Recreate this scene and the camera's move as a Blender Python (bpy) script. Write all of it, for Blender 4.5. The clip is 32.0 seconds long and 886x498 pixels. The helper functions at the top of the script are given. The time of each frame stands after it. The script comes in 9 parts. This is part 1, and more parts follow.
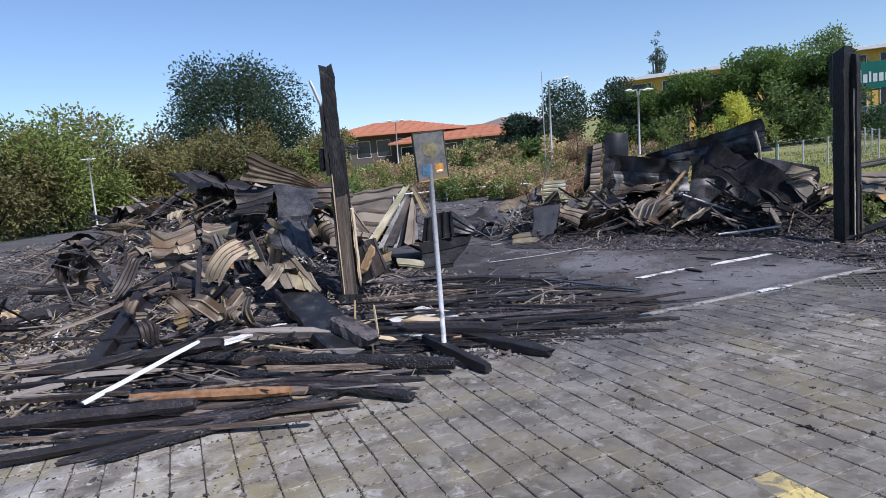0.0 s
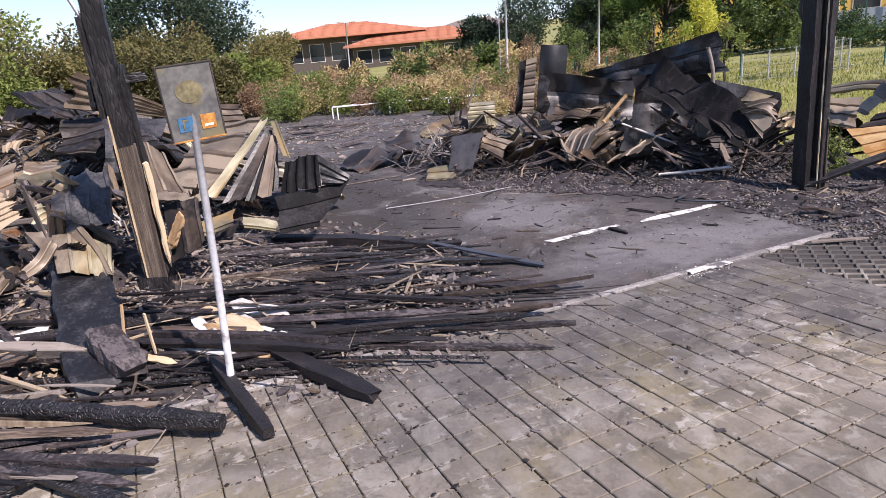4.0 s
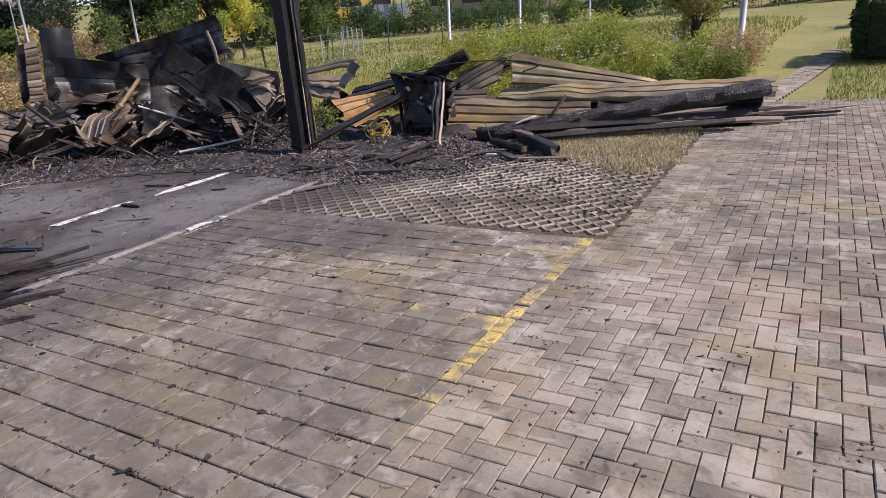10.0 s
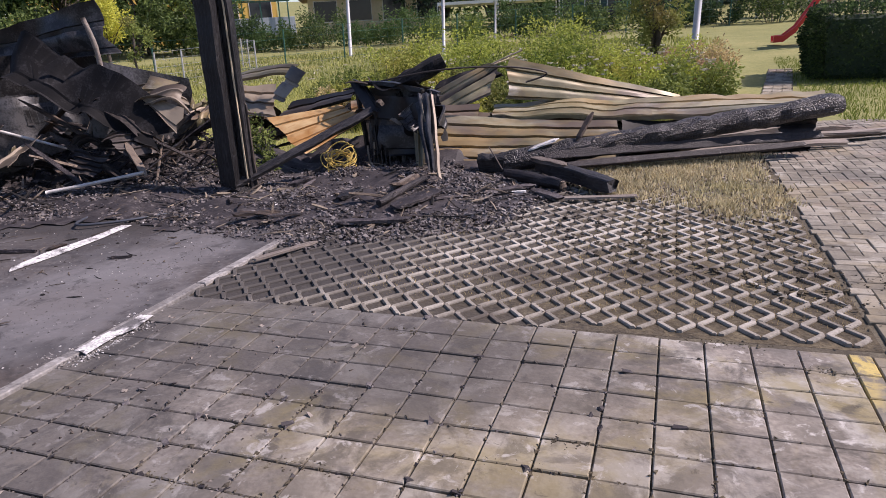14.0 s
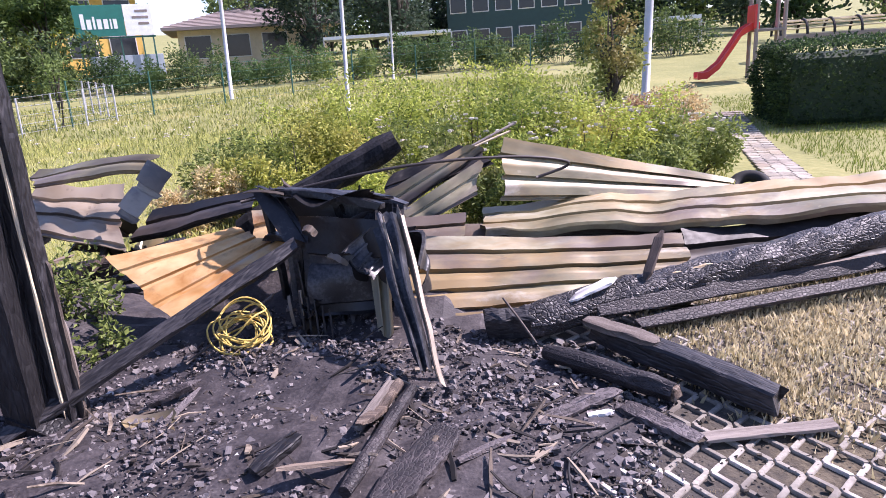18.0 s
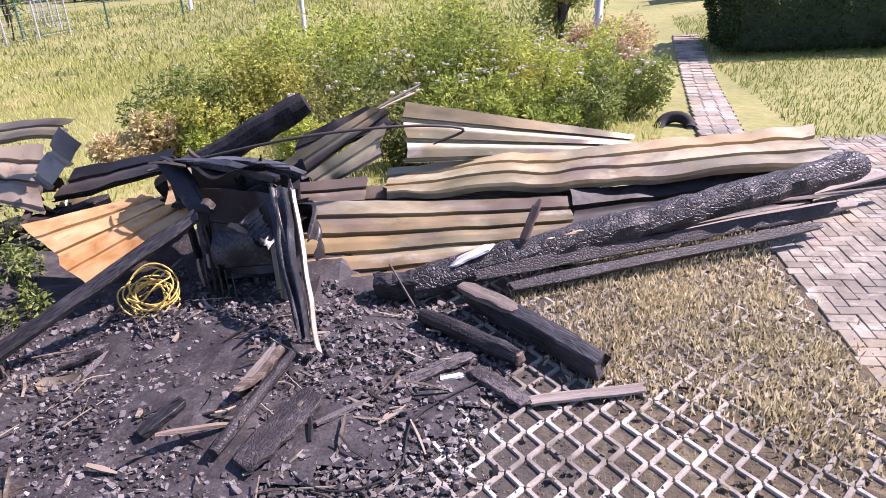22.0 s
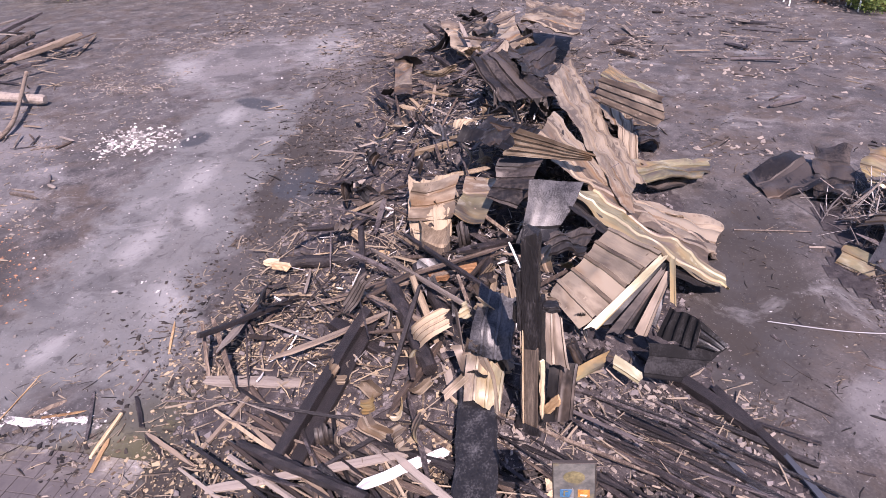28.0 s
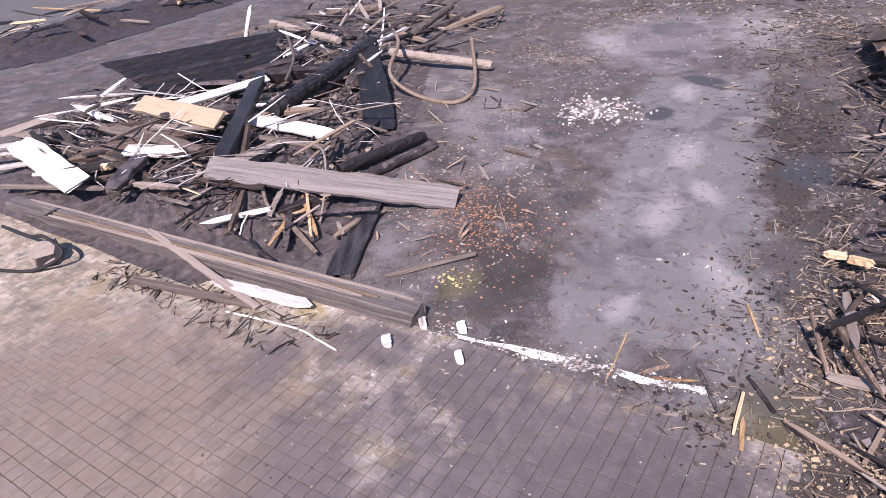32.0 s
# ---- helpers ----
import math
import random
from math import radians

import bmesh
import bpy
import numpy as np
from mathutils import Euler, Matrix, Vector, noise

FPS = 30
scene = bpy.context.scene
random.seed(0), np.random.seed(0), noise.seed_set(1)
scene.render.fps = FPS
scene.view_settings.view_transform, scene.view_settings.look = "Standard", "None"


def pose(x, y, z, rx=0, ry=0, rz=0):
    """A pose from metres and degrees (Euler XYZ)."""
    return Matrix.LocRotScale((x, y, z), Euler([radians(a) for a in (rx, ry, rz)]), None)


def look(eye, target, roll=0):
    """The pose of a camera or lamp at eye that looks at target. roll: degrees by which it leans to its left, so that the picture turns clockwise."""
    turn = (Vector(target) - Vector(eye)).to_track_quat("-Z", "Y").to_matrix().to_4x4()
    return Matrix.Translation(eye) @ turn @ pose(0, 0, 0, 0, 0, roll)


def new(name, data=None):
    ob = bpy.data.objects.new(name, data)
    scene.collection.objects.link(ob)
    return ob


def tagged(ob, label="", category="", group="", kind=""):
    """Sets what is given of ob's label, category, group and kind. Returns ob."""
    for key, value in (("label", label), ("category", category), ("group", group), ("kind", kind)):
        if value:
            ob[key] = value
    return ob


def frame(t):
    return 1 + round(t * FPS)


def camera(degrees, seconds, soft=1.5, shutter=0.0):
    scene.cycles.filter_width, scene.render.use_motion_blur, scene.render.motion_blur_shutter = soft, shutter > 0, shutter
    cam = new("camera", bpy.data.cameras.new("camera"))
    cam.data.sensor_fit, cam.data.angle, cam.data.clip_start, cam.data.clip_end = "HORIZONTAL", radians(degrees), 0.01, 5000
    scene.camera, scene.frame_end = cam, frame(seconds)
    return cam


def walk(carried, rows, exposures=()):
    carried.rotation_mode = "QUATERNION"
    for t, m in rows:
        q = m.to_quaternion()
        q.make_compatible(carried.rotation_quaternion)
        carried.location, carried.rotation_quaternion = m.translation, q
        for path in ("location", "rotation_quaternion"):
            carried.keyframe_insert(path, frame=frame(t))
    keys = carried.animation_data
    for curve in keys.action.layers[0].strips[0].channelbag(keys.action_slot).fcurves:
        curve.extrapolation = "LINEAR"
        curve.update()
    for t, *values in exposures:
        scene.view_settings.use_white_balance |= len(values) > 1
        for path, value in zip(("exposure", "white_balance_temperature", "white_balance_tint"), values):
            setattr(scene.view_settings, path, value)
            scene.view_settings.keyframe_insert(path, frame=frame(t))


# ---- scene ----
cam = camera(68.0, 32.0, 0.9)
PATH = [
    (0, (5.582, -2.161, 1.749), (3.739, -1.422, 1.507), -5.2),
    (0.5, (5.279, -1.761, 1.773), (3.445, -1.006, 1.516), -5.1),
    (1, (5.022, -1.37, 1.821), (3.22, -0.552, 1.529), -5.0),
    (1.5, (4.784, -0.945, 1.831), (3.0, -0.103, 1.502), -5.1),
    (2, (4.495, -0.542, 1.847), (2.712, 0.284, 1.478), -5.7),
    (2.5, (4.389, -0.394, 1.892), (2.592, 0.384, 1.483), -5.2),
    (4.5, (4.157, -0.196, 1.965), (2.411, 0.603, 1.408), -4.9),
    (5, (4.204, -0.071, 2.014), (2.472, 0.749, 1.442), -5.0),
    (5.5, (4.221, 0.061, 2.053), (2.508, 0.911, 1.466), -4.9),
    (6, (4.316, 0.182, 2.117), (2.624, 1.064, 1.518), -4.9),
    (6.5, (4.422, 0.32, 2.158), (2.745, 1.232, 1.562), -5.2),
    (7, (4.52, 0.454, 2.174), (2.859, 1.4, 1.586), -5.8),
    (7.5, (4.628, 0.648, 2.121), (3.06, 1.738, 1.528), -6.3),
    (8, (4.867, 0.397, 2.172), (3.536, 1.756, 1.554), -4.6),
    (8.5, (5.054, 0.189, 2.131), (3.96, 1.74, 1.5), -3.5),
    (9, (5.182, 0.01, 2.005), (4.167, 1.61, 1.367), -4.0),
    (9.5, (5.285, -0.082, 1.855), (4.285, 1.525, 1.21), -4.7),
    (10, (5.329, -0.149, 1.742), (4.365, 1.479, 1.092), -4.7),
    (10.5, (5.29, -0.219, 1.694), (4.384, 1.435, 1.029), -4.3),
    (11, (5.103, -0.018, 1.524), (4.207, 1.651, 0.882), -4.3),
    (11.5, (4.773, 0.238, 1.462), (3.863, 1.903, 0.832), -4.1),
    (12, (4.373, 0.489, 1.412), (3.425, 2.14, 0.8), -3.9),
    (12.5, (4.052, 0.727, 1.405), (3.098, 2.369, 0.778), -4.5),
    (13, (3.722, 0.829, 1.524), (2.96, 2.546, 0.838), -4.1),
    (13.5, (3.325, 1.104, 1.563), (2.685, 2.872, 0.882), -3.1),
    (14, (2.906, 1.615, 1.502), (2.266, 3.407, 0.887), -3.2),
    (14.5, (2.449, 2.143, 1.535), (1.821, 3.944, 0.933), -3.9),
    (16.5, (1.643, 3.916, 1.801), (1.078, 5.751, 1.24), -4.8),
    (17, (1.525, 4.207, 1.826), (1.076, 6.073, 1.264), -4.6),
    (17.5, (1.416, 4.438, 1.839), (1.092, 6.329, 1.276), -4.1),
    (18, (1.301, 4.632, 1.838), (0.976, 6.527, 1.286), -3.9),
    (18.5, (1.241, 4.743, 1.874), (0.883, 6.633, 1.326), -4.2),
    (19, (1.249, 4.802, 1.917), (0.861, 6.686, 1.367), -4.3),
    (19.5, (1.244, 4.823, 1.962), (0.893, 6.71, 1.401), -4.0),
    (20, (1.342, 4.814, 2.018), (1.053, 6.702, 1.423), -3.9),
    (20.5, (1.524, 4.788, 2.098), (1.299, 6.665, 1.444), -3.7),
    (21, (1.731, 4.735, 2.162), (1.537, 6.594, 1.45), -3.6),
    (21.5, (1.892, 4.669, 2.227), (1.664, 6.503, 1.462), -3.8),
    (22, (2.035, 4.515, 2.339), (1.754, 6.316, 1.517), -3.7),
    (22.5, (2.182, 4.329, 2.556), (1.846, 6.072, 1.633), -3.1),
    (23, (2.144, 4.032, 2.762), (1.712, 5.711, 1.765), -1.5),
    (23.5, (2.295, 3.71, 3.044), (1.531, 5.242, 2.01), -2.3),
    (24, (2.402, 3.415, 3.376), (1.243, 4.655, 2.318), -3.8),
    (24.5, (2.428, 2.93, 3.514), (0.991, 3.888, 2.506), -3.0),
    (25, (2.652, 2.484, 3.893), (1.075, 3.169, 2.871), -4.5),
    (25.5, (2.943, 2.002, 4.302), (1.313, 2.558, 3.285), -3.8),
    (27.5, (3.285, 0.126, 5.641), (1.566, 0.045, 4.621), -1.0),
    (28, (3.291, -0.187, 5.892), (1.608, -0.517, 4.863), -2.1),
    (28.5, (3.206, -0.453, 5.994), (1.59, -1.032, 4.968), -3.4),
    (29, (3.282, -0.972, 6.126), (1.732, -1.706, 5.097), -4.0),
    (29.5, (3.417, -1.489, 6.225), (1.924, -2.327, 5.191), -5.0),
    (30, (3.631, -2.073, 6.304), (2.181, -2.975, 5.263), -5.3),
    (30.5, (3.915, -2.7, 6.326), (2.495, -3.65, 5.286), -5.3),
    (31, (4.124, -3.339, 6.172), (2.729, -4.346, 5.152), -5.5),
    (31.5, (4.316, -4.029, 5.944), (2.932, -5.067, 4.941), -5.4),
    (32, (4.646, -4.76, 5.719), (3.251, -5.772, 4.704), -5.9),
]
# the clip's own exposure and white balance: seconds, stops, kelvin, tint
GRADE = [(0, .37, 5800, 16), (2.5, .66, 6330, 21), (5, .84, 6700, 26), (7, .80, 6700, 26), (9, .62, 6700, 25), (11, .23, 6850, 28), (13, .24, 6800, 29), (14, .50, 6700, 28), (16.5, 1.06, 6280, 31), (19, 1.52, 6150, 37), (22, 1.42, 6400, 37), (25, 1.32, 6500, 32), (28, 1.14, 6750, 38), (32, 1.0, 6700, 33)]
walk(cam, [(t, look(eye, target, roll)) for t, eye, target, roll in PATH], GRADE)

# ---- world, sun, exposure ----
SUN = Vector((0.655, 0.242, 0.715)).normalized()
UP = Vector((0.0285, 0.0148, 1.0)).normalized()
world = bpy.data.worlds.new("sky")
scene.world = world
world.use_nodes = True
sky = world.node_tree.nodes.new("ShaderNodeTexSky")
sky.sky_type, sky.sun_disc = "NISHITA", False
sky.sun_elevation, sky.sun_rotation = math.asin(SUN.z), math.atan2(SUN.x, SUN.y)
sky.air_density, sky.dust_density, sky.ozone_density = 1.0, 0.25, 2.8
back = world.node_tree.nodes["Background"]
back.inputs["Strength"].default_value = 0.10
world.node_tree.links.new(sky.outputs[0], back.inputs["Color"])
lamp = bpy.data.lights.new("sun", "SUN")
lamp.energy, lamp.angle, lamp.color = 4.2, radians(0.55), (1.0, 0.955, 0.89)
sun = new("sun", lamp)
sun.matrix_world = look(SUN * 60, (0, 0, 0))

R = random.Random(7)


# ---- materials ----
def ramp_node(nt, stops):
    n = nt.nodes.new("ShaderNodeValToRGB")
    while len(n.color_ramp.elements) < len(stops):
        n.color_ramp.elements.new(0.5)
    for el, (p, c) in zip(n.color_ramp.elements, stops):
        el.position, el.color = p, (*c, 1)
    return n


def spilled(nt, colour, tint, strength, places, wobble=0.9, grain=0.8, edge=(0.1, 0.75), box=False):
    """Dirt or dust of one colour lying on a surface, in drifts with frayed edges: (x, y, half length, half width, turn)."""
    ln = nt.links.new
    pos = nt.nodes.new("ShaderNodeNewGeometry").outputs["Position"]
    ns = nt.nodes.new("ShaderNodeTexNoise")
    ns.inputs["Scale"].default_value, ns.inputs["Detail"].default_value, ns.inputs["Roughness"].default_value = grain, 7, 0.62
    ln(pos, ns.inputs["Vector"])
    total = None
    for x, y, a, b, turn in places:
        mp = nt.nodes.new("ShaderNodeMapping")
        mp.vector_type = "TEXTURE"
        mp.inputs["Location"].default_value, mp.inputs["Rotation"].default_value, mp.inputs["Scale"].default_value = (x, y, 0), (0, 0, radians(turn)), (a, b, 1000)
        ln(pos, mp.inputs["Vector"])
        p = nt.nodes.new("ShaderNodeVectorMath")
        ln(mp.outputs[0], p.inputs[0])
        if box:
            p.operation = "ABSOLUTE"
            xyz = nt.nodes.new("ShaderNodeSeparateXYZ")
            ln(p.outputs[0], xyz.inputs[0])
            far = nt.nodes.new("ShaderNodeMath")
            far.operation = "MAXIMUM"
            ln(xyz.outputs[0], far.inputs[0])
            ln(xyz.outputs[1], far.inputs[1])
            away = far.outputs[0]
        else:
            p.operation = "LENGTH"
            away = p.outputs["Value"]
        m = nt.nodes.new("ShaderNodeMath")
        m.operation = "MULTIPLY_ADD"
        m.inputs[1].default_value, m.inputs[2].default_value = -1.0, 1.35 - wobble * 0.5
        ln(away, m.inputs[0])
        if total is None:
            total = m.outputs[0]
        else:
            u = nt.nodes.new("ShaderNodeMath")
            u.operation = "MAXIMUM"
            ln(total, u.inputs[0])
            ln(m.outputs[0], u.inputs[1])
            total = u.outputs[0]
    w = nt.nodes.new("ShaderNodeMath")
    w.operation = "MULTIPLY_ADD"
    w.inputs[1].default_value = wobble
    ln(ns.outputs["Fac"], w.inputs[0])
    ln(total, w.inputs[2])
    cut = nt.nodes.new("ShaderNodeMapRange")
    cut.inputs["From Min"].default_value, cut.inputs["From Max"].default_value, cut.inputs["To Max"].default_value = edge[0], edge[1], strength
    ln(w.outputs[0], cut.inputs["Value"])
    mc = nt.nodes.new("ShaderNodeMix")
    mc.data_type = "RGBA"
    mc.inputs["B"].default_value = (*tint, 1)
    ln(cut.outputs[0], mc.inputs["Factor"])
    ln(colour, mc.inputs["A"])
    return mc.outputs["Result"]


SOOT = ((0.05, 0.047, 0.047), 0.72, [(0.5, 5.6, 1.5, 1.2, 20), (1.2, 6.7, 1.3, 1.7, 0), (0.0, 2.7, 1.5, 2.9, 0), (0.9, 4.4, 2.2, 0.7, 0), (0.2, 6.8, 1.5, 1.6, 0), (1.0, 8.6, 1.4, 1.4, 0), (0.9, -5.4, 1.6, 1.6, 0)])
ASHDRIFT = ((0.078, 0.069, 0.073), 0.9, [(0.4, -6.6, 2.2, 3.2, 0), (-0.7, -5.6, 1.0, 1.3, 0), (-0.6, -8.2, 1.0, 1.6, 0), (1.6, -9.4, 1.7, 1.2, 20), (-0.6, -10.0, 0.7, 1.0, 0), (0.4, -11.0, 0.9, 0.7, 10)], 1.7, 1.5, (0.15, 0.85))
BURIED = ((0.05, 0.045, 0.042), 0.8, [(0.3, 5.5, 1.0, 1.1, 0), (0.5, 6.8, 1.3, 1.5, 0), (1.2, 8.4, 1.3, 1.2, 30)], 1.2, 2.0, (0.25, 0.7))
DULL = ((0.15, 0.122, 0.105), 0.85, [(2.6, -12.5, 3.0, 3.5, 0)], 1.3, 1.1, (0.1, 0.8))
HAZE = ((0.085, 0.078, 0.07), 0.48, [(2.3, 0.6, 1.9, 2.2, 0), (3.2, 0.0, 1.2, 2.6, 0), (2.9, 2.2, 1.3, 1.4, 0)], 1.1, 1.4, (0.1, 0.8))
RIBSOOT = ((0.062, 0.056, 0.052), 0.88, [(0.2, 5.5, 1.0, 1.1, 0), (0.4, 6.9, 1.1, 1.4, 0)], 1.2, 2.0, (0.2, 0.8))
OCHRE = ((0.25, 0.205, 0.12), 0.32, [(2.6, 1.5, 1.2, 3.4, 0), (1.3, -1.4, 1.0, 1.8, 20), (0.7, 0.1, 0.4, 0.7, 0), (2.2, -12, 2.6, 2.0, 0)])
DUST = ((0.175, 0.168, 0.17), 0.65, [(-18, -11.2, 4.0, 2.2, 10), (-0.8, 4.6, 0.7, 1.9, 0), (-3.2, 4.2, 0.9, 0.9, 0), (-9.5, -13.2, 3.0, 1.2, 35), (-12, -16, 2.5, 1.0, 30), (-7.2, -11.4, 1.6, 0.6, 20), (-5.2, -13.0, 1.2, 0.6, 10), (-3.2, -11.4, 0.8, 0.5, 0)], 1.5, 1.6, (0.25, 0.7))
SWEPT = ((0.155, 0.157, 0.158), 0.7, [(-8.0, -7.7, 6.8, 1.5, 11.5)], 1.6, 0.9, (0.3, 0.5), True)
CLOUDS = ((0.28, 0.278, 0.275), 0.65, [(-8.7, -7.9, 1.0, 0.45, 10), (-4.4, -6.1, 0.9, 0.5, 20), (-5.6, -7.5, 1.1, 0.4, 10), (-2.95, -7.2, 0.5, 0.25, 0), (-12.6, -9.0, 0.9, 0.4, 10), (-19.9, -8.7, 3.2, 1.3, 10), (-16.8, -12.8, 2.6, 0.8, 30), (-7.0, -7.1, 0.7, 0.3, 40)], 1.6, 1.7, (0.3, 1.0))
WET = ((0.036, 0.040, 0.048), 0.9, [(-13.6, -8.7, 0.9, 0.4, 60), (-10.8, -9.1, 0.55, 0.35, 0), (-8.6, -5.7, 0.8, 0.45, 10), (-8.6, -5.5, 0.9, 0.4, 15)], 1.0, 2.2, (0.3, 0.6))
MOSS = ((0.105, 0.098, 0.04), 0.5, [(-1.6, -5.0, 0.9, 0.5, 0), (-0.6, -5.6, 0.7, 0.5, 20), (-2.4, -9.6, 0.5, 0.3, 0)], 1.2, 2.5)
GRIME = ((0.032, 0.027, 0.024), 0.85, [(-9.0, -5.6, 4.5, 1.3, 15), (-6.0, 2.8, 3.5, 1.2, -10), (-3.8, -9.6, 2.4, 0.8, 30), (-2.0, 6.8, 1.6, 1.2, 30), (-1.3, 0.5, 1.3, 3.2, 0), (-4.2, -4.5, 2.2, 0.8, 10), (-1.4, -4.4, 1.2, 0.8, 0)])


def surface(name, stops, scale=6.0, fine=60.0, rough=(0.7, 0.95), bump=0.4, depth=0.01, metal=0.0, stretch=(1, 1, 1), vary=0.25,
            stain=None, stain_scale=1.2, stain_cut=(0.5, 0.65), cells=0.0, local=True, spec=0.4, soil=(), scuffs=(), late=(), ribbed=False):
    """A weathered surface: a colour ramp over coarse and fine noise, a stain colour in patches, and relief."""
    m = bpy.data.materials.new(name)
    m.use_nodes = True
    nt = m.node_tree
    ln = nt.links.new
    b = nt.nodes["Principled BSDF"]
    b.inputs["Metallic"].default_value = metal
    b.inputs["Specular IOR Level"].default_value = spec
    if local:
        co = nt.nodes.new("ShaderNodeTexCoord").outputs["UV" if ribbed else "Object"]
    else:
        co = nt.nodes.new("ShaderNodeNewGeometry").outputs["Position"]
    info = nt.nodes.new("ShaderNodeObjectInfo")
    isl = nt.nodes.new("ShaderNodeNewGeometry")
    rnd = nt.nodes.new("ShaderNodeMath")
    rnd.operation = "ADD"
    ln(info.outputs["Random"], rnd.inputs[0])
    ln(isl.outputs["Random Per Island"], rnd.inputs[1])
    mp = nt.nodes.new("ShaderNodeMapping")
    mp.inputs["Scale"].default_value = stretch
    ln(co, mp.inputs["Vector"])
    shift = nt.nodes.new("ShaderNodeVectorMath")
    shift.operation = "ADD"
    sc = nt.nodes.new("ShaderNodeMath")
    sc.operation = "MULTIPLY"
    sc.inputs[1].default_value = 37.0 if local else 0.0
    ln(info.outputs["Random"], sc.inputs[0])
    ln(mp.outputs[0], shift.inputs[0])
    ln(sc.outputs[0], shift.inputs[1])
    n1 = nt.nodes.new("ShaderNodeTexNoise")
    n1.inputs["Scale"].default_value, n1.inputs["Detail"].default_value, n1.inputs["Roughness"].default_value = scale, 6, 0.62
    n2 = nt.nodes.new("ShaderNodeTexNoise")
    n2.inputs["Scale"].default_value, n2.inputs["Detail"].default_value = fine, 4
    for n in (n1, n2):
        ln(shift.outputs[0], n.inputs["Vector"])
    mix = nt.nodes.new("ShaderNodeMix")
    mix.inputs["Factor"].default_value = 0.4
    ln(n1.outputs["Fac"], mix.inputs["A"])
    ln(n2.outputs["Fac"], mix.inputs["B"])
    off = nt.nodes.new("ShaderNodeMath")
    off.operation = "MULTIPLY_ADD"
    off.inputs[1].default_value, off.inputs[2].default_value = vary, -vary * (0.75 if not local else 0.75)
    ln(rnd.outputs[0], off.inputs[0])
    add = nt.nodes.new("ShaderNodeMath")
    ln(mix.outputs["Result"], add.inputs[0])
    ln(off.outputs[0], add.inputs[1])
    stops = [(0.28 + 0.44 * p, c) for p, c in stops]
    rp = ramp_node(nt, stops)
    ln(add.outputs[0], rp.inputs[0])
    colour = rp.outputs["Color"]
    if stain:
        n3 = nt.nodes.new("ShaderNodeTexNoise")
        n3.inputs["Scale"].default_value, n3.inputs["Detail"].default_value = stain_scale, 5
        ln(shift.outputs[0], n3.inputs["Vector"])
        cut = nt.nodes.new("ShaderNodeMapRange")
        cut.inputs["From Min"].default_value, cut.inputs["From Max"].default_value = stain_cut
        ln(n3.outputs["Fac"], cut.inputs["Value"])
        mc = nt.nodes.new("ShaderNodeMix")
        mc.data_type = "RGBA"
        mc.inputs["B"].default_value = (*stain, 1)
        ln(cut.outputs[0], mc.inputs["Factor"])
        ln(colour, mc.inputs["A"])
        colour = mc.outputs["Result"]
    def blotched(colour, tint, size, lo, hi, most):
        n4 = nt.nodes.new("ShaderNodeTexNoise")
        n4.inputs["Scale"].default_value, n4.inputs["Detail"].default_value, n4.inputs["Roughness"].default_value, n4.inputs["Distortion"].default_value = size, 8, 0.68, 0.6
        ln(shift.outputs[0], n4.inputs["Vector"])
        cut = nt.nodes.new("ShaderNodeMapRange")
        cut.inputs["From Min"].default_value, cut.inputs["From Max"].default_value, cut.inputs["To Max"].default_value = lo, hi, most
        ln(n4.outputs["Fac"], cut.inputs["Value"])
        mc = nt.nodes.new("ShaderNodeMix")
        mc.data_type = "RGBA"
        mc.inputs["B"].default_value = (*tint, 1)
        ln(cut.outputs[0], mc.inputs["Factor"])
        ln(colour, mc.inputs["A"])
        return mc.outputs["Result"]
    for s in scuffs:
        colour = blotched(colour, *s)
    for spots in soil:
        colour = spilled(nt, colour, *spots)
    for s in late:
        colour = blotched(colour, *s)
    ln(colour, b.inputs["Base Color"])
    rr = nt.nodes.new("ShaderNodeMapRange")
    rr.inputs["To Min"].default_value, rr.inputs["To Max"].default_value = rough
    ln(n2.outputs["Fac"], rr.inputs["Value"])
    ln(rr.outputs[0], b.inputs["Roughness"])
    height = mix.outputs["Result"]
    if cells:
        vo = nt.nodes.new("ShaderNodeTexVoronoi")
        vo.feature = "DISTANCE_TO_EDGE"
        vo.inputs["Scale"].default_value = cells
        ln(shift.outputs[0], vo.inputs["Vector"])
        cl = nt.nodes.new("ShaderNodeMath")
        cl.operation = "MINIMUM"
        cl.inputs[1].default_value = 0.16
        ln(vo.outputs["Distance"], cl.inputs[0])
        cm = nt.nodes.new("ShaderNodeMath")
        cm.operation = "MULTIPLY_ADD"
        cm.inputs[1].default_value = 5.0
        ln(cl.outputs[0], cm.inputs[0])
        ln(mix.outputs["Result"], cm.inputs[2])
        height = cm.outputs[0]
    bp = nt.nodes.new("ShaderNodeBump")
    bp.inputs["Strength"].default_value, bp.inputs["Distance"].default_value = bump, depth
    ln(height, bp.inputs["Height"])
    ln(bp.outputs[0], b.inputs["Normal"])
    return m


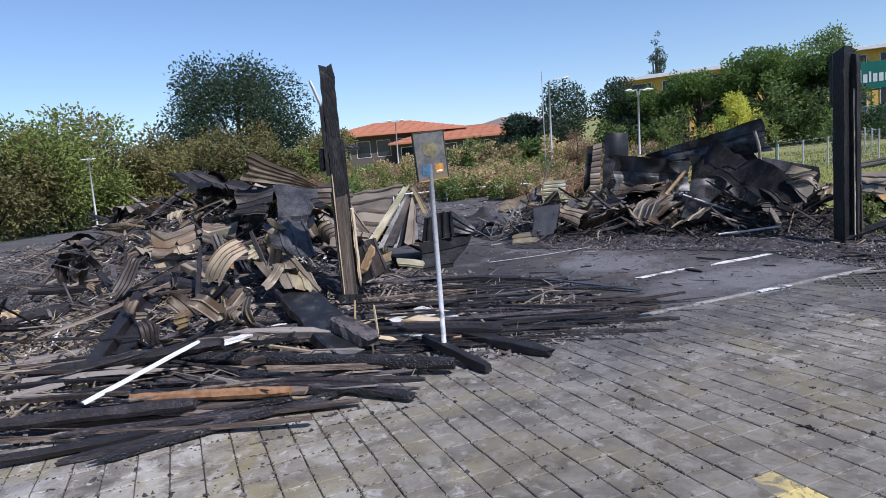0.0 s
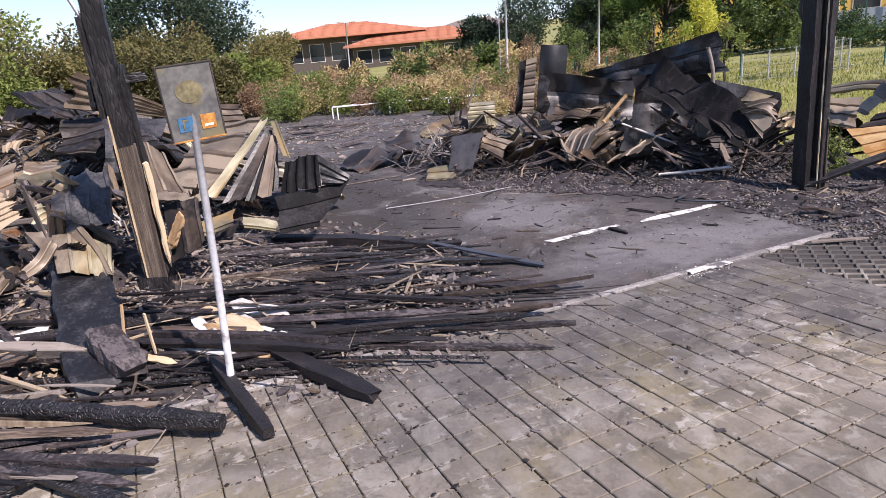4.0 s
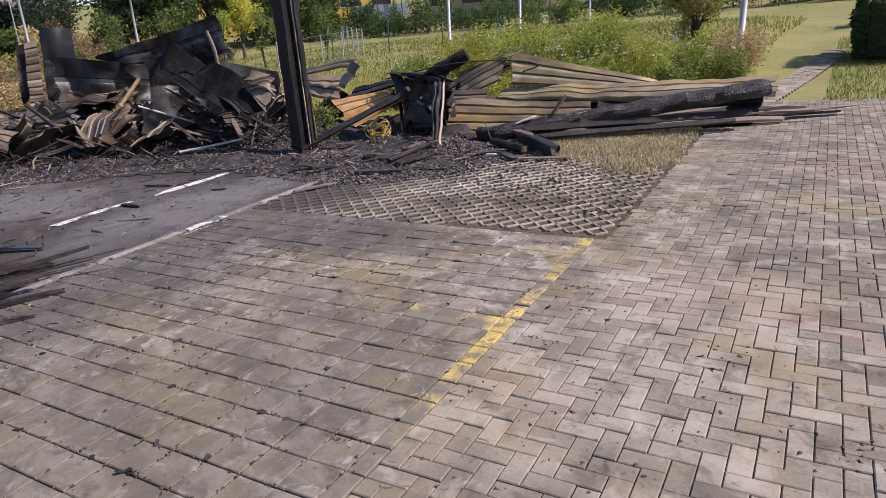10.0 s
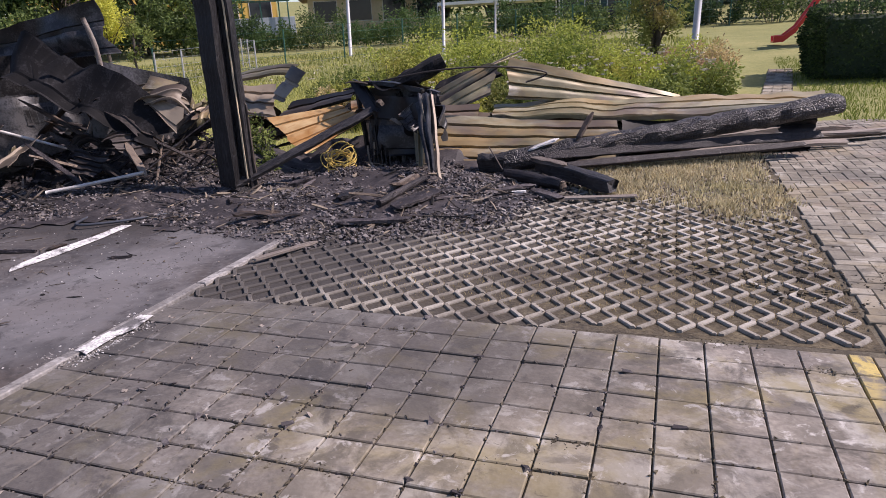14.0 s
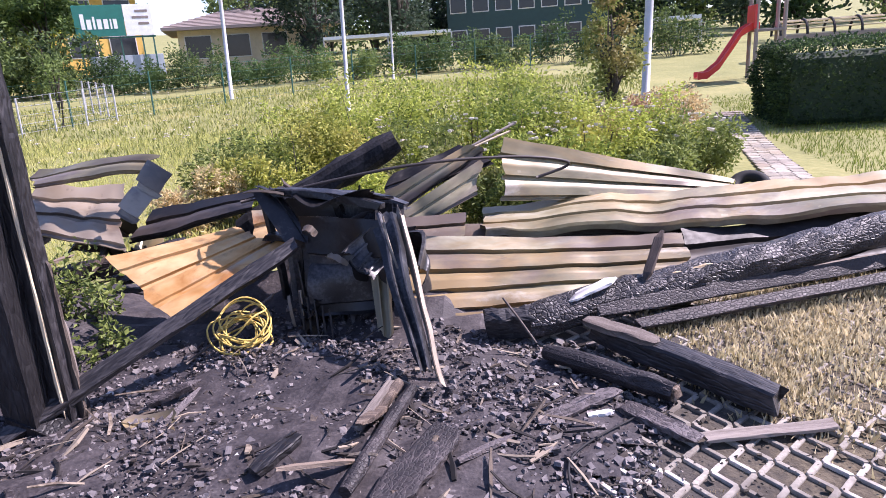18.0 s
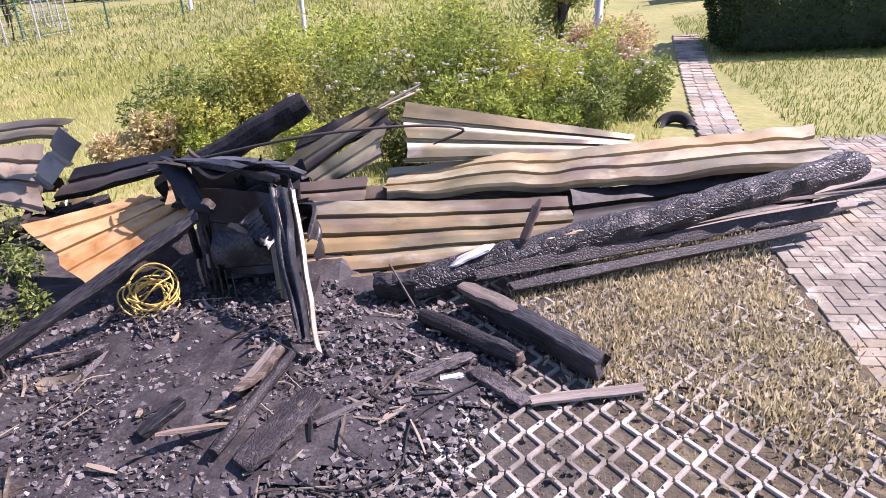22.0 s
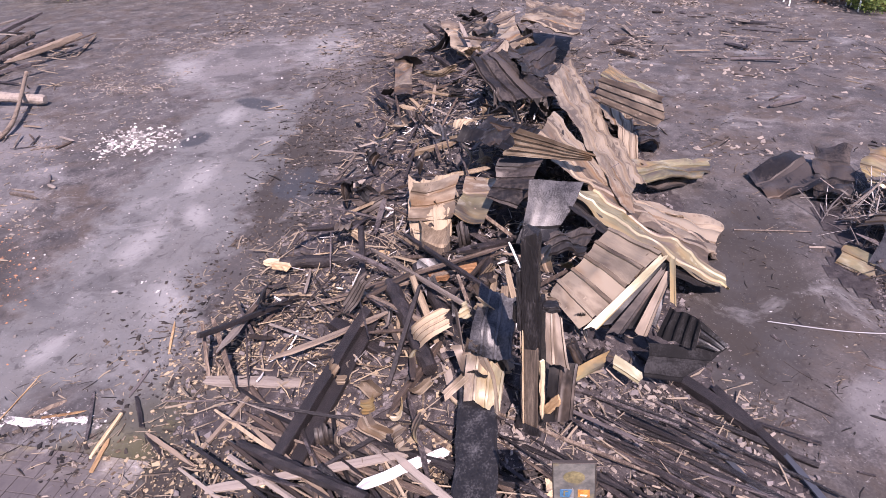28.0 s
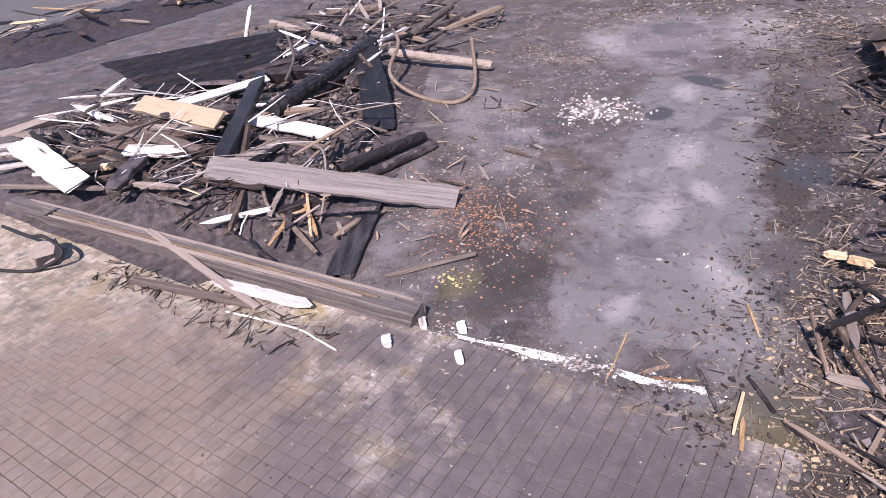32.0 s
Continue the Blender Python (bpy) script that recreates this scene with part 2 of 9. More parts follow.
# in both chars the ramp's brightest stop paints sheen and sparkle, beside the gloss
CHAR = surface("charred_wood", [(0.0, (0.0055, 0.0047, 0.005)), (0.55, (0.0165, 0.0135, 0.0145)), (0.85, (0.042, 0.034, 0.034)), (1.0, (0.11, 0.093, 0.092))],
               5, 45, (0.42, 0.75), 0.42, 0.012, stretch=(0.6, 1, 1), vary=0.24, cells=52, spec=0.42)
LOGCHAR = surface("deep_cracked_char", [(0.0, (0.004, 0.0037, 0.004)), (0.5, (0.012, 0.0105, 0.0115)), (0.8, (0.028, 0.025, 0.026)), (1.0, (0.12, 0.108, 0.104))],
                  6, 60, (0.34, 0.66), 0.7, 0.014, stretch=(0.8, 1, 1), vary=0.12, cells=38, spec=0.5)
SCORCHED = surface("scorched_wood", [(0.0, (0.008, 0.007, 0.007)), (0.45, (0.032, 0.023, 0.019)), (0.8, (0.088, 0.063, 0.049)), (1.0, (0.21, 0.162, 0.122))],
                   4, 50, (0.6, 0.9), 0.7, 0.015, stretch=(0.25, 4, 4), vary=0.35)
POSTWOOD = surface("scorched_laminated_post", [(0.0, (0.008, 0.0065, 0.006)), (0.45, (0.045, 0.034, 0.027)), (0.75, (0.14, 0.11, 0.085)), (1.0, (0.34, 0.27, 0.20))],
                   3, 50, (0.6, 0.9), 0.5, 0.008, stretch=(0.12, 6, 6), vary=0.1)
POSTCHAR = surface("charred_laminated_post", [(0.0, (0.004, 0.004, 0.005)), (0.55, (0.012, 0.011, 0.012)), (1.0, (0.06, 0.056, 0.058))], 5, 50, (0.35, 0.7), 0.5, 0.009, stretch=(0.3, 1.5, 1.5), vary=0.1, cells=20)
GREYWOOD = surface("grey_ashen_wood", [(0.0, (0.03, 0.024, 0.021)), (0.5, (0.11, 0.088, 0.074)), (1.0, (0.27, 0.232, 0.20))],
                   3, 50, (0.7, 0.95), 0.6, 0.012, stretch=(0.2, 5, 5), vary=0.35)
WEATHERED = surface("dark_weathered_timber", [(0.0, (0.02, 0.018, 0.0175)), (0.5, (0.075, 0.067, 0.064)), (1.0, (0.22, 0.202, 0.19))], 3, 50, (0.7, 0.95), 0.6, 0.012, stretch=(0.15, 6, 6), vary=0.2)
RAWWOOD = surface("split_raw_wood", [(0.0, (0.16, 0.08, 0.035)), (0.5, (0.38, 0.25, 0.13)), (1.0, (0.62, 0.50, 0.33))],
                  4, 60, (0.6, 0.9), 0.5, 0.01, stretch=(0.25, 5, 5), vary=0.3)
PALEWOOD = surface("white_painted_wood", [(0.0, (0.24, 0.225, 0.21)), (0.5, (0.50, 0.48, 0.455)), (1.0, (0.72, 0.705, 0.68))],
                   4, 40, (0.5, 0.8), 0.3, 0.006, stretch=(0.4, 3, 3), vary=0.25, stain=(0.06, 0.05, 0.05), stain_scale=2.0, stain_cut=(0.58, 0.72))
SHEET = surface("burnt_galvanised_sheet", [(0.0, (0.05, 0.042, 0.028)), (0.4, (0.155, 0.137, 0.08)), (0.75, (0.26, 0.232, 0.14)), (1.0, (0.41, 0.38, 0.265))],
                1.6, 9, (0.34, 0.58), 0.12, 0.004, metal=0.15, vary=0.18, ribbed=True, stretch=(0.38, 1.9, 1), stain=(0.05, 0.041, 0.034), stain_scale=1.1, stain_cut=(0.52, 0.66), spec=0.55,
                scuffs=[((0.32, 0.21, 0.085), 1.2, 0.48, 0.62, 0.75), ((0.13, 0.095, 0.085), 0.9, 0.50, 0.60, 0.75), ((0.47, 0.445, 0.385), 2.4, 0.58, 0.70, 0.6), ((0.06, 0.05, 0.04), 7.0, 0.62, 0.70, 0.5)])
VENEER = surface("peeled_brown_veneer", [(0.0, (0.05, 0.036, 0.025)), (0.5, (0.17, 0.125, 0.082)), (1.0, (0.36, 0.285, 0.195))], 3, 40, (0.6, 0.9), 0.5, 0.01, stretch=(0.5, 7, 2), vary=0.3)
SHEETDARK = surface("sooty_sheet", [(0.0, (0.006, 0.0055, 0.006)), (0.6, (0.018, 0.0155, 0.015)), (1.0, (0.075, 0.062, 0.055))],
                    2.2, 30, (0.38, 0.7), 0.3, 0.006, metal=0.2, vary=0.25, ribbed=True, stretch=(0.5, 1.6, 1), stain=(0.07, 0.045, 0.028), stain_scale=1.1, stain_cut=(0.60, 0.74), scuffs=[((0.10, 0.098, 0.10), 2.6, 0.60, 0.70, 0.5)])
# real soot on most pieces; a few black sheets use it as shade in hollows
SOOTSHADE = surface("black_soot_and_shade", [(0.0, (0.005, 0.005, 0.006)), (0.55, (0.014, 0.0135, 0.0145)), (1.0, (0.085, 0.083, 0.086))], 5, 45, (0.28, 0.6), 0.5, 0.008, metal=0.1, vary=0.2, spec=0.5, scuffs=[((0.085, 0.08, 0.08), 5.0, 0.60, 0.70, 0.25)])
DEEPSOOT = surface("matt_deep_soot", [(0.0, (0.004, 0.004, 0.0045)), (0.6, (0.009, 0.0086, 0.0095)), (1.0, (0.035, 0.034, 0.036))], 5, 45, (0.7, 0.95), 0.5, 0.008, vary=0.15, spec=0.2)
SHEETRUST = surface("rusted_orange_sheet", [(0.0, (0.14, 0.06, 0.018)), (0.45, (0.42, 0.21, 0.065)), (1.0, (0.60, 0.42, 0.21))],
                    2.0, 9, (0.5, 0.8), 0.2, 0.005, metal=0.1, vary=0.15, ribbed=True, stretch=(0.6, 1.6, 1), stain=(0.42, 0.34, 0.24), stain_scale=2.6, stain_cut=(0.56, 0.68), scuffs=[((0.07, 0.04, 0.025), 1.8, 0.56, 0.66, 0.7), ((0.30, 0.10, 0.02), 5.0, 0.55, 0.66, 0.5)])
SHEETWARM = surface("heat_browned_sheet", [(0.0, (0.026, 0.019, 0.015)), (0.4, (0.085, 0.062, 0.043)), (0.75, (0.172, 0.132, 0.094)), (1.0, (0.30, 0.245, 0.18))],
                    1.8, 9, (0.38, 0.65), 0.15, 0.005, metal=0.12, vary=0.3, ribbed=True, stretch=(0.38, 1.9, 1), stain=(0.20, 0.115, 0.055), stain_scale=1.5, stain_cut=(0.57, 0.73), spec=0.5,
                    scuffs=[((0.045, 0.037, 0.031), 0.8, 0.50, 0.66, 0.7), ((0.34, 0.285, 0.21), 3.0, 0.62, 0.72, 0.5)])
DUSTYRUBBLE = surface("dusty_burnt_rubble", [(0.0, (0.025, 0.021, 0.022)), (0.45, (0.075, 0.064, 0.065)), (0.8, (0.16, 0.142, 0.142)), (1.0, (0.33, 0.305, 0.30))], 5, 50, (0.7, 0.95), 0.7, 0.02, vary=0.2, local=False)
RUBBLE = surface("charcoal_rubble", [(0.0, (0.009, 0.0078, 0.0085)), (0.45, (0.027, 0.0225, 0.024)), (0.8, (0.062, 0.053, 0.053)), (1.0, (0.16, 0.142, 0.138))],
                 7, 60, (0.5, 0.9), 0.6, 0.012, vary=0.38, local=False)
ASHBITS = surface("pale_ash_flakes", [(0.0, (0.10, 0.09, 0.085)), (0.5, (0.24, 0.225, 0.215)), (1.0, (0.56, 0.54, 0.52))],
                  7, 60, (0.8, 0.98), 0.3, 0.005, vary=0.5, local=False)
SPLINTERS = surface("splinters", [(0.0, (0.012, 0.010, 0.009)), (0.4, (0.045, 0.035, 0.028)), (0.75, (0.10, 0.076, 0.055)), (1.0, (0.24, 0.195, 0.145))],
                    4, 40, (0.7, 0.95), 0.4, 0.006, vary=0.8, local=False)
CRUMBS = surface("mixed_fire_litter", [(0.0, (0.012, 0.010, 0.010)), (0.5, (0.035, 0.028, 0.024)), (0.8, (0.095, 0.075, 0.06)), (1.0, (0.25, 0.215, 0.185))],
                 7, 60, (0.8, 0.98), 0.3, 0.005, vary=0.42, local=False)
CONCRETE = surface("weathered_concrete_paver", [(0.0, (0.085, 0.076, 0.066)), (0.5, (0.198, 0.172, 0.147)), (1.0, (0.38, 0.34, 0.29))],
                   4.5, 45, (0.75, 0.97), 0.8, 0.006, vary=0.15, local=False, stain=(0.125, 0.113, 0.10), stain_scale=1.9, stain_cut=(0.50, 0.66), soil=(OCHRE, HAZE, SOOT, ASHDRIFT, DULL), late=[((0.19, 0.172, 0.16), 1.5, 0.53, 0.66, 0.35), ((0.045, 0.041, 0.042), 1.1, 0.54, 0.66, 0.4)],
                   scuffs=[((0.42, 0.395, 0.35), 2.6, 0.50, 0.60, 0.8), ((0.27, 0.22, 0.085), 1.3, 0.50, 0.62, 0.6), ((0.055, 0.05, 0.046), 3.6, 0.53, 0.62, 0.7), ((0.54, 0.51, 0.47), 8.0, 0.57, 0.63, 0.8), ((0.045, 0.038, 0.03), 13.0, 0.62, 0.68, 0.7)])
BRICKPAVE = surface("pale_brick_paver", [(0.0, (0.145, 0.128, 0.10)), (0.5, (0.245, 0.22, 0.175)), (1.0, (0.36, 0.325, 0.265))],
                    3.0, 70, (0.8, 0.97), 0.45, 0.004, vary=0.3, local=False, stain=(0.145, 0.132, 0.11), stain_scale=1.4, stain_cut=(0.50, 0.66), soil=(SOOT, ASHDRIFT, DULL), late=[((0.06, 0.053, 0.05), 1.2, 0.55, 0.66, 0.4)],
                    scuffs=[((0.44, 0.41, 0.35), 3.4, 0.53, 0.64, 0.6), ((0.09, 0.078, 0.062), 3.8, 0.54, 0.64, 0.6), ((0.30, 0.235, 0.13), 0.9, 0.50, 0.64, 0.5), ((0.34, 0.20, 0.155), 0.6, 0.54, 0.68, 0.4), ((0.06, 0.05, 0.04), 14.0, 0.60, 0.67, 0.7)])
LATTICE = surface("grass_paver_concrete", [(0.0, (0.15, 0.133, 0.11)), (0.5, (0.285, 0.258, 0.215)), (1.0, (0.45, 0.415, 0.36))],
                  3, 60, (0.8, 0.97), 0.4, 0.004, vary=0.3, local=False, stain=(0.10, 0.085, 0.07), stain_scale=1.3, stain_cut=(0.50, 0.64), soil=(RIBSOOT,))
YELLOWPAINT = surface("worn_yellow_paint", [(0.0, (0.26, 0.22, 0.13)), (0.45, (0.46, 0.35, 0.115)), (1.0, (0.60, 0.47, 0.17))],
                      6, 60, (0.6, 0.9), 0.4, 0.004, vary=0.3, local=False, stain=(0.20, 0.178, 0.14), stain_scale=2.2, stain_cut=(0.44, 0.54), soil=(SOOT,), scuffs=[((0.16, 0.142, 0.115), 11.0, 0.48, 0.56, 0.85)])
KERB = surface("kerb_concrete", [(0.0, (0.13, 0.12, 0.112)), (0.5, (0.25, 0.235, 0.22)), (1.0, (0.45, 0.43, 0.41))], 4, 50, (0.8, 0.97), 0.4, 0.004, vary=0.15, local=False, scuffs=[((0.06, 0.055, 0.055), 1.6, 0.46, 0.60, 0.5), ((0.05, 0.046, 0.046), 8.0, 0.54, 0.64, 0.7)])
WHITEPAINT = surface("worn_white_paint", [(0.0, (0.10, 0.095, 0.095)), (0.42, (0.36, 0.345, 0.335)), (0.7, (0.72, 0.70, 0.68)), (1.0, (0.85, 0.84, 0.82))],
                     9, 60, (0.7, 0.95), 0.4, 0.004, vary=0.1, local=False, scuffs=[((0.075, 0.07, 0.07), 3.6, 0.52, 0.60, 0.9), ((0.06, 0.055, 0.055), 14.0, 0.54, 0.60, 0.8)])
BEDDING = surface("dirt_in_joints", [(0.0, (0.032, 0.026, 0.018)), (0.45, (0.085, 0.071, 0.05)), (1.0, (0.19, 0.168, 0.115))],
                  3, 60, (0.9, 1.0), 0.6, 0.01, vary=0.0, local=False)
FLOOR = surface("sooty_concrete_floor", [(0.0, (0.028, 0.026, 0.027)), (0.4, (0.06, 0.055, 0.056)), (0.7, (0.12, 0.11, 0.108)), (1.0, (0.25, 0.235, 0.23))],
                1.3, 26, (0.75, 0.97), 0.3, 0.008, vary=0.0, local=False, stain=(0.10, 0.088, 0.082), stain_scale=0.5, stain_cut=(0.5, 0.72), late=[((0.05, 0.048, 0.05), 0.55, 0.50, 0.62, 0.6), ((0.27, 0.265, 0.265), 0.8, 0.56, 0.70, 0.5), ((0.03, 0.027, 0.027), 5.0, 0.56, 0.64, 0.55), ((0.34, 0.325, 0.315), 22.0, 0.62, 0.69, 0.6), ((0.02, 0.019, 0.02), 17.0, 0.60, 0.68, 0.6)], soil=(GRIME, DUST, SWEPT, CLOUDS, MOSS, WET), scuffs=[((0.072, 0.055, 0.044), 0.9, 0.47, 0.62, 0.8), ((0.19, 0.18, 0.18), 2.3, 0.56, 0.70, 0.55), ((0.022, 0.02, 0.021), 1.7, 0.54, 0.64, 0.7), ((0.26, 0.25, 0.245), 11.0, 0.60, 0.70, 0.5)])
FIELD = surface("field_soil_and_turf", [(0.0, (0.14, 0.145, 0.045)), (0.5, (0.22, 0.22, 0.075)), (1.0, (0.33, 0.30, 0.12))],
                0.5, 9, (0.9, 1.0), 0.8, 0.05, vary=0.0, local=False)
DRYTURF = surface("dry_turf", [(0.0, (0.035, 0.027, 0.017)), (0.5, (0.08, 0.063, 0.039)), (1.0, (0.17, 0.138, 0.085))],
                  2, 40, (0.9, 1.0), 0.9, 0.03, vary=0.0, local=False, soil=(SOOT, BURIED), scuffs=[((0.20, 0.165, 0.10), 9.0, 0.54, 0.64, 0.6), ((0.03, 0.024, 0.016), 5.0, 0.52, 0.62, 0.7)])
ASPHALT = surface("grey_asphalt", [(0.0, (0.05, 0.05, 0.052)), (1.0, (0.12, 0.118, 0.115))], 1, 40, (0.8, 0.95), 0.3, 0.006, vary=0, local=False)


def leafmat(name, dark, light, hue=None):
    m = surface(name, [(0.0, dark), (0.5, tuple((a + b) / 2 for a, b in zip(dark, light))), (1.0, light)], 0.8, 8, (0.5, 0.75), 0.1, 0.005,
                vary=0.55, local=False, stain=hue, stain_scale=0.5, stain_cut=(0.55, 0.75), spec=0.3)
    nt = m.node_tree
    b = nt.nodes["Principled BSDF"]
    col = b.inputs["Base Color"].links[0].from_socket
    tr = nt.nodes.new("ShaderNodeBsdfTranslucent")
    mx = nt.nodes.new("ShaderNodeMixShader")
    mx.inputs[0].default_value = 0.4
    nt.links.new(col, tr.inputs["Color"])
    nt.links.new(b.outputs[0], mx.inputs[1])
    nt.links.new(tr.outputs[0], mx.inputs[2])
    nt.links.new(mx.outputs[0], nt.nodes["Material Output"].inputs["Surface"])
    return m


LEAF_OAK = leafmat("oak_leaves", (0.05, 0.085, 0.03), (0.19, 0.26, 0.075))
LEAF_BLUEOAK = leafmat("blue_green_oak_leaves", (0.028, 0.05, 0.03), (0.105, 0.15, 0.078))
LEAF_BUSH = leafmat("bush_leaves", (0.075, 0.11, 0.028), (0.25, 0.30, 0.08), (0.25, 0.195, 0.07))
LEAF_DRYOLIVE = leafmat("olive_brown_leaves", (0.085, 0.085, 0.035), (0.24, 0.22, 0.085), (0.27, 0.20, 0.085))
LEAF_LIME = leafmat("bright_shrub_leaves", (0.12, 0.18, 0.03), (0.45, 0.50, 0.10), (0.50, 0.42, 0.11))
LEAF_PINE = leafmat("pine_needles", (0.038, 0.079, 0.025), (0.149, 0.228, 0.056))
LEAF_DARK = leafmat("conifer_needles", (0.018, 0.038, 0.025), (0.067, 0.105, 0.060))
LEAF_HEDGE = leafmat("hedge_leaves", (0.021, 0.045, 0.018), (0.088, 0.149, 0.045))
LEAF_RED = leafmat("russet_leaves", (0.19, 0.12, 0.075), (0.46, 0.31, 0.19), (0.50, 0.34, 0.26))
LEAF_YELLOW = leafmat("yellow_leaves", (0.280, 0.228, 0.035), (0.600, 0.595, 0.105))
LEAF_DRY = leafmat("dry_weed", (0.210, 0.158, 0.079), (0.595, 0.473, 0.245), (0.315, 0.333, 0.105))
GRASS = leafmat("grass_blades", (0.17, 0.20, 0.05), (0.50, 0.50, 0.16), (0.56, 0.49, 0.22))
FLOWERS = leafmat("pale_flower_heads", (0.45, 0.42, 0.32), (0.78, 0.74, 0.64))
BARK = surface("bark", [(0.0, (0.03, 0.025, 0.02)), (1.0, (0.13, 0.11, 0.09))], 4, 30, (0.8, 1), 0.8, 0.03, vary=0.1)


def plain(name, c, rough=0.6, metal=0.0, vary=0.12, bump=0.1, scale=3):
    lo = tuple(x * 0.8 for x in c)
    hi = tuple(min(1, x * 1.15) for x in c)
    return surface(name, [(0, lo), (1, hi)], scale, 40, (max(0, rough - 0.1), min(1, rough + 0.1)), bump, 0.004, metal=metal, vary=vary)


GALV = plain("grey_painted_pole", (0.42, 0.43, 0.44), 0.5, 0.2)
WHITEMETAL = plain("white_metal", (0.72, 0.72, 0.72), 0.45)
POLEWHITE = surface("dull_white_enamel", [(0.0, (0.26, 0.26, 0.27)), (0.5, (0.42, 0.425, 0.44)), (1.0, (0.55, 0.555, 0.57))], 4, 40, (0.35, 0.6), 0.1, 0.003, vary=0.0, stain=(0.13, 0.12, 0.11), stain_scale=6.0, stain_cut=(0.58, 0.7))
GREENPAINT = plain("green_painted_steel", (0.03, 0.11, 0.085), 0.5)
PANELGREEN = plain("green_sign_board", (0.02, 0.17, 0.13), 0.4)
PANELWHITE = plain("white_sign_board", (0.8, 0.8, 0.79), 0.4)
PANELGREY = plain("grey_fence_panel", (0.38, 0.42, 0.46), 0.6)
REDWOOD = surface("half_burnt_reddish_wood", [(0.0, (0.02, 0.012, 0.009)), (0.5, (0.12, 0.055, 0.026)), (1.0, (0.32, 0.17, 0.08))], 4, 55, (0.6, 0.9), 0.5, 0.01, stretch=(0.25, 5, 5), vary=0.2)
REDPLASTIC = plain("red_slide_plastic", (0.62, 0.05, 0.045), 0.35)
TILEROOF = plain("terracotta_roof", (0.40, 0.165, 0.095), 0.85, vary=0.5)
BROWNROOF = plain("grey_brown_roof", (0.24, 0.20, 0.18), 0.8, vary=0.3)
PLASTER = plain("cream_plaster", (0.60, 0.50, 0.33), 0.9)
PLASTERGREY = plain("grey_plaster", (0.30, 0.29, 0.28), 0.9)
# the shadow on the distant house walls is put into this dark colour
PLASTERSHADED = plain("shaded_brown_facade", (0.09, 0.075, 0.065), 0.8)
PLASTERYELLOW = plain("yellow_plaster", (0.62, 0.40, 0.10), 0.9)
# green darkened to hold the shade the office stands in
GREENWALL = plain("shaded_green_cladding", (0.022, 0.06, 0.055), 0.5)
WINDOWGLASS = plain("dark_window_glass", (0.02, 0.025, 0.03), 0.12)
FRAMEWHITE = plain("pale_frame", (0.62, 0.60, 0.57), 0.6)
CARPAINT = plain("silver_car_paint", (0.55, 0.57, 0.60), 0.3, 0.4)
TYRE = plain("black_rubber", (0.015, 0.015, 0.016), 0.8)
CABLEYELLOW = plain("yellow_cable", (0.50, 0.36, 0.09), 0.5, vary=0.3)
CABLEGREY = plain("grey_cable", (0.30, 0.30, 0.31), 0.6)
BLUEMETAL = plain("blue_grey_strip", (0.075, 0.083, 0.10), 0.5, 0.4)
SIGNBACK = surface("soot_clouded_sign", [(0.0, (0.03, 0.032, 0.034)), (0.5, (0.10, 0.10, 0.095)), (1.0, (0.19, 0.185, 0.165))], 5, 30, (0.3, 0.6), 0.2, 0.003, vary=0.0,
                   stain=(0.16, 0.14, 0.08), stain_scale=4.5, stain_cut=(0.56, 0.66))
SIGNEMBLEM = surface("smoked_ochre_emblem", [(0.0, (0.06, 0.052, 0.03)), (0.5, (0.15, 0.13, 0.07)), (1.0, (0.30, 0.26, 0.13))], 12, 50, (0.4, 0.7), 0.2, 0.003, vary=0.0)
SIGNORANGE = surface("scorched_orange_film", [(0.0, (0.05, 0.03, 0.02)), (0.5, (0.36, 0.14, 0.03)), (1.0, (0.60, 0.33, 0.07))], 9, 40, (0.4, 0.7), 0.2, 0.003, vary=0.1)
SIGNBLUE = surface("blue_sign_film", [(0.0, (0.015, 0.02, 0.03)), (0.5, (0.03, 0.09, 0.17)), (1.0, (0.05, 0.20, 0.36))], 9, 40, (0.4, 0.7), 0.2, 0.003, vary=0.1)


# ---- mesh helpers ----
def link_mesh(name, verts, faces, mat, smooth=False):
    me = bpy.data.meshes.new(name)
    me.from_pydata([tuple(v) for v in verts], [], faces)
    me.materials.append(mat)
    if smooth:
        me.polygons.foreach_set("use_smooth", [True] * len(me.polygons))
    me.update()
    return new(name, me)


def part(name, verts, faces, mat, parent=None, label="", smooth=False):
    ob = link_mesh(name, verts, faces, mat, smooth)
    if parent is not None:
        ob.parent = parent
    if label:
        tagged(ob, label)
    return ob


def base(name, place, label, category, group="", kind=""):
    ob = new(name)
    ob.empty_display_size = 0.1
    ob.location = place
    return tagged(ob, label, category, group, kind)


def under(ob, parent):
    """Hangs ob, built in world places, under a parent that stands at its own place unturned."""
    ob.parent = parent
    ob.matrix_parent_inverse = Matrix.Translation(parent.location).inverted()
    return ob


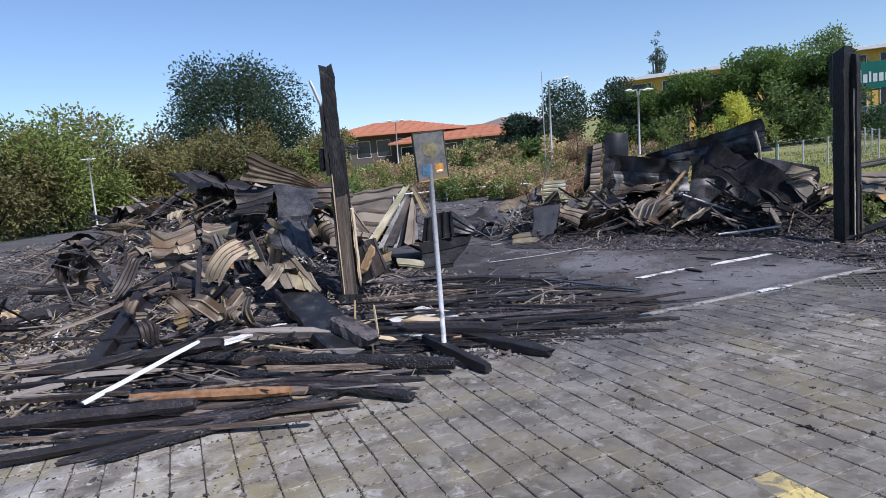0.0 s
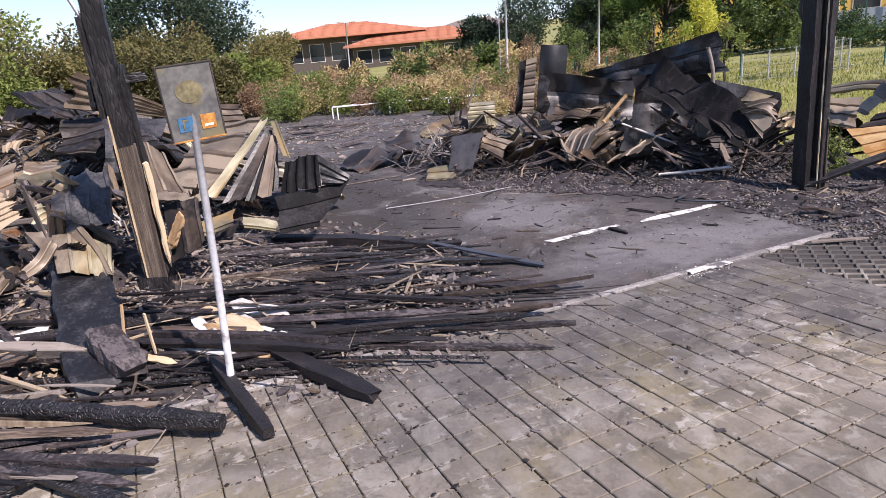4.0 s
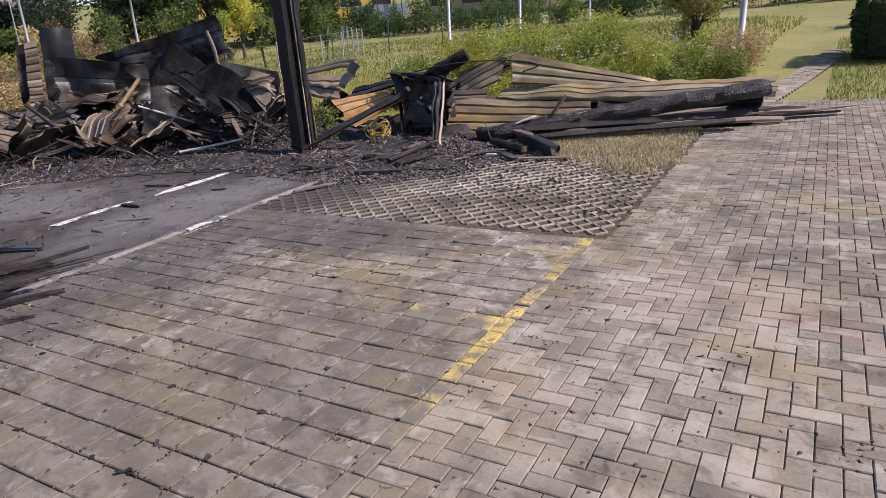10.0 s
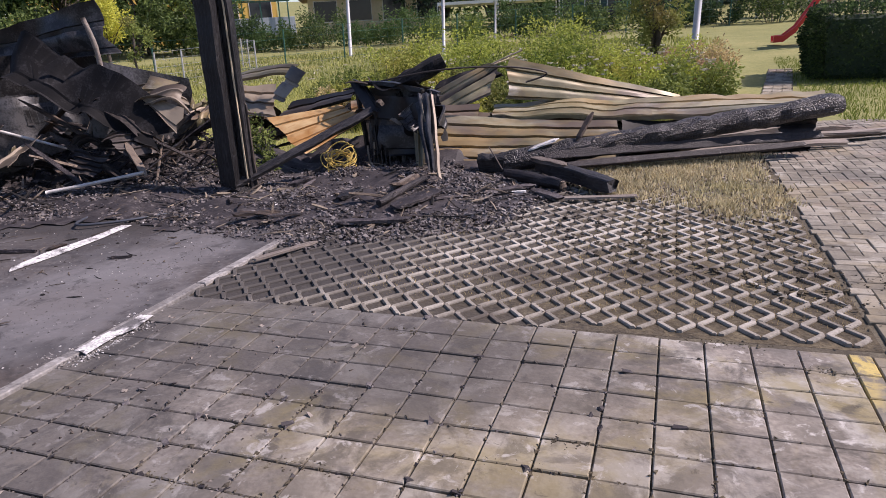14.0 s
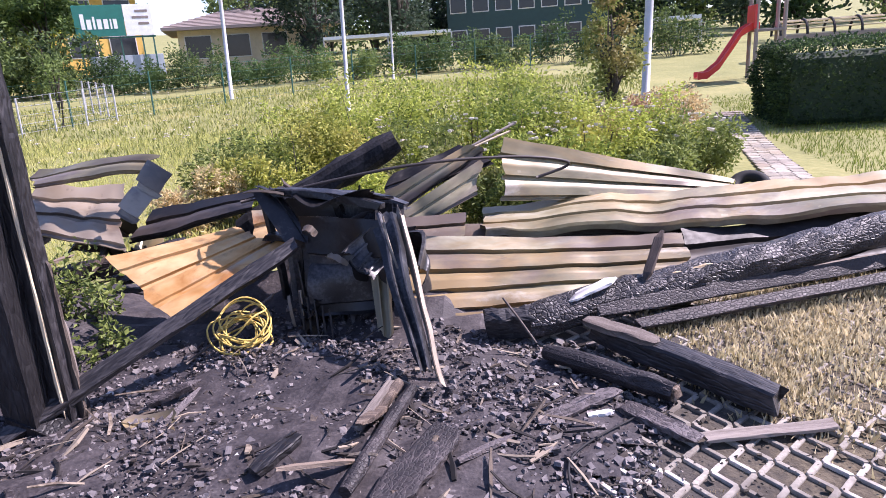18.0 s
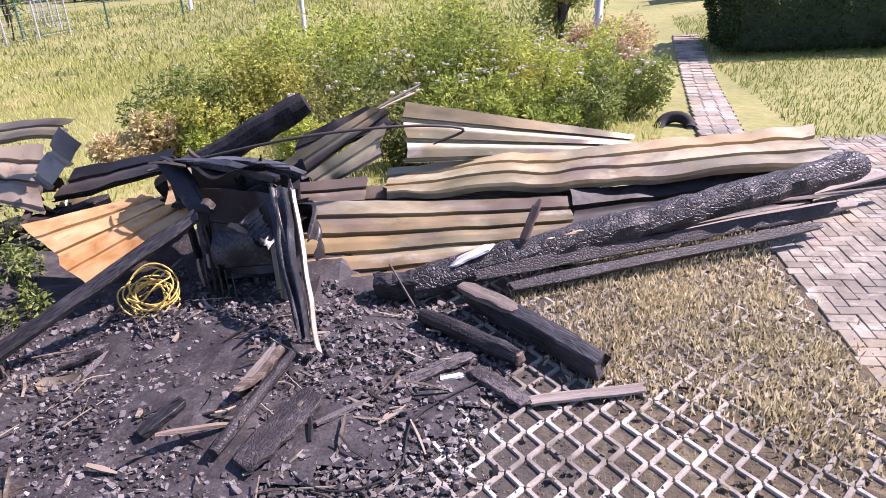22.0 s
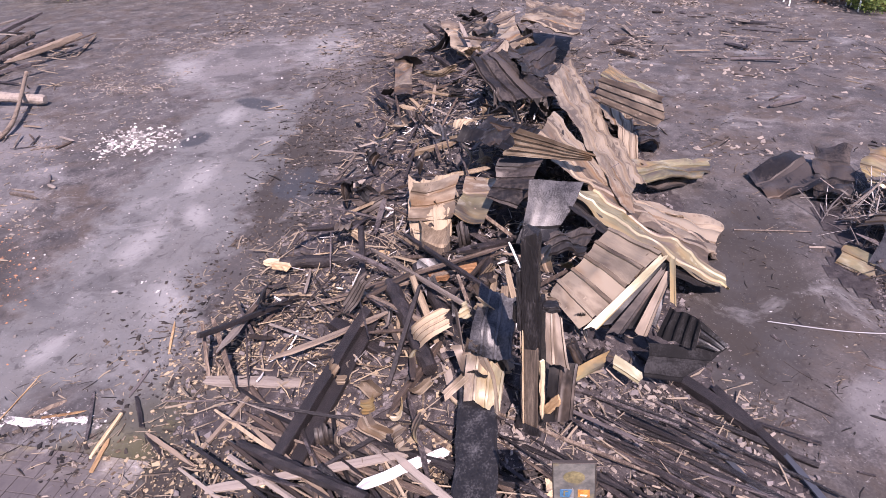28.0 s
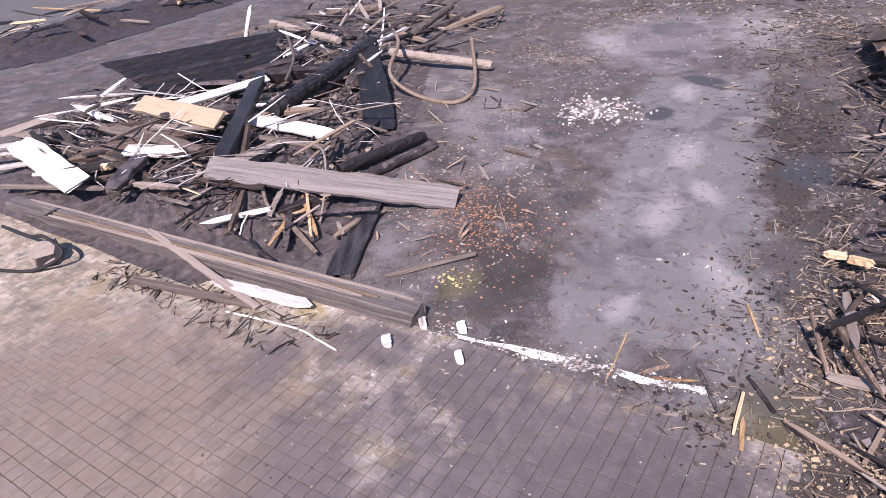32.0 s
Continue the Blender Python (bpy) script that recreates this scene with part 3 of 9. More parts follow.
def box_data(x0, y0, z0, x1, y1, z1, c=0.0):
    """A box with chamfered edges all round."""
    if c <= 0:
        v = [(x, y, z) for z in (z0, z1) for x, y in ((x0, y0), (x1, y0), (x1, y1), (x0, y1))]
        return v, [(3, 2, 1, 0), (4, 5, 6, 7), (0, 1, 5, 4), (1, 2, 6, 5), (2, 3, 7, 6), (3, 0, 4, 7)]
    rings = []
    for z, i in ((z0, c), (z0 + c, 0), (z1 - c, 0), (z1, c)):
        rings += [(x0 + i, y0 + i, z), (x1 - i, y0 + i, z), (x1 - i, y1 - i, z), (x0 + i, y1 - i, z)]
    f = [(3, 2, 1, 0), (12, 13, 14, 15)]
    for k in range(3):
        for j in range(4):
            f.append((4 * k + j, 4 * k + (j + 1) % 4, 4 * k + 4 + (j + 1) % 4, 4 * k + 4 + j))
    return rings, f


def merge(lists):
    v, f = [], []
    for a, b in lists:
        o = len(v)
        v += [tuple(p) for p in a]
        f += [tuple(i + o for i in q) for q in b]
    return v, f


def moved(data, m):
    return [m @ Vector(p) for p in data[0]], data[1]


def sweep(points, radii, sides=8, squash=1.0, rough=0.0, rnd=None, square=False, up=(0, 0, 1)):
    """A tube, or a square bar, along points."""
    rnd = rnd or R
    pts = [Vector(p) for p in points]
    v, f = [], []
    n = 4 if square else sides
    for i, p in enumerate(pts):
        d = (pts[min(i + 1, len(pts) - 1)] - pts[max(i - 1, 0)])
        d = d.normalized() if d.length > 1e-6 else Vector((0, 0, 1))
        a = d.cross(Vector(up))
        if a.length < 0.05:
            a = d.cross(Vector((1, 0, 0)))
        a.normalize()
        b = a.cross(d)
        r = radii[i] if isinstance(radii, (list, tuple)) else radii
        for k in range(n):
            w = 2 * math.pi * (k + (0.5 if square else 0)) / n
            rr = r * (1 + rnd.uniform(-rough, rough))
            v.append(p + a * (math.cos(w) * rr) + b * (math.sin(w) * rr * squash))
    for i in range(len(pts) - 1):
        for k in range(n):
            f.append((i * n + k, i * n + (k + 1) % n, (i + 1) * n + (k + 1) % n, (i + 1) * n + k))
    f.append(tuple(range(n)))
    f.append(tuple(reversed(range((len(pts) - 1) * n, len(pts) * n))))
    return v, f


def plank_data(length, w, h, rnd, seg=6, wear=0.12, bow=0.0, split=0.25):
    """A board along x from its middle, with worn edges, uneven ends and a slight bow."""
    v, f = [], []
    cut = [(-1, -1), (-0.86, -1), (0.86, -1), (1, -0.8), (1, 0.8), (0.86, 1), (-0.86, 1), (-1, 0.8)]
    n = len(cut)
    for i in range(seg + 1):
        s = i / seg
        thin = 1 - (split if i in (0, seg) else 0) * rnd.random() * 1.5
        bz = bow * (1 - (2 * s - 1) ** 2)
        by = rnd.uniform(-1, 1) * w * 0.05
        for a, c in cut:
            ex = rnd.uniform(-1, 1) * (0.25 * w if i in (0, seg) else 0.02 * length / seg)
            v.append(((s - 0.5) * length + ex, by + a * w / 2 * thin * (1 + rnd.uniform(-wear, wear)), bz + c * h / 2 * thin * (1 + rnd.uniform(-wear, wear))))
    for i in range(seg):
        for k in range(n):
            f.append((i * n + k, i * n + (k + 1) % n, (i + 1) * n + (k + 1) % n, (i + 1) * n + k))
    f.append(tuple(reversed(range(n))))
    f.append(tuple(range(seg * n, (seg + 1) * n)))
    return v, f


def along(p0, p1, roll=0.0):
    """The pose that lays x from p0 to p1, about its middle."""
    p0, p1 = Vector(p0), Vector(p1)
    d = (p1 - p0).normalized()
    y = Vector((0, 0, 1)).cross(d)
    if y.length < 0.02:
        y = Vector((0, 1, 0))
    y.normalize()
    z = d.cross(y)
    m = Matrix((d, y, z)).transposed().to_4x4()
    return Matrix.Translation((p0 + p1) / 2) @ m @ pose(0, 0, 0, roll)


def board(name, p0, p1, w, h, mat, label, category="plank", roll=0.0, seed=0, wear=0.12, bow=0.0, group="", seg=7, parent=None, split=0.25):
    rnd = random.Random(seed * 31 + 5)
    L = (Vector(p1) - Vector(p0)).length
    ob = part(name, *plank_data(L, w, h, rnd, seg, wear, bow, split), mat)
    m = along(p0, p1, roll)
    if parent is None:
        ob.matrix_world = m
        tagged(ob, label, category, group)
    else:
        ob.parent = parent
        ob.matrix_basis = Matrix.Translation(parent.location).inverted() @ m
        if label:
            tagged(ob, label)
    return ob


def charred_log(name, p0, p1, r, mat, label, category="beam", seed=0, sides=12, squash=1.0, rough=0.1, bend=0.0, square=False, group=""):
    rnd = random.Random(seed * 17 + 3)
    p0, p1 = Vector(p0), Vector(p1)
    mid = (p0 + p1) / 2
    L = (p1 - p0).length
    n = max(5, int(L / 0.12))
    pts, rad = [], []
    for i in range(n + 1):
        s = i / n
        pts.append((p0 - mid).lerp(p1 - mid, s) + Vector((rnd.uniform(-1, 1), rnd.uniform(-1, 1), rnd.uniform(-1, 1))) * r * 0.05 + Vector((0, 0, bend * math.sin(math.pi * s))))
        rad.append(r * (1 + rnd.uniform(-1, 1) * rough * 0.6) * (0.82 if i in (0, n) else 1))
    ob = part(name, *sweep(pts, rad, sides, squash, rough, rnd, square), mat)
    ob.location = mid
    return tagged(ob, label, category, group)


def sheet_data(a, b, c, d, ribs=5, depth=0.03, crumple=0.05, seed=0, nu=18, curl=0.0, ragged=0.04, thick=0.004, twist=0.0):
    """A corrugated sheet spanned by four corners: its ribs run from edge a-d to edge b-c. Bent, crumpled and with ragged ends."""
    rnd = random.Random(seed * 13 + 1)
    a, b, c, d = (Vector(p) for p in (a, b, c, d))
    o = Vector((rnd.uniform(-50, 50), rnd.uniform(-50, 50), rnd.uniform(-50, 50)))
    prof = []
    for k in range(ribs):
        for q, hgt in ((0.0, 0), (0.36, 0), (0.74, 0), (0.78, 1), (0.95, 1)):
            prof.append(((k + q) / ribs, hgt))
    prof.append((1.0, 0))
    nv = len(prof)
    k0, k1 = rnd.uniform(0, 90), rnd.uniform(0, 90)
    ends = [tuple(ragged * min(1.3, max(0, 0.5 + 1.1 * noise.noise(Vector((k + 2.6 * t, 0.3, 0))) + 0.35 * noise.noise(Vector((k + 9.0 * t, 7.1, 0))))) for k in (k0, k1)) for t, _ in prof]
    top, low = [], []
    nrm = (b - a).cross(d - a).normalized()
    for i in range(nu + 1):
        for j, (t, hgt) in enumerate(prof):
            s = i / nu
            s = ends[j][0] + s * (1 - ends[j][0] - ends[j][1])
            p = a.lerp(b, s).lerp(d.lerp(c, s), t)
            q = p + o
            k = (0.32 - abs(noise.noise(q * 0.9))) * crumple * 2.4 + (0.25 - abs(noise.noise(q * 2.1 + o))) * crumple * 1.3 + noise.noise(q * 6.0) * crumple * 0.18
            p = p + nrm * (hgt * depth * (1 - 0.5 * abs(noise.noise(q * 2.1))) + k + curl * (4 * s * (1 - s)) + twist * (s - 0.5) * (t - 0.5))
            p = p + Vector((noise.noise(q * 2.3 + o), noise.noise(q * 2.7 - o), 0)) * crumple * 0.2
            top.append(p)
            low.append(p - nrm * thick)
    v = top + low
    m = len(top)
    f = []
    for i in range(nu):
        for j in range(nv - 1):
            q = (i * nv + j, (i + 1) * nv + j, (i + 1) * nv + j + 1, i * nv + j + 1)
            f.append(q)
            f.append(tuple(x + m for x in reversed(q)))
    edge = [j for j in range(nv)] + [i * nv + nv - 1 for i in range(1, nu + 1)] + [nu * nv + j for j in range(nv - 2, -1, -1)] + [i * nv for i in range(nu - 1, 0, -1)]
    for i, e in enumerate(edge):
        g = edge[(i + 1) % len(edge)]
        f.append((e, g, g + m, e + m))
    return v, f


def sheet(name, a, b, c, d, mat, label, ribs=5, depth=0.03, crumple=0.05, seed=0, curl=0.0, ragged=0.09, nu=18, category="metal sheet", group="", parent=None, twist=0.0):
    mid = (Vector(a) + Vector(b) + Vector(c) + Vector(d)) / 4
    q = [Vector(p) - mid for p in (a, b, c, d)]
    ob = part(name, *sheet_data(*q, ribs=ribs, depth=depth, crumple=crumple, seed=seed, curl=curl, ragged=ragged, nu=nu, twist=twist), mat)
    # a map along and across the ribs, in metres
    nv, far, wide = 5 * ribs + 1, (q[1] - q[0]).length, (q[3] - q[0]).length
    ids = np.empty(len(ob.data.loops), dtype=np.int32)
    ob.data.loops.foreach_get("vertex_index", ids)
    ids %= nv * (nu + 1)
    # smooth bends, sharp ribs and rims
    ob.data.shade_smooth()
    ends = np.empty(len(ob.data.edges) * 2, dtype=np.int32)
    ob.data.edges.foreach_get("vertices", ends)
    a0, a1 = ends.reshape(-1, 2).T
    layer = nv * (nu + 1)
    row0, row1, col0, col1 = a0 % layer // nv, a1 % layer // nv, a0 % nv, a1 % nv
    along_rib = (row0 != row1) & (col0 == col1)
    rim = ((row0 == row1) & ((row0 == 0) | (row0 == nu))) | ((col0 == col1) & ((col0 == 0) | (col0 == nv - 1)))
    ob.data.attributes.new("sharp_edge", "BOOLEAN", "EDGE").data.foreach_set("value", ((along_rib & (col0 % 5 > 1)) | rim))
    ob.data.uv_layers.new(name="ribs").data.foreach_set("uv", np.stack([ids // nv / nu * far, ids % nv / (nv - 1) * wide], axis=1).astype(np.float32).ravel())
    if parent is None:
        ob.location = mid
        tagged(ob, label, category, group)
    else:
        ob.parent = parent
        ob.location = mid - parent.location
        if label:
            tagged(ob, label)
    return ob


def wire(name, pts, r, mat, label, category="cable", seed=0):
    """A smooth bent rod or cable through a few points."""
    P = [Vector(p) for p in pts]
    out = []
    for i in range(len(P) - 1):
        a, b, c, d = P[max(0, i - 1)], P[i], P[i + 1], P[min(len(P) - 1, i + 2)]
        for k in range(8):
            s = k / 8
            out.append(0.5 * ((2 * b) + (c - a) * s + (2 * a - 5 * b + 4 * c - d) * s * s + (3 * b - a - 3 * c + d) * s ** 3))
    out.append(P[-1])
    o = P[0].copy()
    ob = part(name, *sweep([p - o for p in out], r, 6), mat, smooth=True)
    ob.location = o
    return tagged(ob, label, category)


def chunk(rnd, r):
    """A broken lump of eight uneven corners."""
    v = []
    for x in (-1, 1):
        for y in (-1, 1):
            for z in (-1, 1):
                v.append((x * r * rnd.uniform(0.35, 1), y * r * rnd.uniform(0.35, 1), z * r * rnd.uniform(0.25, 0.7)))
    f = [(0, 1, 3, 2), (4, 6, 7, 5), (0, 4, 5, 1), (2, 3, 7, 6), (0, 2, 6, 4), (1, 5, 7, 3)]
    return v, f


def height(x, y):
    """The lie of the land."""
    def ease(k):
        k = min(1, max(0, k))
        return k * k * (3 - 2 * k)
    rise = 10.6 + 5 * ease((x - 2) / 3) + 4.6 * ease((-x - 5.5) / 3)
    z = 0.95 * ease((y - rise) / 19) + 0.045 * max(0, -x - 43)
    if y > 32:
        z += 0.05 * (y - 32)
    return z


def flake(rnd, r):
    """A tiny three-sided crumb."""
    a = rnd.uniform(0, 6.283)
    v = [(r * rnd.uniform(0.7, 1.3) * math.cos(a + k * 2.094), r * rnd.uniform(0.7, 1.3) * math.sin(a + k * 2.094), -0.5 * r) for k in range(3)]
    v.append((r * rnd.uniform(-0.4, 0.4), r * rnd.uniform(-0.4, 0.4), r * rnd.uniform(0.5, 1.0)))
    return v, [(0, 2, 1), (0, 1, 3), (1, 2, 3), (2, 0, 3)]


def scatter(name, count, where, size, mat, label, category, seed, kind="stuff", flat=1.0, long=1.0, z=lambda x, y: 0.0):
    """One object of many loose bits: where(rnd) gives a place, size a range of radii, long stretches them to slivers."""
    rnd = random.Random(seed)
    v, f = [], []
    for _ in range(count):
        x, y = where(rnd)
        r = size[0] * (size[1] / size[0]) ** (rnd.random() ** 1.8)
        d = flake(rnd, r) if r < 0.014 and name != "charcoal_bits" else chunk(rnd, r)
        m = Matrix.Translation((x, y, z(x, y) + r * 0.22 * flat)) @ Euler((rnd.uniform(-0.5, 0.5), rnd.uniform(-0.5, 0.5), rnd.uniform(0, 6.3))).to_matrix().to_4x4() @ Matrix.Diagonal((long * rnd.uniform(0.6, 1.4), 1, flat, 1))
        o = len(v)
        v += [m @ Vector(p) for p in d[0]]
        f += [tuple(i + o for i in q) for q in d[1]]
    return tagged(link_mesh(name, v, f, mat), label, category, kind=kind)


def sticks(name, count, where, length, width, mat, label, category, seed, z=lambda x, y: 0.0, slope=0.25, heading=None, kind="stuff"):
    """One object of many small splinters, each a thin uneven bar."""
    rnd = random.Random(seed)
    v, f = [], []
    for _ in range(count):
        x, y = where(rnd)
        L = length[0] * (length[1] / length[0]) ** rnd.random()
        w = width[0] * (width[1] / width[0]) ** rnd.random()
        h = w * rnd.uniform(0.25, 0.8)
        a = rnd.uniform(0, 6.3) if heading is None else radians(heading) + rnd.gauss(0, 0.25)
        t = rnd.uniform(0, slope)
        m = Matrix.Translation((x, y, z(x, y) + h * 0.5 + 0.5 * L * math.sin(t))) @ Euler((rnd.uniform(-0.6, 0.6), -t, a)).to_matrix().to_4x4()
        o = len(v)
        bend = rnd.uniform(-0.08, 0.08) * L
        for s, k in ((-0.5, rnd.uniform(0.3, 0.9)), (0, 1), (0.5, rnd.uniform(0.2, 0.9))):
            for yy, zz in ((-1, -1), (1, -1), (1, 1), (-1, 1)):
                v.append(m @ Vector((s * L, yy * w / 2 * k + (bend if s == 0 else 0), zz * h / 2 * k)))
        for i in (0, 4):
            for k in range(4):
                f.append((o + i + k, o + i + (k + 1) % 4, o + i + 4 + (k + 1) % 4, o + i + 4 + k))
        f += [(o + 3, o + 2, o + 1, o), (o + 8, o + 9, o + 10, o + 11)]
    return tagged(link_mesh(name, v, f, mat), label, category, kind=kind)


def inside(poly):
    """Places spread evenly in a polygon."""
    xs, ys = [p[0] for p in poly], [p[1] for p in poly]

    def where(rnd):
        while True:
            x, y = rnd.uniform(min(xs), max(xs)), rnd.uniform(min(ys), max(ys))
            c = False
            for (x0, y0), (x1, y1) in zip(poly, poly[1:] + poly[:1]):
                if (y0 > y) != (y1 > y) and x < (x1 - x0) * (y - y0) / (y1 - y0) + x0:
                    c = not c
            if c:
                return x, y
    return where


def clustered(where, count, spread, seed, loose=0.3):
    """Places drawn together in drifts, with some strays."""
    r = random.Random(seed)
    drifts = [(*where(r), spread * r.uniform(0.4, 1.6), spread * r.uniform(0.4, 1.6)) for _ in range(count)]

    def place(rnd):
        if rnd.random() < loose:
            return where(rnd)
        x, y, a, b = drifts[int(rnd.random() ** 1.5 * count)]
        return x + rnd.gauss(0, a), y + rnd.gauss(0, b)
    return place


def blob(cx, cy, sx, sy, turn=0.0):
    def where(rnd):
        a, b = rnd.gauss(0, sx), rnd.gauss(0, sy)
        c, s = math.cos(radians(turn)), math.sin(radians(turn))
        return cx + a * c - b * s, cy + a * s + b * c
    return where


def leaves(count, place, size, rnd, droop=0.0, thin=0.5):
    """Many small folded leaves: place(rnd) gives centre and outward way."""
    v, f = [], []
    for _ in range(count):
        p, n = place(rnd)
        s = rnd.uniform(*size)
        d = Vector((rnd.gauss(0, 1), rnd.gauss(0, 1), rnd.gauss(0, 0.7) - droop)) + n * 0.8
        if d.length < 1e-3:
            continue
        d.normalize()
        w = d.cross(Vector((rnd.gauss(0, 1), rnd.gauss(0, 1), rnd.gauss(0, 1))))
        if w.length < 1e-3:
            continue
        w.normalize()
        k = d.cross(w) * 0.18
        o = len(v)
        v += [p, p + (d * 0.5 + w * thin * 0.5 + k) * s, p + d * s, p + (d * 0.5 - w * thin * 0.5 + k) * s]
        f += [(o, o + 1, o + 2), (o, o + 2, o + 3)]
    return v, f


def clumps(centres):
    """A place on or in one of many puffs (centre, radius)."""
    tot = [c[1] ** 2 for c in centres]

    def place(rnd):
        c, r = rnd.choices(centres, tot)[0]
        n = Vector((rnd.gauss(0, 1), rnd.gauss(0, 1), rnd.gauss(0, 1))).normalized()
        return Vector(c) + n * r * (rnd.random() ** 0.35) * rnd.uniform(0.75, 1.08), n
    return place


def tree(name, foot, tall, wide, mat, label, seed, count=5000, leaf=(0.25, 0.5), shape="round", bare=0.2, category="tree", puffs=26, group=""):
    """A tree: tapered trunk with limbs, and a crown of leaf clumps with an uneven outline."""
    rnd = random.Random(seed)
    ob = base(name, foot, label, category, group)
    top = UP * tall
    tv = [sweep([Vector((0, 0, -0.3)), UP * tall * 0.35 + Vector((rnd.uniform(-0.2, 0.2), rnd.uniform(-0.2, 0.2), 0)), top * 0.8], [tall * 0.028, tall * 0.02, tall * 0.006], 8, rough=0.08, rnd=rnd)]
    cs = []
    for i in range(puffs):
        k = rnd.random()
        if shape == "round":
            z = tall * (bare + (1 - bare) * (0.12 + 0.8 * k))
            w = wide * 0.5 * math.sqrt(max(0.05, 1 - (2 * k - 1) ** 2)) * 0.85
            r = wide * rnd.uniform(0.12, 0.2)
        elif shape == "cone":
            z = tall * (bare + (1 - bare) * k * 0.97)
            w = wide * 0.5 * (1 - k) ** 0.8 * 0.8
            r = wide * (0.05 + 0.13 * (1 - k))
        elif shape == "umbrella":
            z = tall * rnd.uniform(0.68, 0.93)
            w = wide * 0.45
            r = wide * rnd.uniform(0.10, 0.16)
        else:
            z = tall * (0.15 + 0.7 * k)
            w = wide * 0.42
            r = min(wide, tall) * rnd.uniform(0.16, 0.26)
        a = rnd.uniform(0, 6.283)
        q = w * math.sqrt(rnd.random())
        if shape == "umbrella":
            z -= tall * 0.16 * (q / (wide * 0.5)) ** 2
        c = UP * z + Vector((math.cos(a) * q, math.sin(a) * q, 0))
        cs.append((c, r))
        if i % 2 == 0:
            s = UP * (tall * (bare * 0.6 + 0.3 * rnd.random()))
            tv.append(sweep([s, s.lerp(c, 0.55) + Vector((0, 0, 0.04 * tall)), c], [tall * 0.011, tall * 0.007, tall * 0.002], 5, rnd=rnd))
    part("trunk", *merge(tv), BARK, ob)
    part("crown", *leaves(count, clumps(cs), leaf, rnd), mat, ob)
    return ob


def shrub(name, foot, tall, wide, mat, label, seed, count=1800, leaf=(0.04, 0.09), category="shrub", group="", stems=9):
    rnd = random.Random(seed)
    ob = base(name, foot, label, category, group)
    tv, cs = [], []
    for i in range(stems):
        a = rnd.uniform(0, 6.283)
        q = wide * 0.5 * math.sqrt(rnd.random())
        z = tall * rnd.uniform(0.45, 0.95) * (1 - 0.35 * (2 * q / wide) ** 2)
        c = Vector((math.cos(a) * q, math.sin(a) * q, z))
        tv.append(sweep([Vector((c.x * 0.25, c.y * 0.25, -0.05)), Vector((c.x * 0.7, c.y * 0.7, z * 0.55)), c], [0.012, 0.008, 0.003], 4, rnd=rnd))
        cs.append((c, rnd.uniform(0.14, 0.25) * min(wide, tall)))
        cs.append((Vector((c.x * 0.85, c.y * 0.85, z * 0.5)), rnd.uniform(0.14, 0.24) * min(wide, tall)))
    part("woody_base", *merge(tv), BARK, ob)
    part("foliage", *leaves(count, clumps(cs), leaf, rnd), mat, ob)
    return ob

# ---- ground ----
def ground_sheet():
    def steps(lo, hi):
        out, x = [], lo
        while x < hi:
            out.append(x)
            x += max(0.5, 0.06 * max(0, max(-x - 8, x - 8)))
        return out + [hi]
    xs = sorted({round(q, 3) for q in steps(-400, 300)})
    ys = sorted({round(q, 3) for q in steps(-400, 400)})
    v, f = [], []
    for y in ys:
        for x in xs:
            v.append((x, y, height(x, y) - 0.03 + (0.05 * noise.noise(Vector((x, y, 0)) * 0.35) * min(1, max(0, (y - 11) / 4)))))
    n = len(xs)
    for j in range(len(ys) - 1):
        for i in range(n - 1):
            f.append((j * n + i, j * n + i + 1, (j + 1) * n + i + 1, (j + 1) * n + i))
    return tagged(link_mesh("ground", v, f, FIELD, True), "uneven field of turf and bare soil", "ground", kind="structure")


ground_sheet()


def slab(name, poly, z, mat, label, category="floor", thick=0.02):
    v = [(x, y, z) for x, y in poly] + [(x, y, z - thick) for x, y in poly]
    n = len(poly)
    f = [tuple(range(n)), tuple(reversed(range(n, 2 * n)))] + [(i, n + i, n + (i + 1) % n, (i + 1) % n) for i in range(n)]
    return tagged(link_mesh(name, v, f, mat), label, category, kind="structure")


slab("floor", [(-1.25, -34), (-1.25, -4.7), (-0.02, -4.7), (-0.02, 9.0), (-3, 9.3), (-5.6, 9.6), (-7.4, 11.6), (-9.8, 14.8), (-24, 14.8), (-31, 14), (-31, -34)], 0.0, FLOOR, "soot-blackened concrete floor of the burnt hall")
slab("road", [(-0.0, -70), (-0.0, -34), (-31.0, -34), (-31, 14), (-44, 12), (-46, -70)], -0.004, ASPHALT, "grey asphalt yard behind the burnt hall", "road")
slab("pavement_bed", [(-1.25, -34), (40, -34), (40, 12.2), (5.4, 12.9), (4.9, 10.3), (-0.02, 10.3), (-0.02, -4.7), (-1.25, -4.7)], -0.0165, BEDDING, "dirt bed in the joints of the paving", "pavement")


def patch(name, pts, z, mat, label, seed, jag=0.15, category="floor"):
    rnd = random.Random(seed)
    edge = []
    for (x0, y0), (x1, y1) in zip(pts, pts[1:] + pts[:1]):
        n = max(2, int(math.hypot(x1 - x0, y1 - y0) / 0.35))
        for i in range(n):
            s = i / n
            edge.append((x0 + (x1 - x0) * s + rnd.uniform(-jag, jag), y0 + (y1 - y0) * s + rnd.uniform(-jag, jag)))
    return slab(name, edge, z, mat, label, category, 0.003)


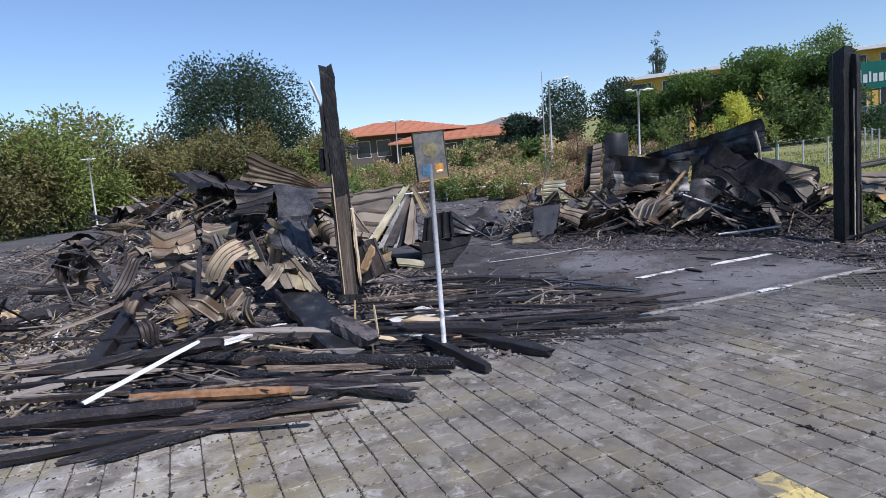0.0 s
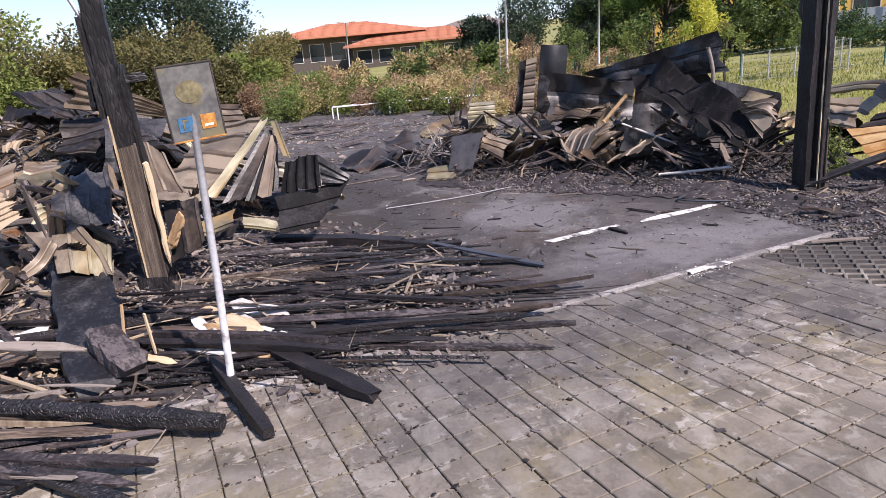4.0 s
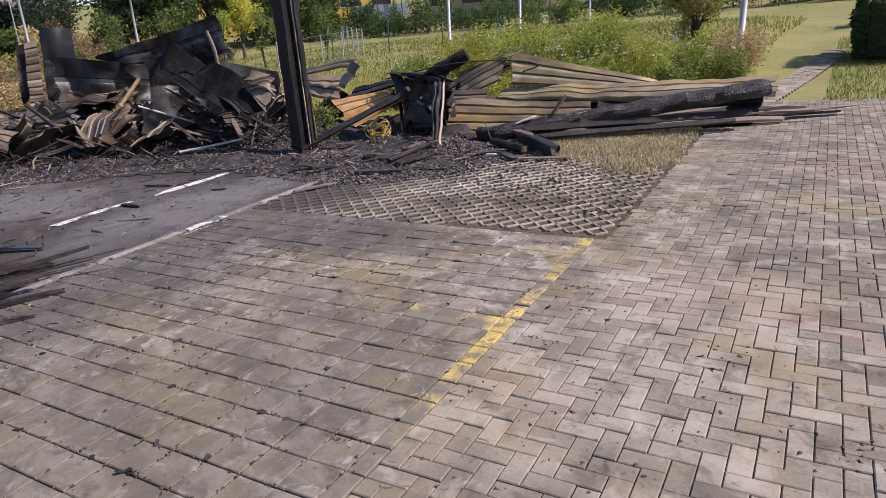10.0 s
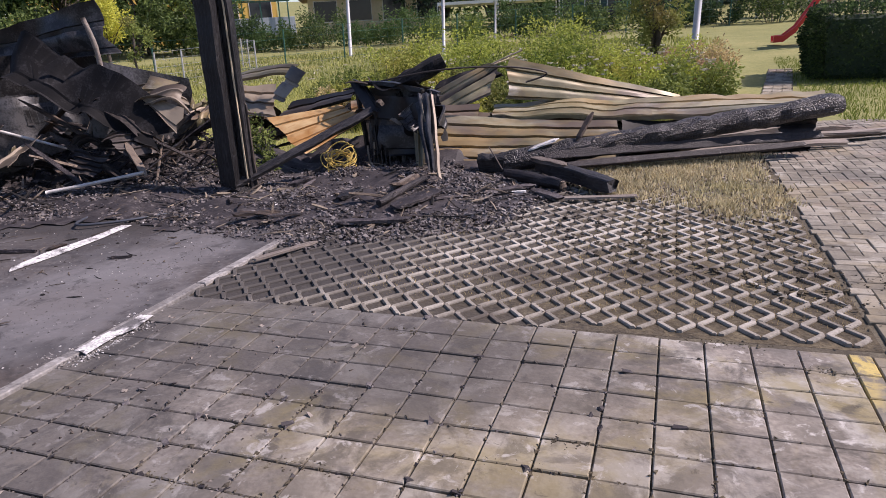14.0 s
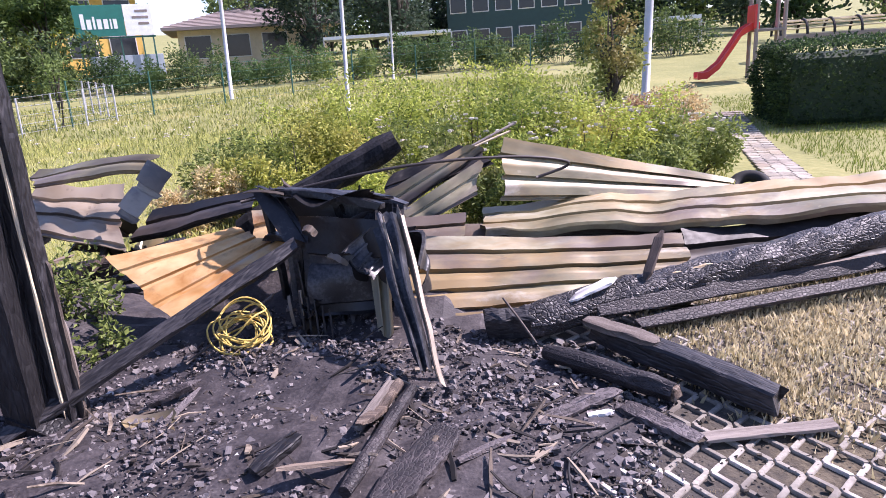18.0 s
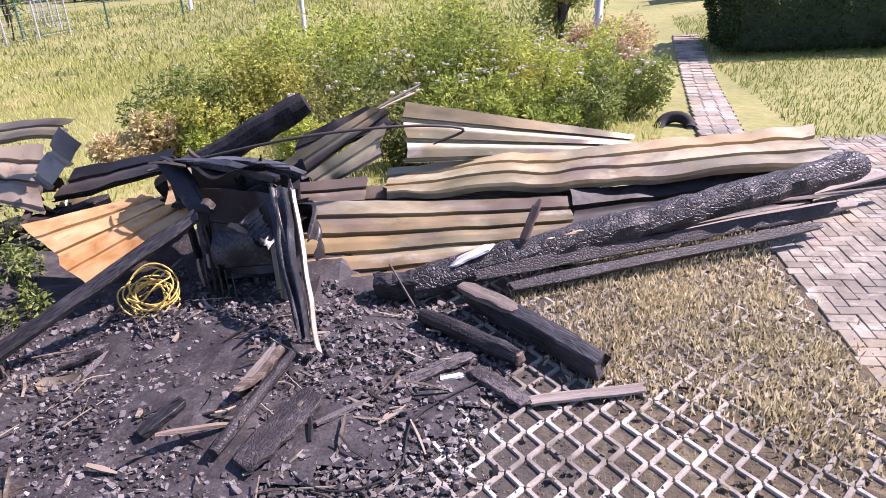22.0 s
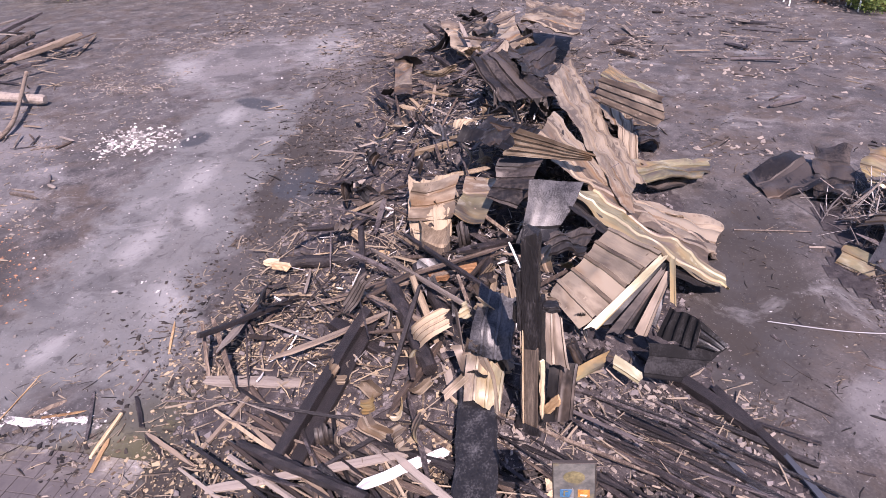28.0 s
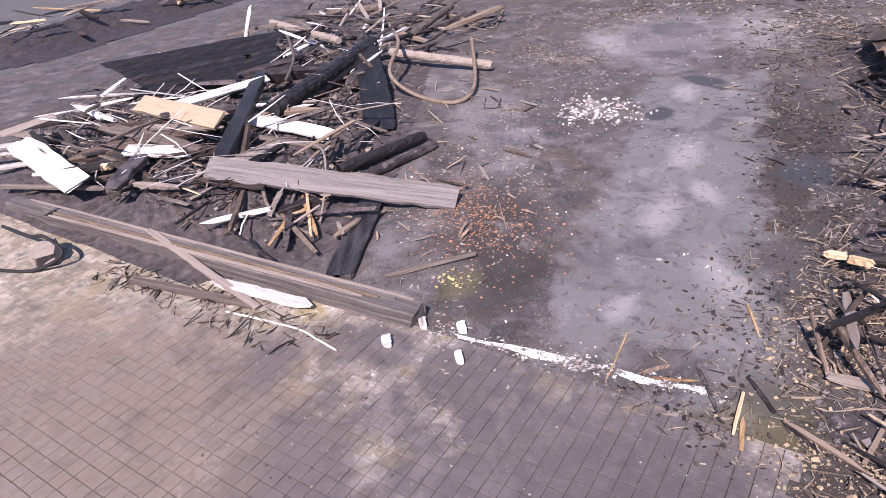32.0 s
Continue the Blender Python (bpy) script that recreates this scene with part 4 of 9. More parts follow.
# painted bay lines and the concrete kerb strip along the floor's edge
patch("bay_line", [(-1.70, 3.62), (-1.70, 4.62), (-1.81, 4.62), (-1.81, 3.62)], 0.010, WHITEPAINT, "worn white painted parking bay line", 6, 0.05, "marking")
patch("bay_line_2", [(-1.69, 4.95), (-1.69, 6.17), (-1.80, 6.17), (-1.80, 4.95)], 0.010, WHITEPAINT, "worn white painted parking bay line", 7, 0.05, "marking")
patch("bay_line_3", [(-1.22, -9.0), (-1.32, -8.2), (-1.45, -7.4), (-1.54, -7.4), (-1.41, -8.2), (-1.30, -9.0)], 0.010, WHITEPAINT, "broken white painted line strewn with ash", 8, 0.05, "marking")
patch("bay_line_4", [(-1.52, -6.75), (-1.58, -6.2), (-1.68, -5.7), (-1.76, -5.75), (-1.72, -6.2), (-1.60, -6.75)], 0.010, WHITEPAINT, "broken white painted line strewn with ash", 11, 0.06, "marking")
patch("ash_line", [(0.05, 3.95), (0.06, 4.15), (0.03, 4.45), (-0.06, 4.45), (-0.05, 4.15), (-0.06, 3.95)], 0.013, WHITEPAINT, "white ash caked on the kerb strip", 9, 0.025, "marking")


def kerb():
    ob = base("kerb", (0, 0, 0), "flush grey concrete kerb stones along the floor", "kerb", kind="structure")
    y = -4.0
    i = 0
    while y < 5.9:
        d = box_data(-0.085, y, -0.05, -0.015, y + 0.985, 0.010, 0.006)
        under(part("kerb_stone", *d, KERB), ob)
        y += 1.0
        i += 1


kerb()


# ---- paving ----
def paver_data(x0, y0, x1, y1, rnd, top=0.0):
    c = 0.0045
    t = top + rnd.uniform(-0.004, 0.003)
    tx, ty = rnd.uniform(-0.02, 0.02), rnd.uniform(-0.02, 0.02)
    v = []
    cx, cy = (x0 + x1) / 2, (y0 + y1) / 2
    for i, z in ((0, -0.05), (0, t - c), (c, t)):
        for x, y in ((x0 + i, y0 + i), (x1 - i, y0 + i), (x1 - i, y1 - i), (x0 + i, y1 - i)):
            v.append((x, y, z + ((x - cx) * tx + (y - cy) * ty if z > -0.04 else 0)))
    f = [(8, 9, 10, 11)]
    for k in (0, 4):
        for j in range(4):
            f.append((k + j, k + (j + 1) % 4, k + 4 + (j + 1) % 4, k + 4 + j))
    return v, f


def paving(name, label, cells, near, mat, piece):
    """cells: rectangles; those that near() picks are pieces of their own, the rest one joined part."""
    rnd = random.Random(11)
    ob = base(name, (0, 0, 0), label, "pavement", kind="structure")
    far, n = [], 0
    for c in cells:
        m = c[4] if len(c) > 4 else mat
        d = paver_data(*c[:4], rnd)
        if near(c) and n < 300 and m is mat:
            n += 1
            cx, cy = (c[0] + c[2]) / 2, (c[1] + c[3]) / 2
            q = part(piece, [(x - cx, y - cy, z) for x, y, z in d[0]], d[1], m, ob)
            q.location = (cx, cy, 0)
        else:
            far.append((d, m))
    for m in {id(m): m for _, m in far}.values():
        q = part(piece + "_rest", *merge([d for d, k in far if k is m]), m, ob)
        tagged(q, kind="stuff")
    return ob


PITCH = 0.2072


def square_cells():
    g = 0.0068
    out = []
    y = -13.2
    while y < 4.7:
        for i in range(-6 if y < -4.7 else 0, 19):
            x = i * PITCH
            painted = (i == 18) and (-10 < y < 4.7)
            cross = i in (15, 16, 17) and any(abs(y - k) < 0.1 for k in (2.9, 0.4, -2.1))
            out.append((x + g / 2, y + g / 2, x + PITCH - g / 2, y + 0.2 - g / 2) if i < 18 else (x + g / 2, y + g / 2, x + 0.1 - g / 2, y + 0.2 - g / 2, YELLOWPAINT if painted else CONCRETE))
            if cross:
                out[-1] = (*out[-1][:4], YELLOWPAINT) if R.random() < 0.7 else out[-1]
        y += 0.2
    return out


def herring_cells(x0, y0, x1, y1, keep):
    """Herringbone bond of 0.2 by 0.1 bricks."""
    g = 0.004
    out = []
    a = 0.1
    for j in range(int((y1 - y0) / a) + 4):
        for i in range(-2, int((x1 - x0) / a) + 4):
            k = (i - j) % 4
            x, y = x0 + i * a, y0 + j * a
            if k == 0:
                c = (x + g / 2, y + g / 2, x + 0.2 - g / 2, y + 0.1 - g / 2)
            elif k == 3:
                c = (x + g / 2, y + g / 2, x + 0.1 - g / 2, y + 0.2 - g / 2)
            else:
                continue
            cx, cy = (c[0] + c[2]) / 2, (c[1] + c[3]) / 2
            c = (max(c[0], x0), max(c[1], y0), min(c[2], x1), min(c[3], y1))
            if c[2] - c[0] > 0.04 and c[3] - c[1] > 0.04 and keep(cx, cy):
                out.append(c)
    return out


SQUARES = square_cells()
paving("square_paving", "square concrete pavers with soot stains and weeds in the joints", SQUARES, lambda c: 1.4 < c[0] < 3.6 and 0.6 < c[1] < 5, CONCRETE, "paver")
HERRING = [(max(c[0], 3.91) if c[3] > 4.86 else c[0], *c[1:]) for c in herring_cells(3.833, -13.2, 11.0, 13.0, lambda x, y: y < 12.4 + 0.1 * x and (y < 4.86 or x > 3.84))]
HERRING = [c for c in HERRING if c[2] - c[0] > 0.03]
paving("brick_paving", "pale herringbone brick paving of the drive", HERRING, lambda c: 3.8 < c[0] < 5.4 and 1.0 < c[1] < 4.8, BRICKPAVE, "brick")
HERRING2 = herring_cells(-1.2, -21.5, 4.0, -13.2, lambda x, y: True)
paving("brick_paving_2", "pinkish herringbone brick paving", HERRING2, lambda c: c[0] < 2 and c[1] > -14.6, BRICKPAVE, "brick")


def lattice():
    """Grass pavers: zigzag concrete ribs, mirrored row by row, that pinch together between diamond cells of soil."""
    ob = base("grass_paving", (0, 0, 0), "concrete lattice grass pavers with dry soil in the cells", "pavement", kind="structure")
    rnd = random.Random(5)
    w, reach, tip = 0.028, 0.0325, 0.011
    far, n = [], 0
    for k in range(39):
        x = 0.03 + 0.1 * k
        for j in range(-3, 56):
            y = 4.71 + 0.1 * j
            if y < 4.74 + 0.03 * x or y > 10.2:
                continue
            side = 1 if (k + j) % 2 else -1
            line = [(side * reach, 0), (side * reach, tip), (-side * reach, 0.1 - tip), (-side * reach, 0.1)]
            zt = rnd.uniform(-0.004, 0.003)
            v = []
            for i, (px, py) in enumerate(line):
                slant = -side * 0.30 * w if i in (1, 2) else 0
                for q, z in ((-0.5, -0.05), (0.5, -0.05), (0.5, zt - 0.007), (0.34, zt), (-0.34, zt), (-0.5, zt - 0.007)):
                    wide = w * (1.12 if i in (1, 2) else 1.0)
                    v.append((px + q * wide, py - 0.05 + (0.35 * slant if q < 0 else -0.35 * slant), z))
            f = [(6 * m + i, 6 * m + (i + 1) % 6, 6 * m + 6 + (i + 1) % 6, 6 * m + 6 + i) for m in range(3) for i in range(6)] + [(5, 4, 3, 2, 1, 0), (18, 19, 20, 21, 22, 23)]
            if 1.4 < x < 3.4 and 5.8 < y < 7.4 and n < 300:
                n += 1
                q = part("rib", v, f, LATTICE, ob)
                q.location = (x, y + 0.05, 0)
            else:
                far.append(([(a + x, b + y + 0.05, c) for a, b, c in v], f))
    tagged(part("rib_rest", *merge(far), LATTICE, ob), kind="stuff")


lattice()
slab("cell_soil", [(0.0, 4.76), (3.905, 4.88), (3.905, 10.25), (0.0, 10.25)], -0.0155, DRYTURF, "dry brown soil in the cells of the grass pavers", "soil", 0.02)

patch("dry_turf", [(1.95, 8.55), (2.3, 8.0), (2.7, 7.78), (3.3, 7.5), (3.9, 7.3), (3.9, 10.2), (1.9, 9.5)], -0.004, DRYTURF, "dry trampled turf grown over the grass pavers", 10, 0.12, "turf")
slab("drive", [(11.0, -34), (40, -34), (40, 12.2), (11.0, 12.6)], -0.003, BRICKPAVE, "pale paving of the wide drive", "pavement")

# ---- burnt posts ----
def post_left():
    ob = base("burnt_post", (-2.26, -0.30, 0), "charred laminated timber post with pale split edges, still standing", "post", "burnt posts")
    f, t = Vector((-2.27, -0.30, 0)), Vector((-1.87, -0.39, 2.99))

    def at(s, a=0.0, b=0.0):
        return f.lerp(t, s) + Vector((a, b, 0))
    board("core", at(0), at(0.52), 0.18, 0.18, POSTWOOD, "grey-brown scorched lower shaft", parent=ob, seed=1, seg=14, wear=0.03, split=0.05, roll=4)
    board("core", at(0.48, 0.003), at(1, 0.003), 0.155, 0.17, POSTCHAR, "", parent=ob, seed=10, seg=14, wear=0.03, split=0.05, roll=4)
    board("cheek", at(0.60, 0.0, -0.10), at(0.86, 0.0, -0.10), 0.045, 0.15, POSTCHAR, "", parent=ob, seed=2, seg=10, wear=0.05, split=0.2)
    board("cheek", at(0.44, 0.0, 0.10), at(0.73, 0.0, 0.10), 0.05, 0.16, POSTCHAR, "", parent=ob, seed=3, seg=8, wear=0.05, split=0.2)
    board("cheek", at(0.02, -0.02, 0.115), at(0.50, -0.02, 0.11), 0.05, 0.16, POSTCHAR, "", parent=ob, seed=4, seg=12, wear=0.06, split=0.2)
    board("splinter", at(0.05, 0.095, -0.085), at(0.60, 0.09, -0.08), 0.026, 0.012, RAWWOOD, "pale split edge of the wood", parent=ob, seed=5, seg=14, wear=0.3, roll=90, split=0.6)
    board("splinter", at(0.14, 0.09, 0.13), at(0.46, 0.085, 0.115), 0.06, 0.02, RAWWOOD, "pale split edge of the wood", parent=ob, seed=6, seg=8, wear=0.3, roll=70, split=0.8)
    board("splinter", at(0.20, 0.12, 0.16), at(0.30, 0.16, 0.30), 0.09, 0.02, RAWWOOD, "pale peeled flap of wood", parent=ob, seed=16, seg=8, wear=0.3, roll=70, split=0.8)
    board("shoe", at(0.0, 0.02, 0.0), at(0.10, 0.02, 0.0), 0.34, 0.27, POSTCHAR, "", parent=ob, seed=17, seg=4, wear=0.05)
    board("bracket", at(0.62, 0, -0.16), at(0.70, 0, -0.14), 0.05, 0.08, POSTCHAR, "", parent=ob, seed=7)
    board("bracket", at(0.695, 0, 0.06), at(0.70, 0, 0.27), 0.12, 0.07, POSTCHAR, "", parent=ob, seed=8)
    board("splinter", at(0.86, 0.02, -0.10), at(0.955, 0.02, -0.20), 0.04, 0.02, PALEWOOD, "bleached sliver", parent=ob, seed=9)


def post_right():
    ob = base("burnt_post", (-1.5, 7.55, 0), "thick charred timber post with one pale split seam, still standing", "post", "burnt posts")
    f, t = Vector((-1.5, 7.55, 0)), Vector((-1.46, 7.52, 2.98))

    def at(s, a=0.0, b=0.0):
        return f.lerp(t, s) + Vector((a, b, 0))
    board("core", at(0, -0.055, -0.07), at(1, -0.055, -0.06), 0.20, 0.20, POSTCHAR, "", parent=ob, seed=11, seg=18, wear=0.03, split=0.1)
    board("cheek", at(0, 0.05, 0.03), at(0.97, 0.05, 0.025), 0.10, 0.19, POSTCHAR, "", parent=ob, seed=12, seg=18, wear=0.05, split=0.2)
    board("cheek", at(0.72, -0.17, -0.07), at(0.99, -0.17, -0.06), 0.05, 0.16, POSTCHAR, "", parent=ob, seed=18, seg=10, wear=0.14, split=0.5)
    board("splinter", at(0.02, 0.112, -0.035), at(0.8, 0.108, -0.03), 0.014, 0.012, RAWWOOD, "pale split seam", parent=ob, seed=13, seg=20, wear=0.5, roll=90, split=0.8)
    board("splinter", at(0.0, 0.125, 0.05), at(0.34, 0.112, 0.05), 0.10, 0.02, POSTWOOD, "grey scorched sliver at the foot", parent=ob, seed=14, seg=12, wear=0.2, roll=90, split=0.8)
    board("splinter", at(0.0, 0.10, 0.135), at(0.20, 0.09, 0.13), 0.03, 0.02, GREYWOOD, "grey ashen sliver at the foot", parent=ob, seed=19, seg=8, wear=0.3, split=0.8)
    board("shoe", at(-0.02, -0.01, -0.02), at(0.03, -0.01, -0.02), 0.30, 0.28, POSTCHAR, "", parent=ob, seed=15, seg=3)


post_left()
post_right()


# ---- sign ----
def sign():
    ob = base("parking_sign", (0, 0, 0), "soot-clouded parking sign on a leaning white pole", "sign")
    top = Vector((-0.125, 0.075, 1.64))
    part("pole", *sweep([(0, 0, -0.02), top * 0.5, top + Vector((0, 0, 0.38))], 0.024, 12), POLEWHITE, ob, "dull white round steel pole", True)
    c = Vector((-0.10, 0.075, 1.875))
    m = Matrix.Translation(c) @ pose(0, 0, 0, 2.5, 0, 90 + 4) 
    m = m @ pose(0, 0, 0, 90, 0, 0) @ pose(0, 0, 0, 0, 0, 4) @ Matrix.Diagonal((0.88, 0.88, 1, 1))

    def flat(name, x0, y0, x1, y1, z0, z1, mat, label="", bev=0.002):
        return part(name, *moved(box_data(x0, y0, z0, x1, y1, z1, bev), m), mat, ob, label)
    flat("panel", -0.175, -0.25, 0.175, 0.25, -0.01, 0.012, SIGNBACK, "grey panel blistered and smoked by the fire", 0.004)
    flat("rim", -0.182, -0.258, 0.182, -0.246, -0.012, 0.018, SIGNORANGE, "scorched orange rim")
    flat("rim", 0.172, -0.25, 0.182, 0.25, -0.012, 0.018, SHEETDARK)
    flat("rim", -0.182, -0.25, -0.172, 0.25, -0.012, 0.018, SHEETDARK)
    flat("rim", -0.182, 0.246, 0.182, 0.256, -0.012, 0.018, SHEETDARK)
    flat("pictogram", -0.12, -0.19, -0.02, -0.09, 0.012, 0.016, SIGNBLUE, "small blue parking pictogram")
    flat("pictogram", 0.03, -0.19, 0.13, -0.09, 0.012, 0.016, SIGNORANGE, "small orange tow-away pictogram")
    flat("pictogram_mark", -0.09, -0.175, -0.078, -0.105, 0.016, 0.018, SIGNEMBLEM)
    flat("pictogram_mark", -0.09, -0.12, -0.05, -0.108, 0.016, 0.018, SIGNEMBLEM)
    flat("pictogram_mark", 0.05, -0.17, 0.11, -0.155, 0.016, 0.018, PANELWHITE)
    ring = [(0.0 + 0.09 * math.cos(a), 0.07 + 0.075 * math.sin(a)) for a in [k * math.pi / 12 for k in range(24)]]
    v = [(x, y, z) for z in (0.012, 0.015) for x, y in ring]
    f = [tuple(range(24, 48))] + [(i, (i + 1) % 24, 24 + (i + 1) % 24, 24 + i) for i in range(24)]
    part("emblem", [m @ Vector(p) for p in v], f, SIGNEMBLEM, ob, "round faded emblem, smoked ochre")


sign()

# ---- heap beside the standing post: fallen roof sheets ----
sheet("roof_sheet", (-15.2, 0.9, 0.9), (-14.6, 2.4, 0.3), (-13.2, 2.1, 0.25), (-13.6, 0.7, 0.95), SHEET, "crumpled grey roof sheet", 6, 0.035, 0.08, 7)
sheet("roof_sheet", (-8.6, -1.5, 1.55), (-7.0, -1.9, 1.9), (-6.4, -0.7, 1.3), (-8.3, -0.1, 1.35), SHEETDARK, "crumpled sooty roof sheet", 6, 0.035, 0.18, 8)
sheet("roof_sheet", (-11.2, -1.6, 2.25), (-9.6, -0.2, 1.7), (-9.3, -1.4, 1.6), (-10.6, -2.2, 2.25), SHEETDARK, "folded sooty roof sheet on the crest of the heap", 4, 0.05, 0.06, 9)
sheet("roof_sheet", (-6.85, 0.45, 1.64), (-6.10, -0.95, 2.40), (-6.20, -1.05, 1.86), (-6.80, 0.38, 1.56), SHEETWARM, "fanned tan roof sheet rising off the crest", 5, 0.03, 0.04, 422, ragged=0.12)
sheet("roof_sheet", (-6.45, -1.15, 1.70), (-6.60, -0.35, 1.76), (-5.55, -0.75, 1.27), (-5.90, -1.30, 1.24), SHEETDARK, "grey folded roof sheet on the heap", 4, 0.03, 0.08, 423)
# black sheet stands in for the shade inside the bent sheet
sheet("roof_sheet", (-5.62, -0.62, 1.74), (-5.90, 0.25, 1.62), (-5.00, -0.15, 1.10), (-4.92, -0.72, 1.05), SOOTSHADE, "shaded hollow of a bent roof sheet, put in as a black sheet", 1, 0.02, 0.08, 424)
sheet("roof_sheet", (-6.40, -2.60, 1.20), (-6.95, -1.80, 1.22), (-6.05, -1.83, 0.80), (-5.90, -2.58, 0.78), SHEETWARM, "bulging browned roof sheet on the heap", 3, 0.03, 0.08, 425, curl=0.12)
sheet("roof_sheet", (-6.85, -1.75, 1.18), (-7.00, -1.10, 1.20), (-5.60, -1.25, 0.98), (-5.90, -1.80, 0.96), SHEET, "grey bent roof sheet on the heap", 2, 0.03, 0.06, 426, curl=0.08)
sheet("roof_sheet", (-11.00, -0.67, 1.75), (-6.01, 0.96, 0.94), (-7.28, 1.39, 0.73), (-13.20, -0.08, 1.46), SHEETWARM, "long browned roof strip with a rusty seam sliding off the heap", 3, 0.04, 0.09, 400, nu=30)
sheet("roof_sheet", (-6.82, -0.87, 1.79), (-6.66, 0.45, 1.14), (-6.54, 1.03, 0.84), (-9.14, -0.43, 1.57), SHEETWARM, "fanned pale roof strip sliding off the heap", 4, 0.035, 0.09, 401, nu=24)
sheet("roof_sheet", (-5.79, -0.16, 1.48), (-5.11, 2.29, 0.26), (-5.76, 2.63, 0.09), (-6.56, 0.14, 1.33), SHEET, "long pale roof strip fanning off the heap", 2, 0.035, 0.09, 402, nu=26)
sheet("roof_sheet", (-6.50, 0.17, 1.24), (-5.98, 2.26, 0.20), (-6.82, 2.66, 0.00), (-7.27, 0.55, 1.05), SHEETWARM, "long browned roof strip fanning off the heap", 2, 0.035, 0.09, 403, nu=26)
sheet("roof_sheet", (-5.46, -0.18, 1.39), (-5.09, 1.92, 0.34), (-5.22, 2.20, 0.20), (-5.95, -0.09, 1.35), SHEETDARK, "sooty roof strip under the pale ones", 2, 0.035, 0.09, 404, nu=22)
sheet("roof_sheet", (-7.19, 1.01, 0.89), (-7.74, 2.76, 0.02), (-6.49, 2.55, 0.12), (-6.21, 1.11, 0.84), SHEETWARM, "pale flat end of a roof sheet", 3, 0.03, 0.09, 405)
sheet("roof_sheet", (-10.88, 0.55, 1.08), (-9.73, 1.05, 0.83), (-8.81, 1.49, 0.60), (-12.76, 1.05, 0.82), SHEETWARM, "browned crumpled roof sheet on the heap", 3, 0.03, 0.14, 410)
sheet("roof_sheet", (-11.26, -1.52, 2.36), (-14.39, -0.46, 1.83), (-11.82, -0.23, 1.72), (-9.97, -1.02, 2.11), SHEETDARK, "sooty curled roof sheet on the crest", 4, 0.03, 0.14, 413, curl=0.2)
sheet("roof_sheet", (-4.39, -0.29, 1.44), (-5.59, 0.49, 1.05), (-4.61, 0.29, 1.16), (-4.12, -0.22, 1.41), SHEETDARK, "dark crumpled sheet piece", 3, 0.03, 0.14, 416)
sheet("roof_sheet", (-8.9, 0.9, 0.75), (-10.65, 3.2, 0.12), (-9.5, 2.75, 0.20), (-8.0, 1.1, 0.70), SHEET, "pale pointed roof sheet lying flat", 3, 0.03, 0.09, 406)
sheet("roof_sheet", (-9.1, 1.5, 0.40), (-10.4, 2.9, 0.05), (-9.3, 2.4, 0.05), (-8.5, 1.5, 0.35), SHEETDARK, "dark underside of a bent roof sheet", 2, 0.03, 0.09, 407)
sheet("roof_sheet", (-11.6, 0.3, 1.2), (-13.4, 1.9, 0.35), (-12.0, 1.9, 0.35), (-10.6, 0.6, 1.0), SHEETWARM, "pale ribbed roof sheet leaning on the heap", 5, 0.03, 0.14, 408)
sheet("roof_sheet", (-10.2, 0.7, 0.95), (-12.4, 2.2, 0.25), (-11.0, 2.1, 0.2), (-9.9, 1.0, 0.75), SHEETDARK, "dark bent roof sheet behind the heap", 4, 0.03, 0.14, 409)
sheet("roof_sheet", (-21.83, -1.85, 1.30), (-20.64, 0.47, 1.30), (-16.94, 0.28, 1.30), (-18.00, -1.76, 1.30), SHEETWARM, "pale crumpled roof sheet at the far end of the heap", 5, 0.03, 0.14, 411)
sheet("roof_sheet", (-17.35, -4.18, 1.50), (-19.30, -1.87, 1.50), (-14.38, -1.32, 1.50), (-13.86, -3.08, 1.50), SHEETWARM, "browned curled roof sheet on the crest", 4, 0.03, 0.14, 412, curl=0.2)
sheet("roof_sheet", (-16.89, -5.46, 0.70), (-17.76, -5.06, 0.70), (-12.78, -3.97, 0.70), (-12.60, -4.42, 0.70), SHEETWARM, "browned sheet standing in the heap", 2, 0.03, 0.14, 414)
sheet("roof_sheet", (-7.55, -1.22, 1.20), (-7.66, -0.86, 1.20), (-6.12, -0.45, 1.20), (-5.93, -0.86, 1.20), SHEETDARK, "sooty folded sheet piece", 3, 0.03, 0.14, 415)
sheet("roof_sheet", (-7.02, -2.63, 0.75), (-7.28, -2.15, 0.75), (-5.04, -1.64, 0.75), (-4.98, -2.14, 0.75), VENEER, "peeled brown veneer draped over the heap", 2, 0.03, 0.14, 420, curl=0.15)
sheet("roof_sheet", (-5.30, -1.58, 0.60), (-6.19, -0.87, 0.60), (-5.40, -0.74, 0.60), (-4.63, -1.23, 0.60), SOOTSHADE, "blackened torn piece of sheet", 2, 0.03, 0.14, 421)
sheet("roof_sheet", (-11.2, 0.5, 1.70), (-10.0, 1.85, 1.62), (-9.4, 1.76, 1.15), (-10.9, 0.5, 1.22), SHEETWARM, "ribbed browned roof sheet leaning on the far crest", 4, 0.04, 0.06, 427)

# ---- tent of roof sheets beside the standing post ----
APEX, CREASE, TIP = (-4.04, 1.24, 1.54), (-3.36, 0.23, 0.73), (-3.21, 1.94, 0.80)
sheet("roof_sheet", (-4.15, -0.25, 0.80), CREASE, (-4.06, 1.18, 1.54), (-4.80, 0.55, 1.46), SHEETWARM, "buckled brown roof sheet folded like a tent", 5, 0.030, 0.05, 1)
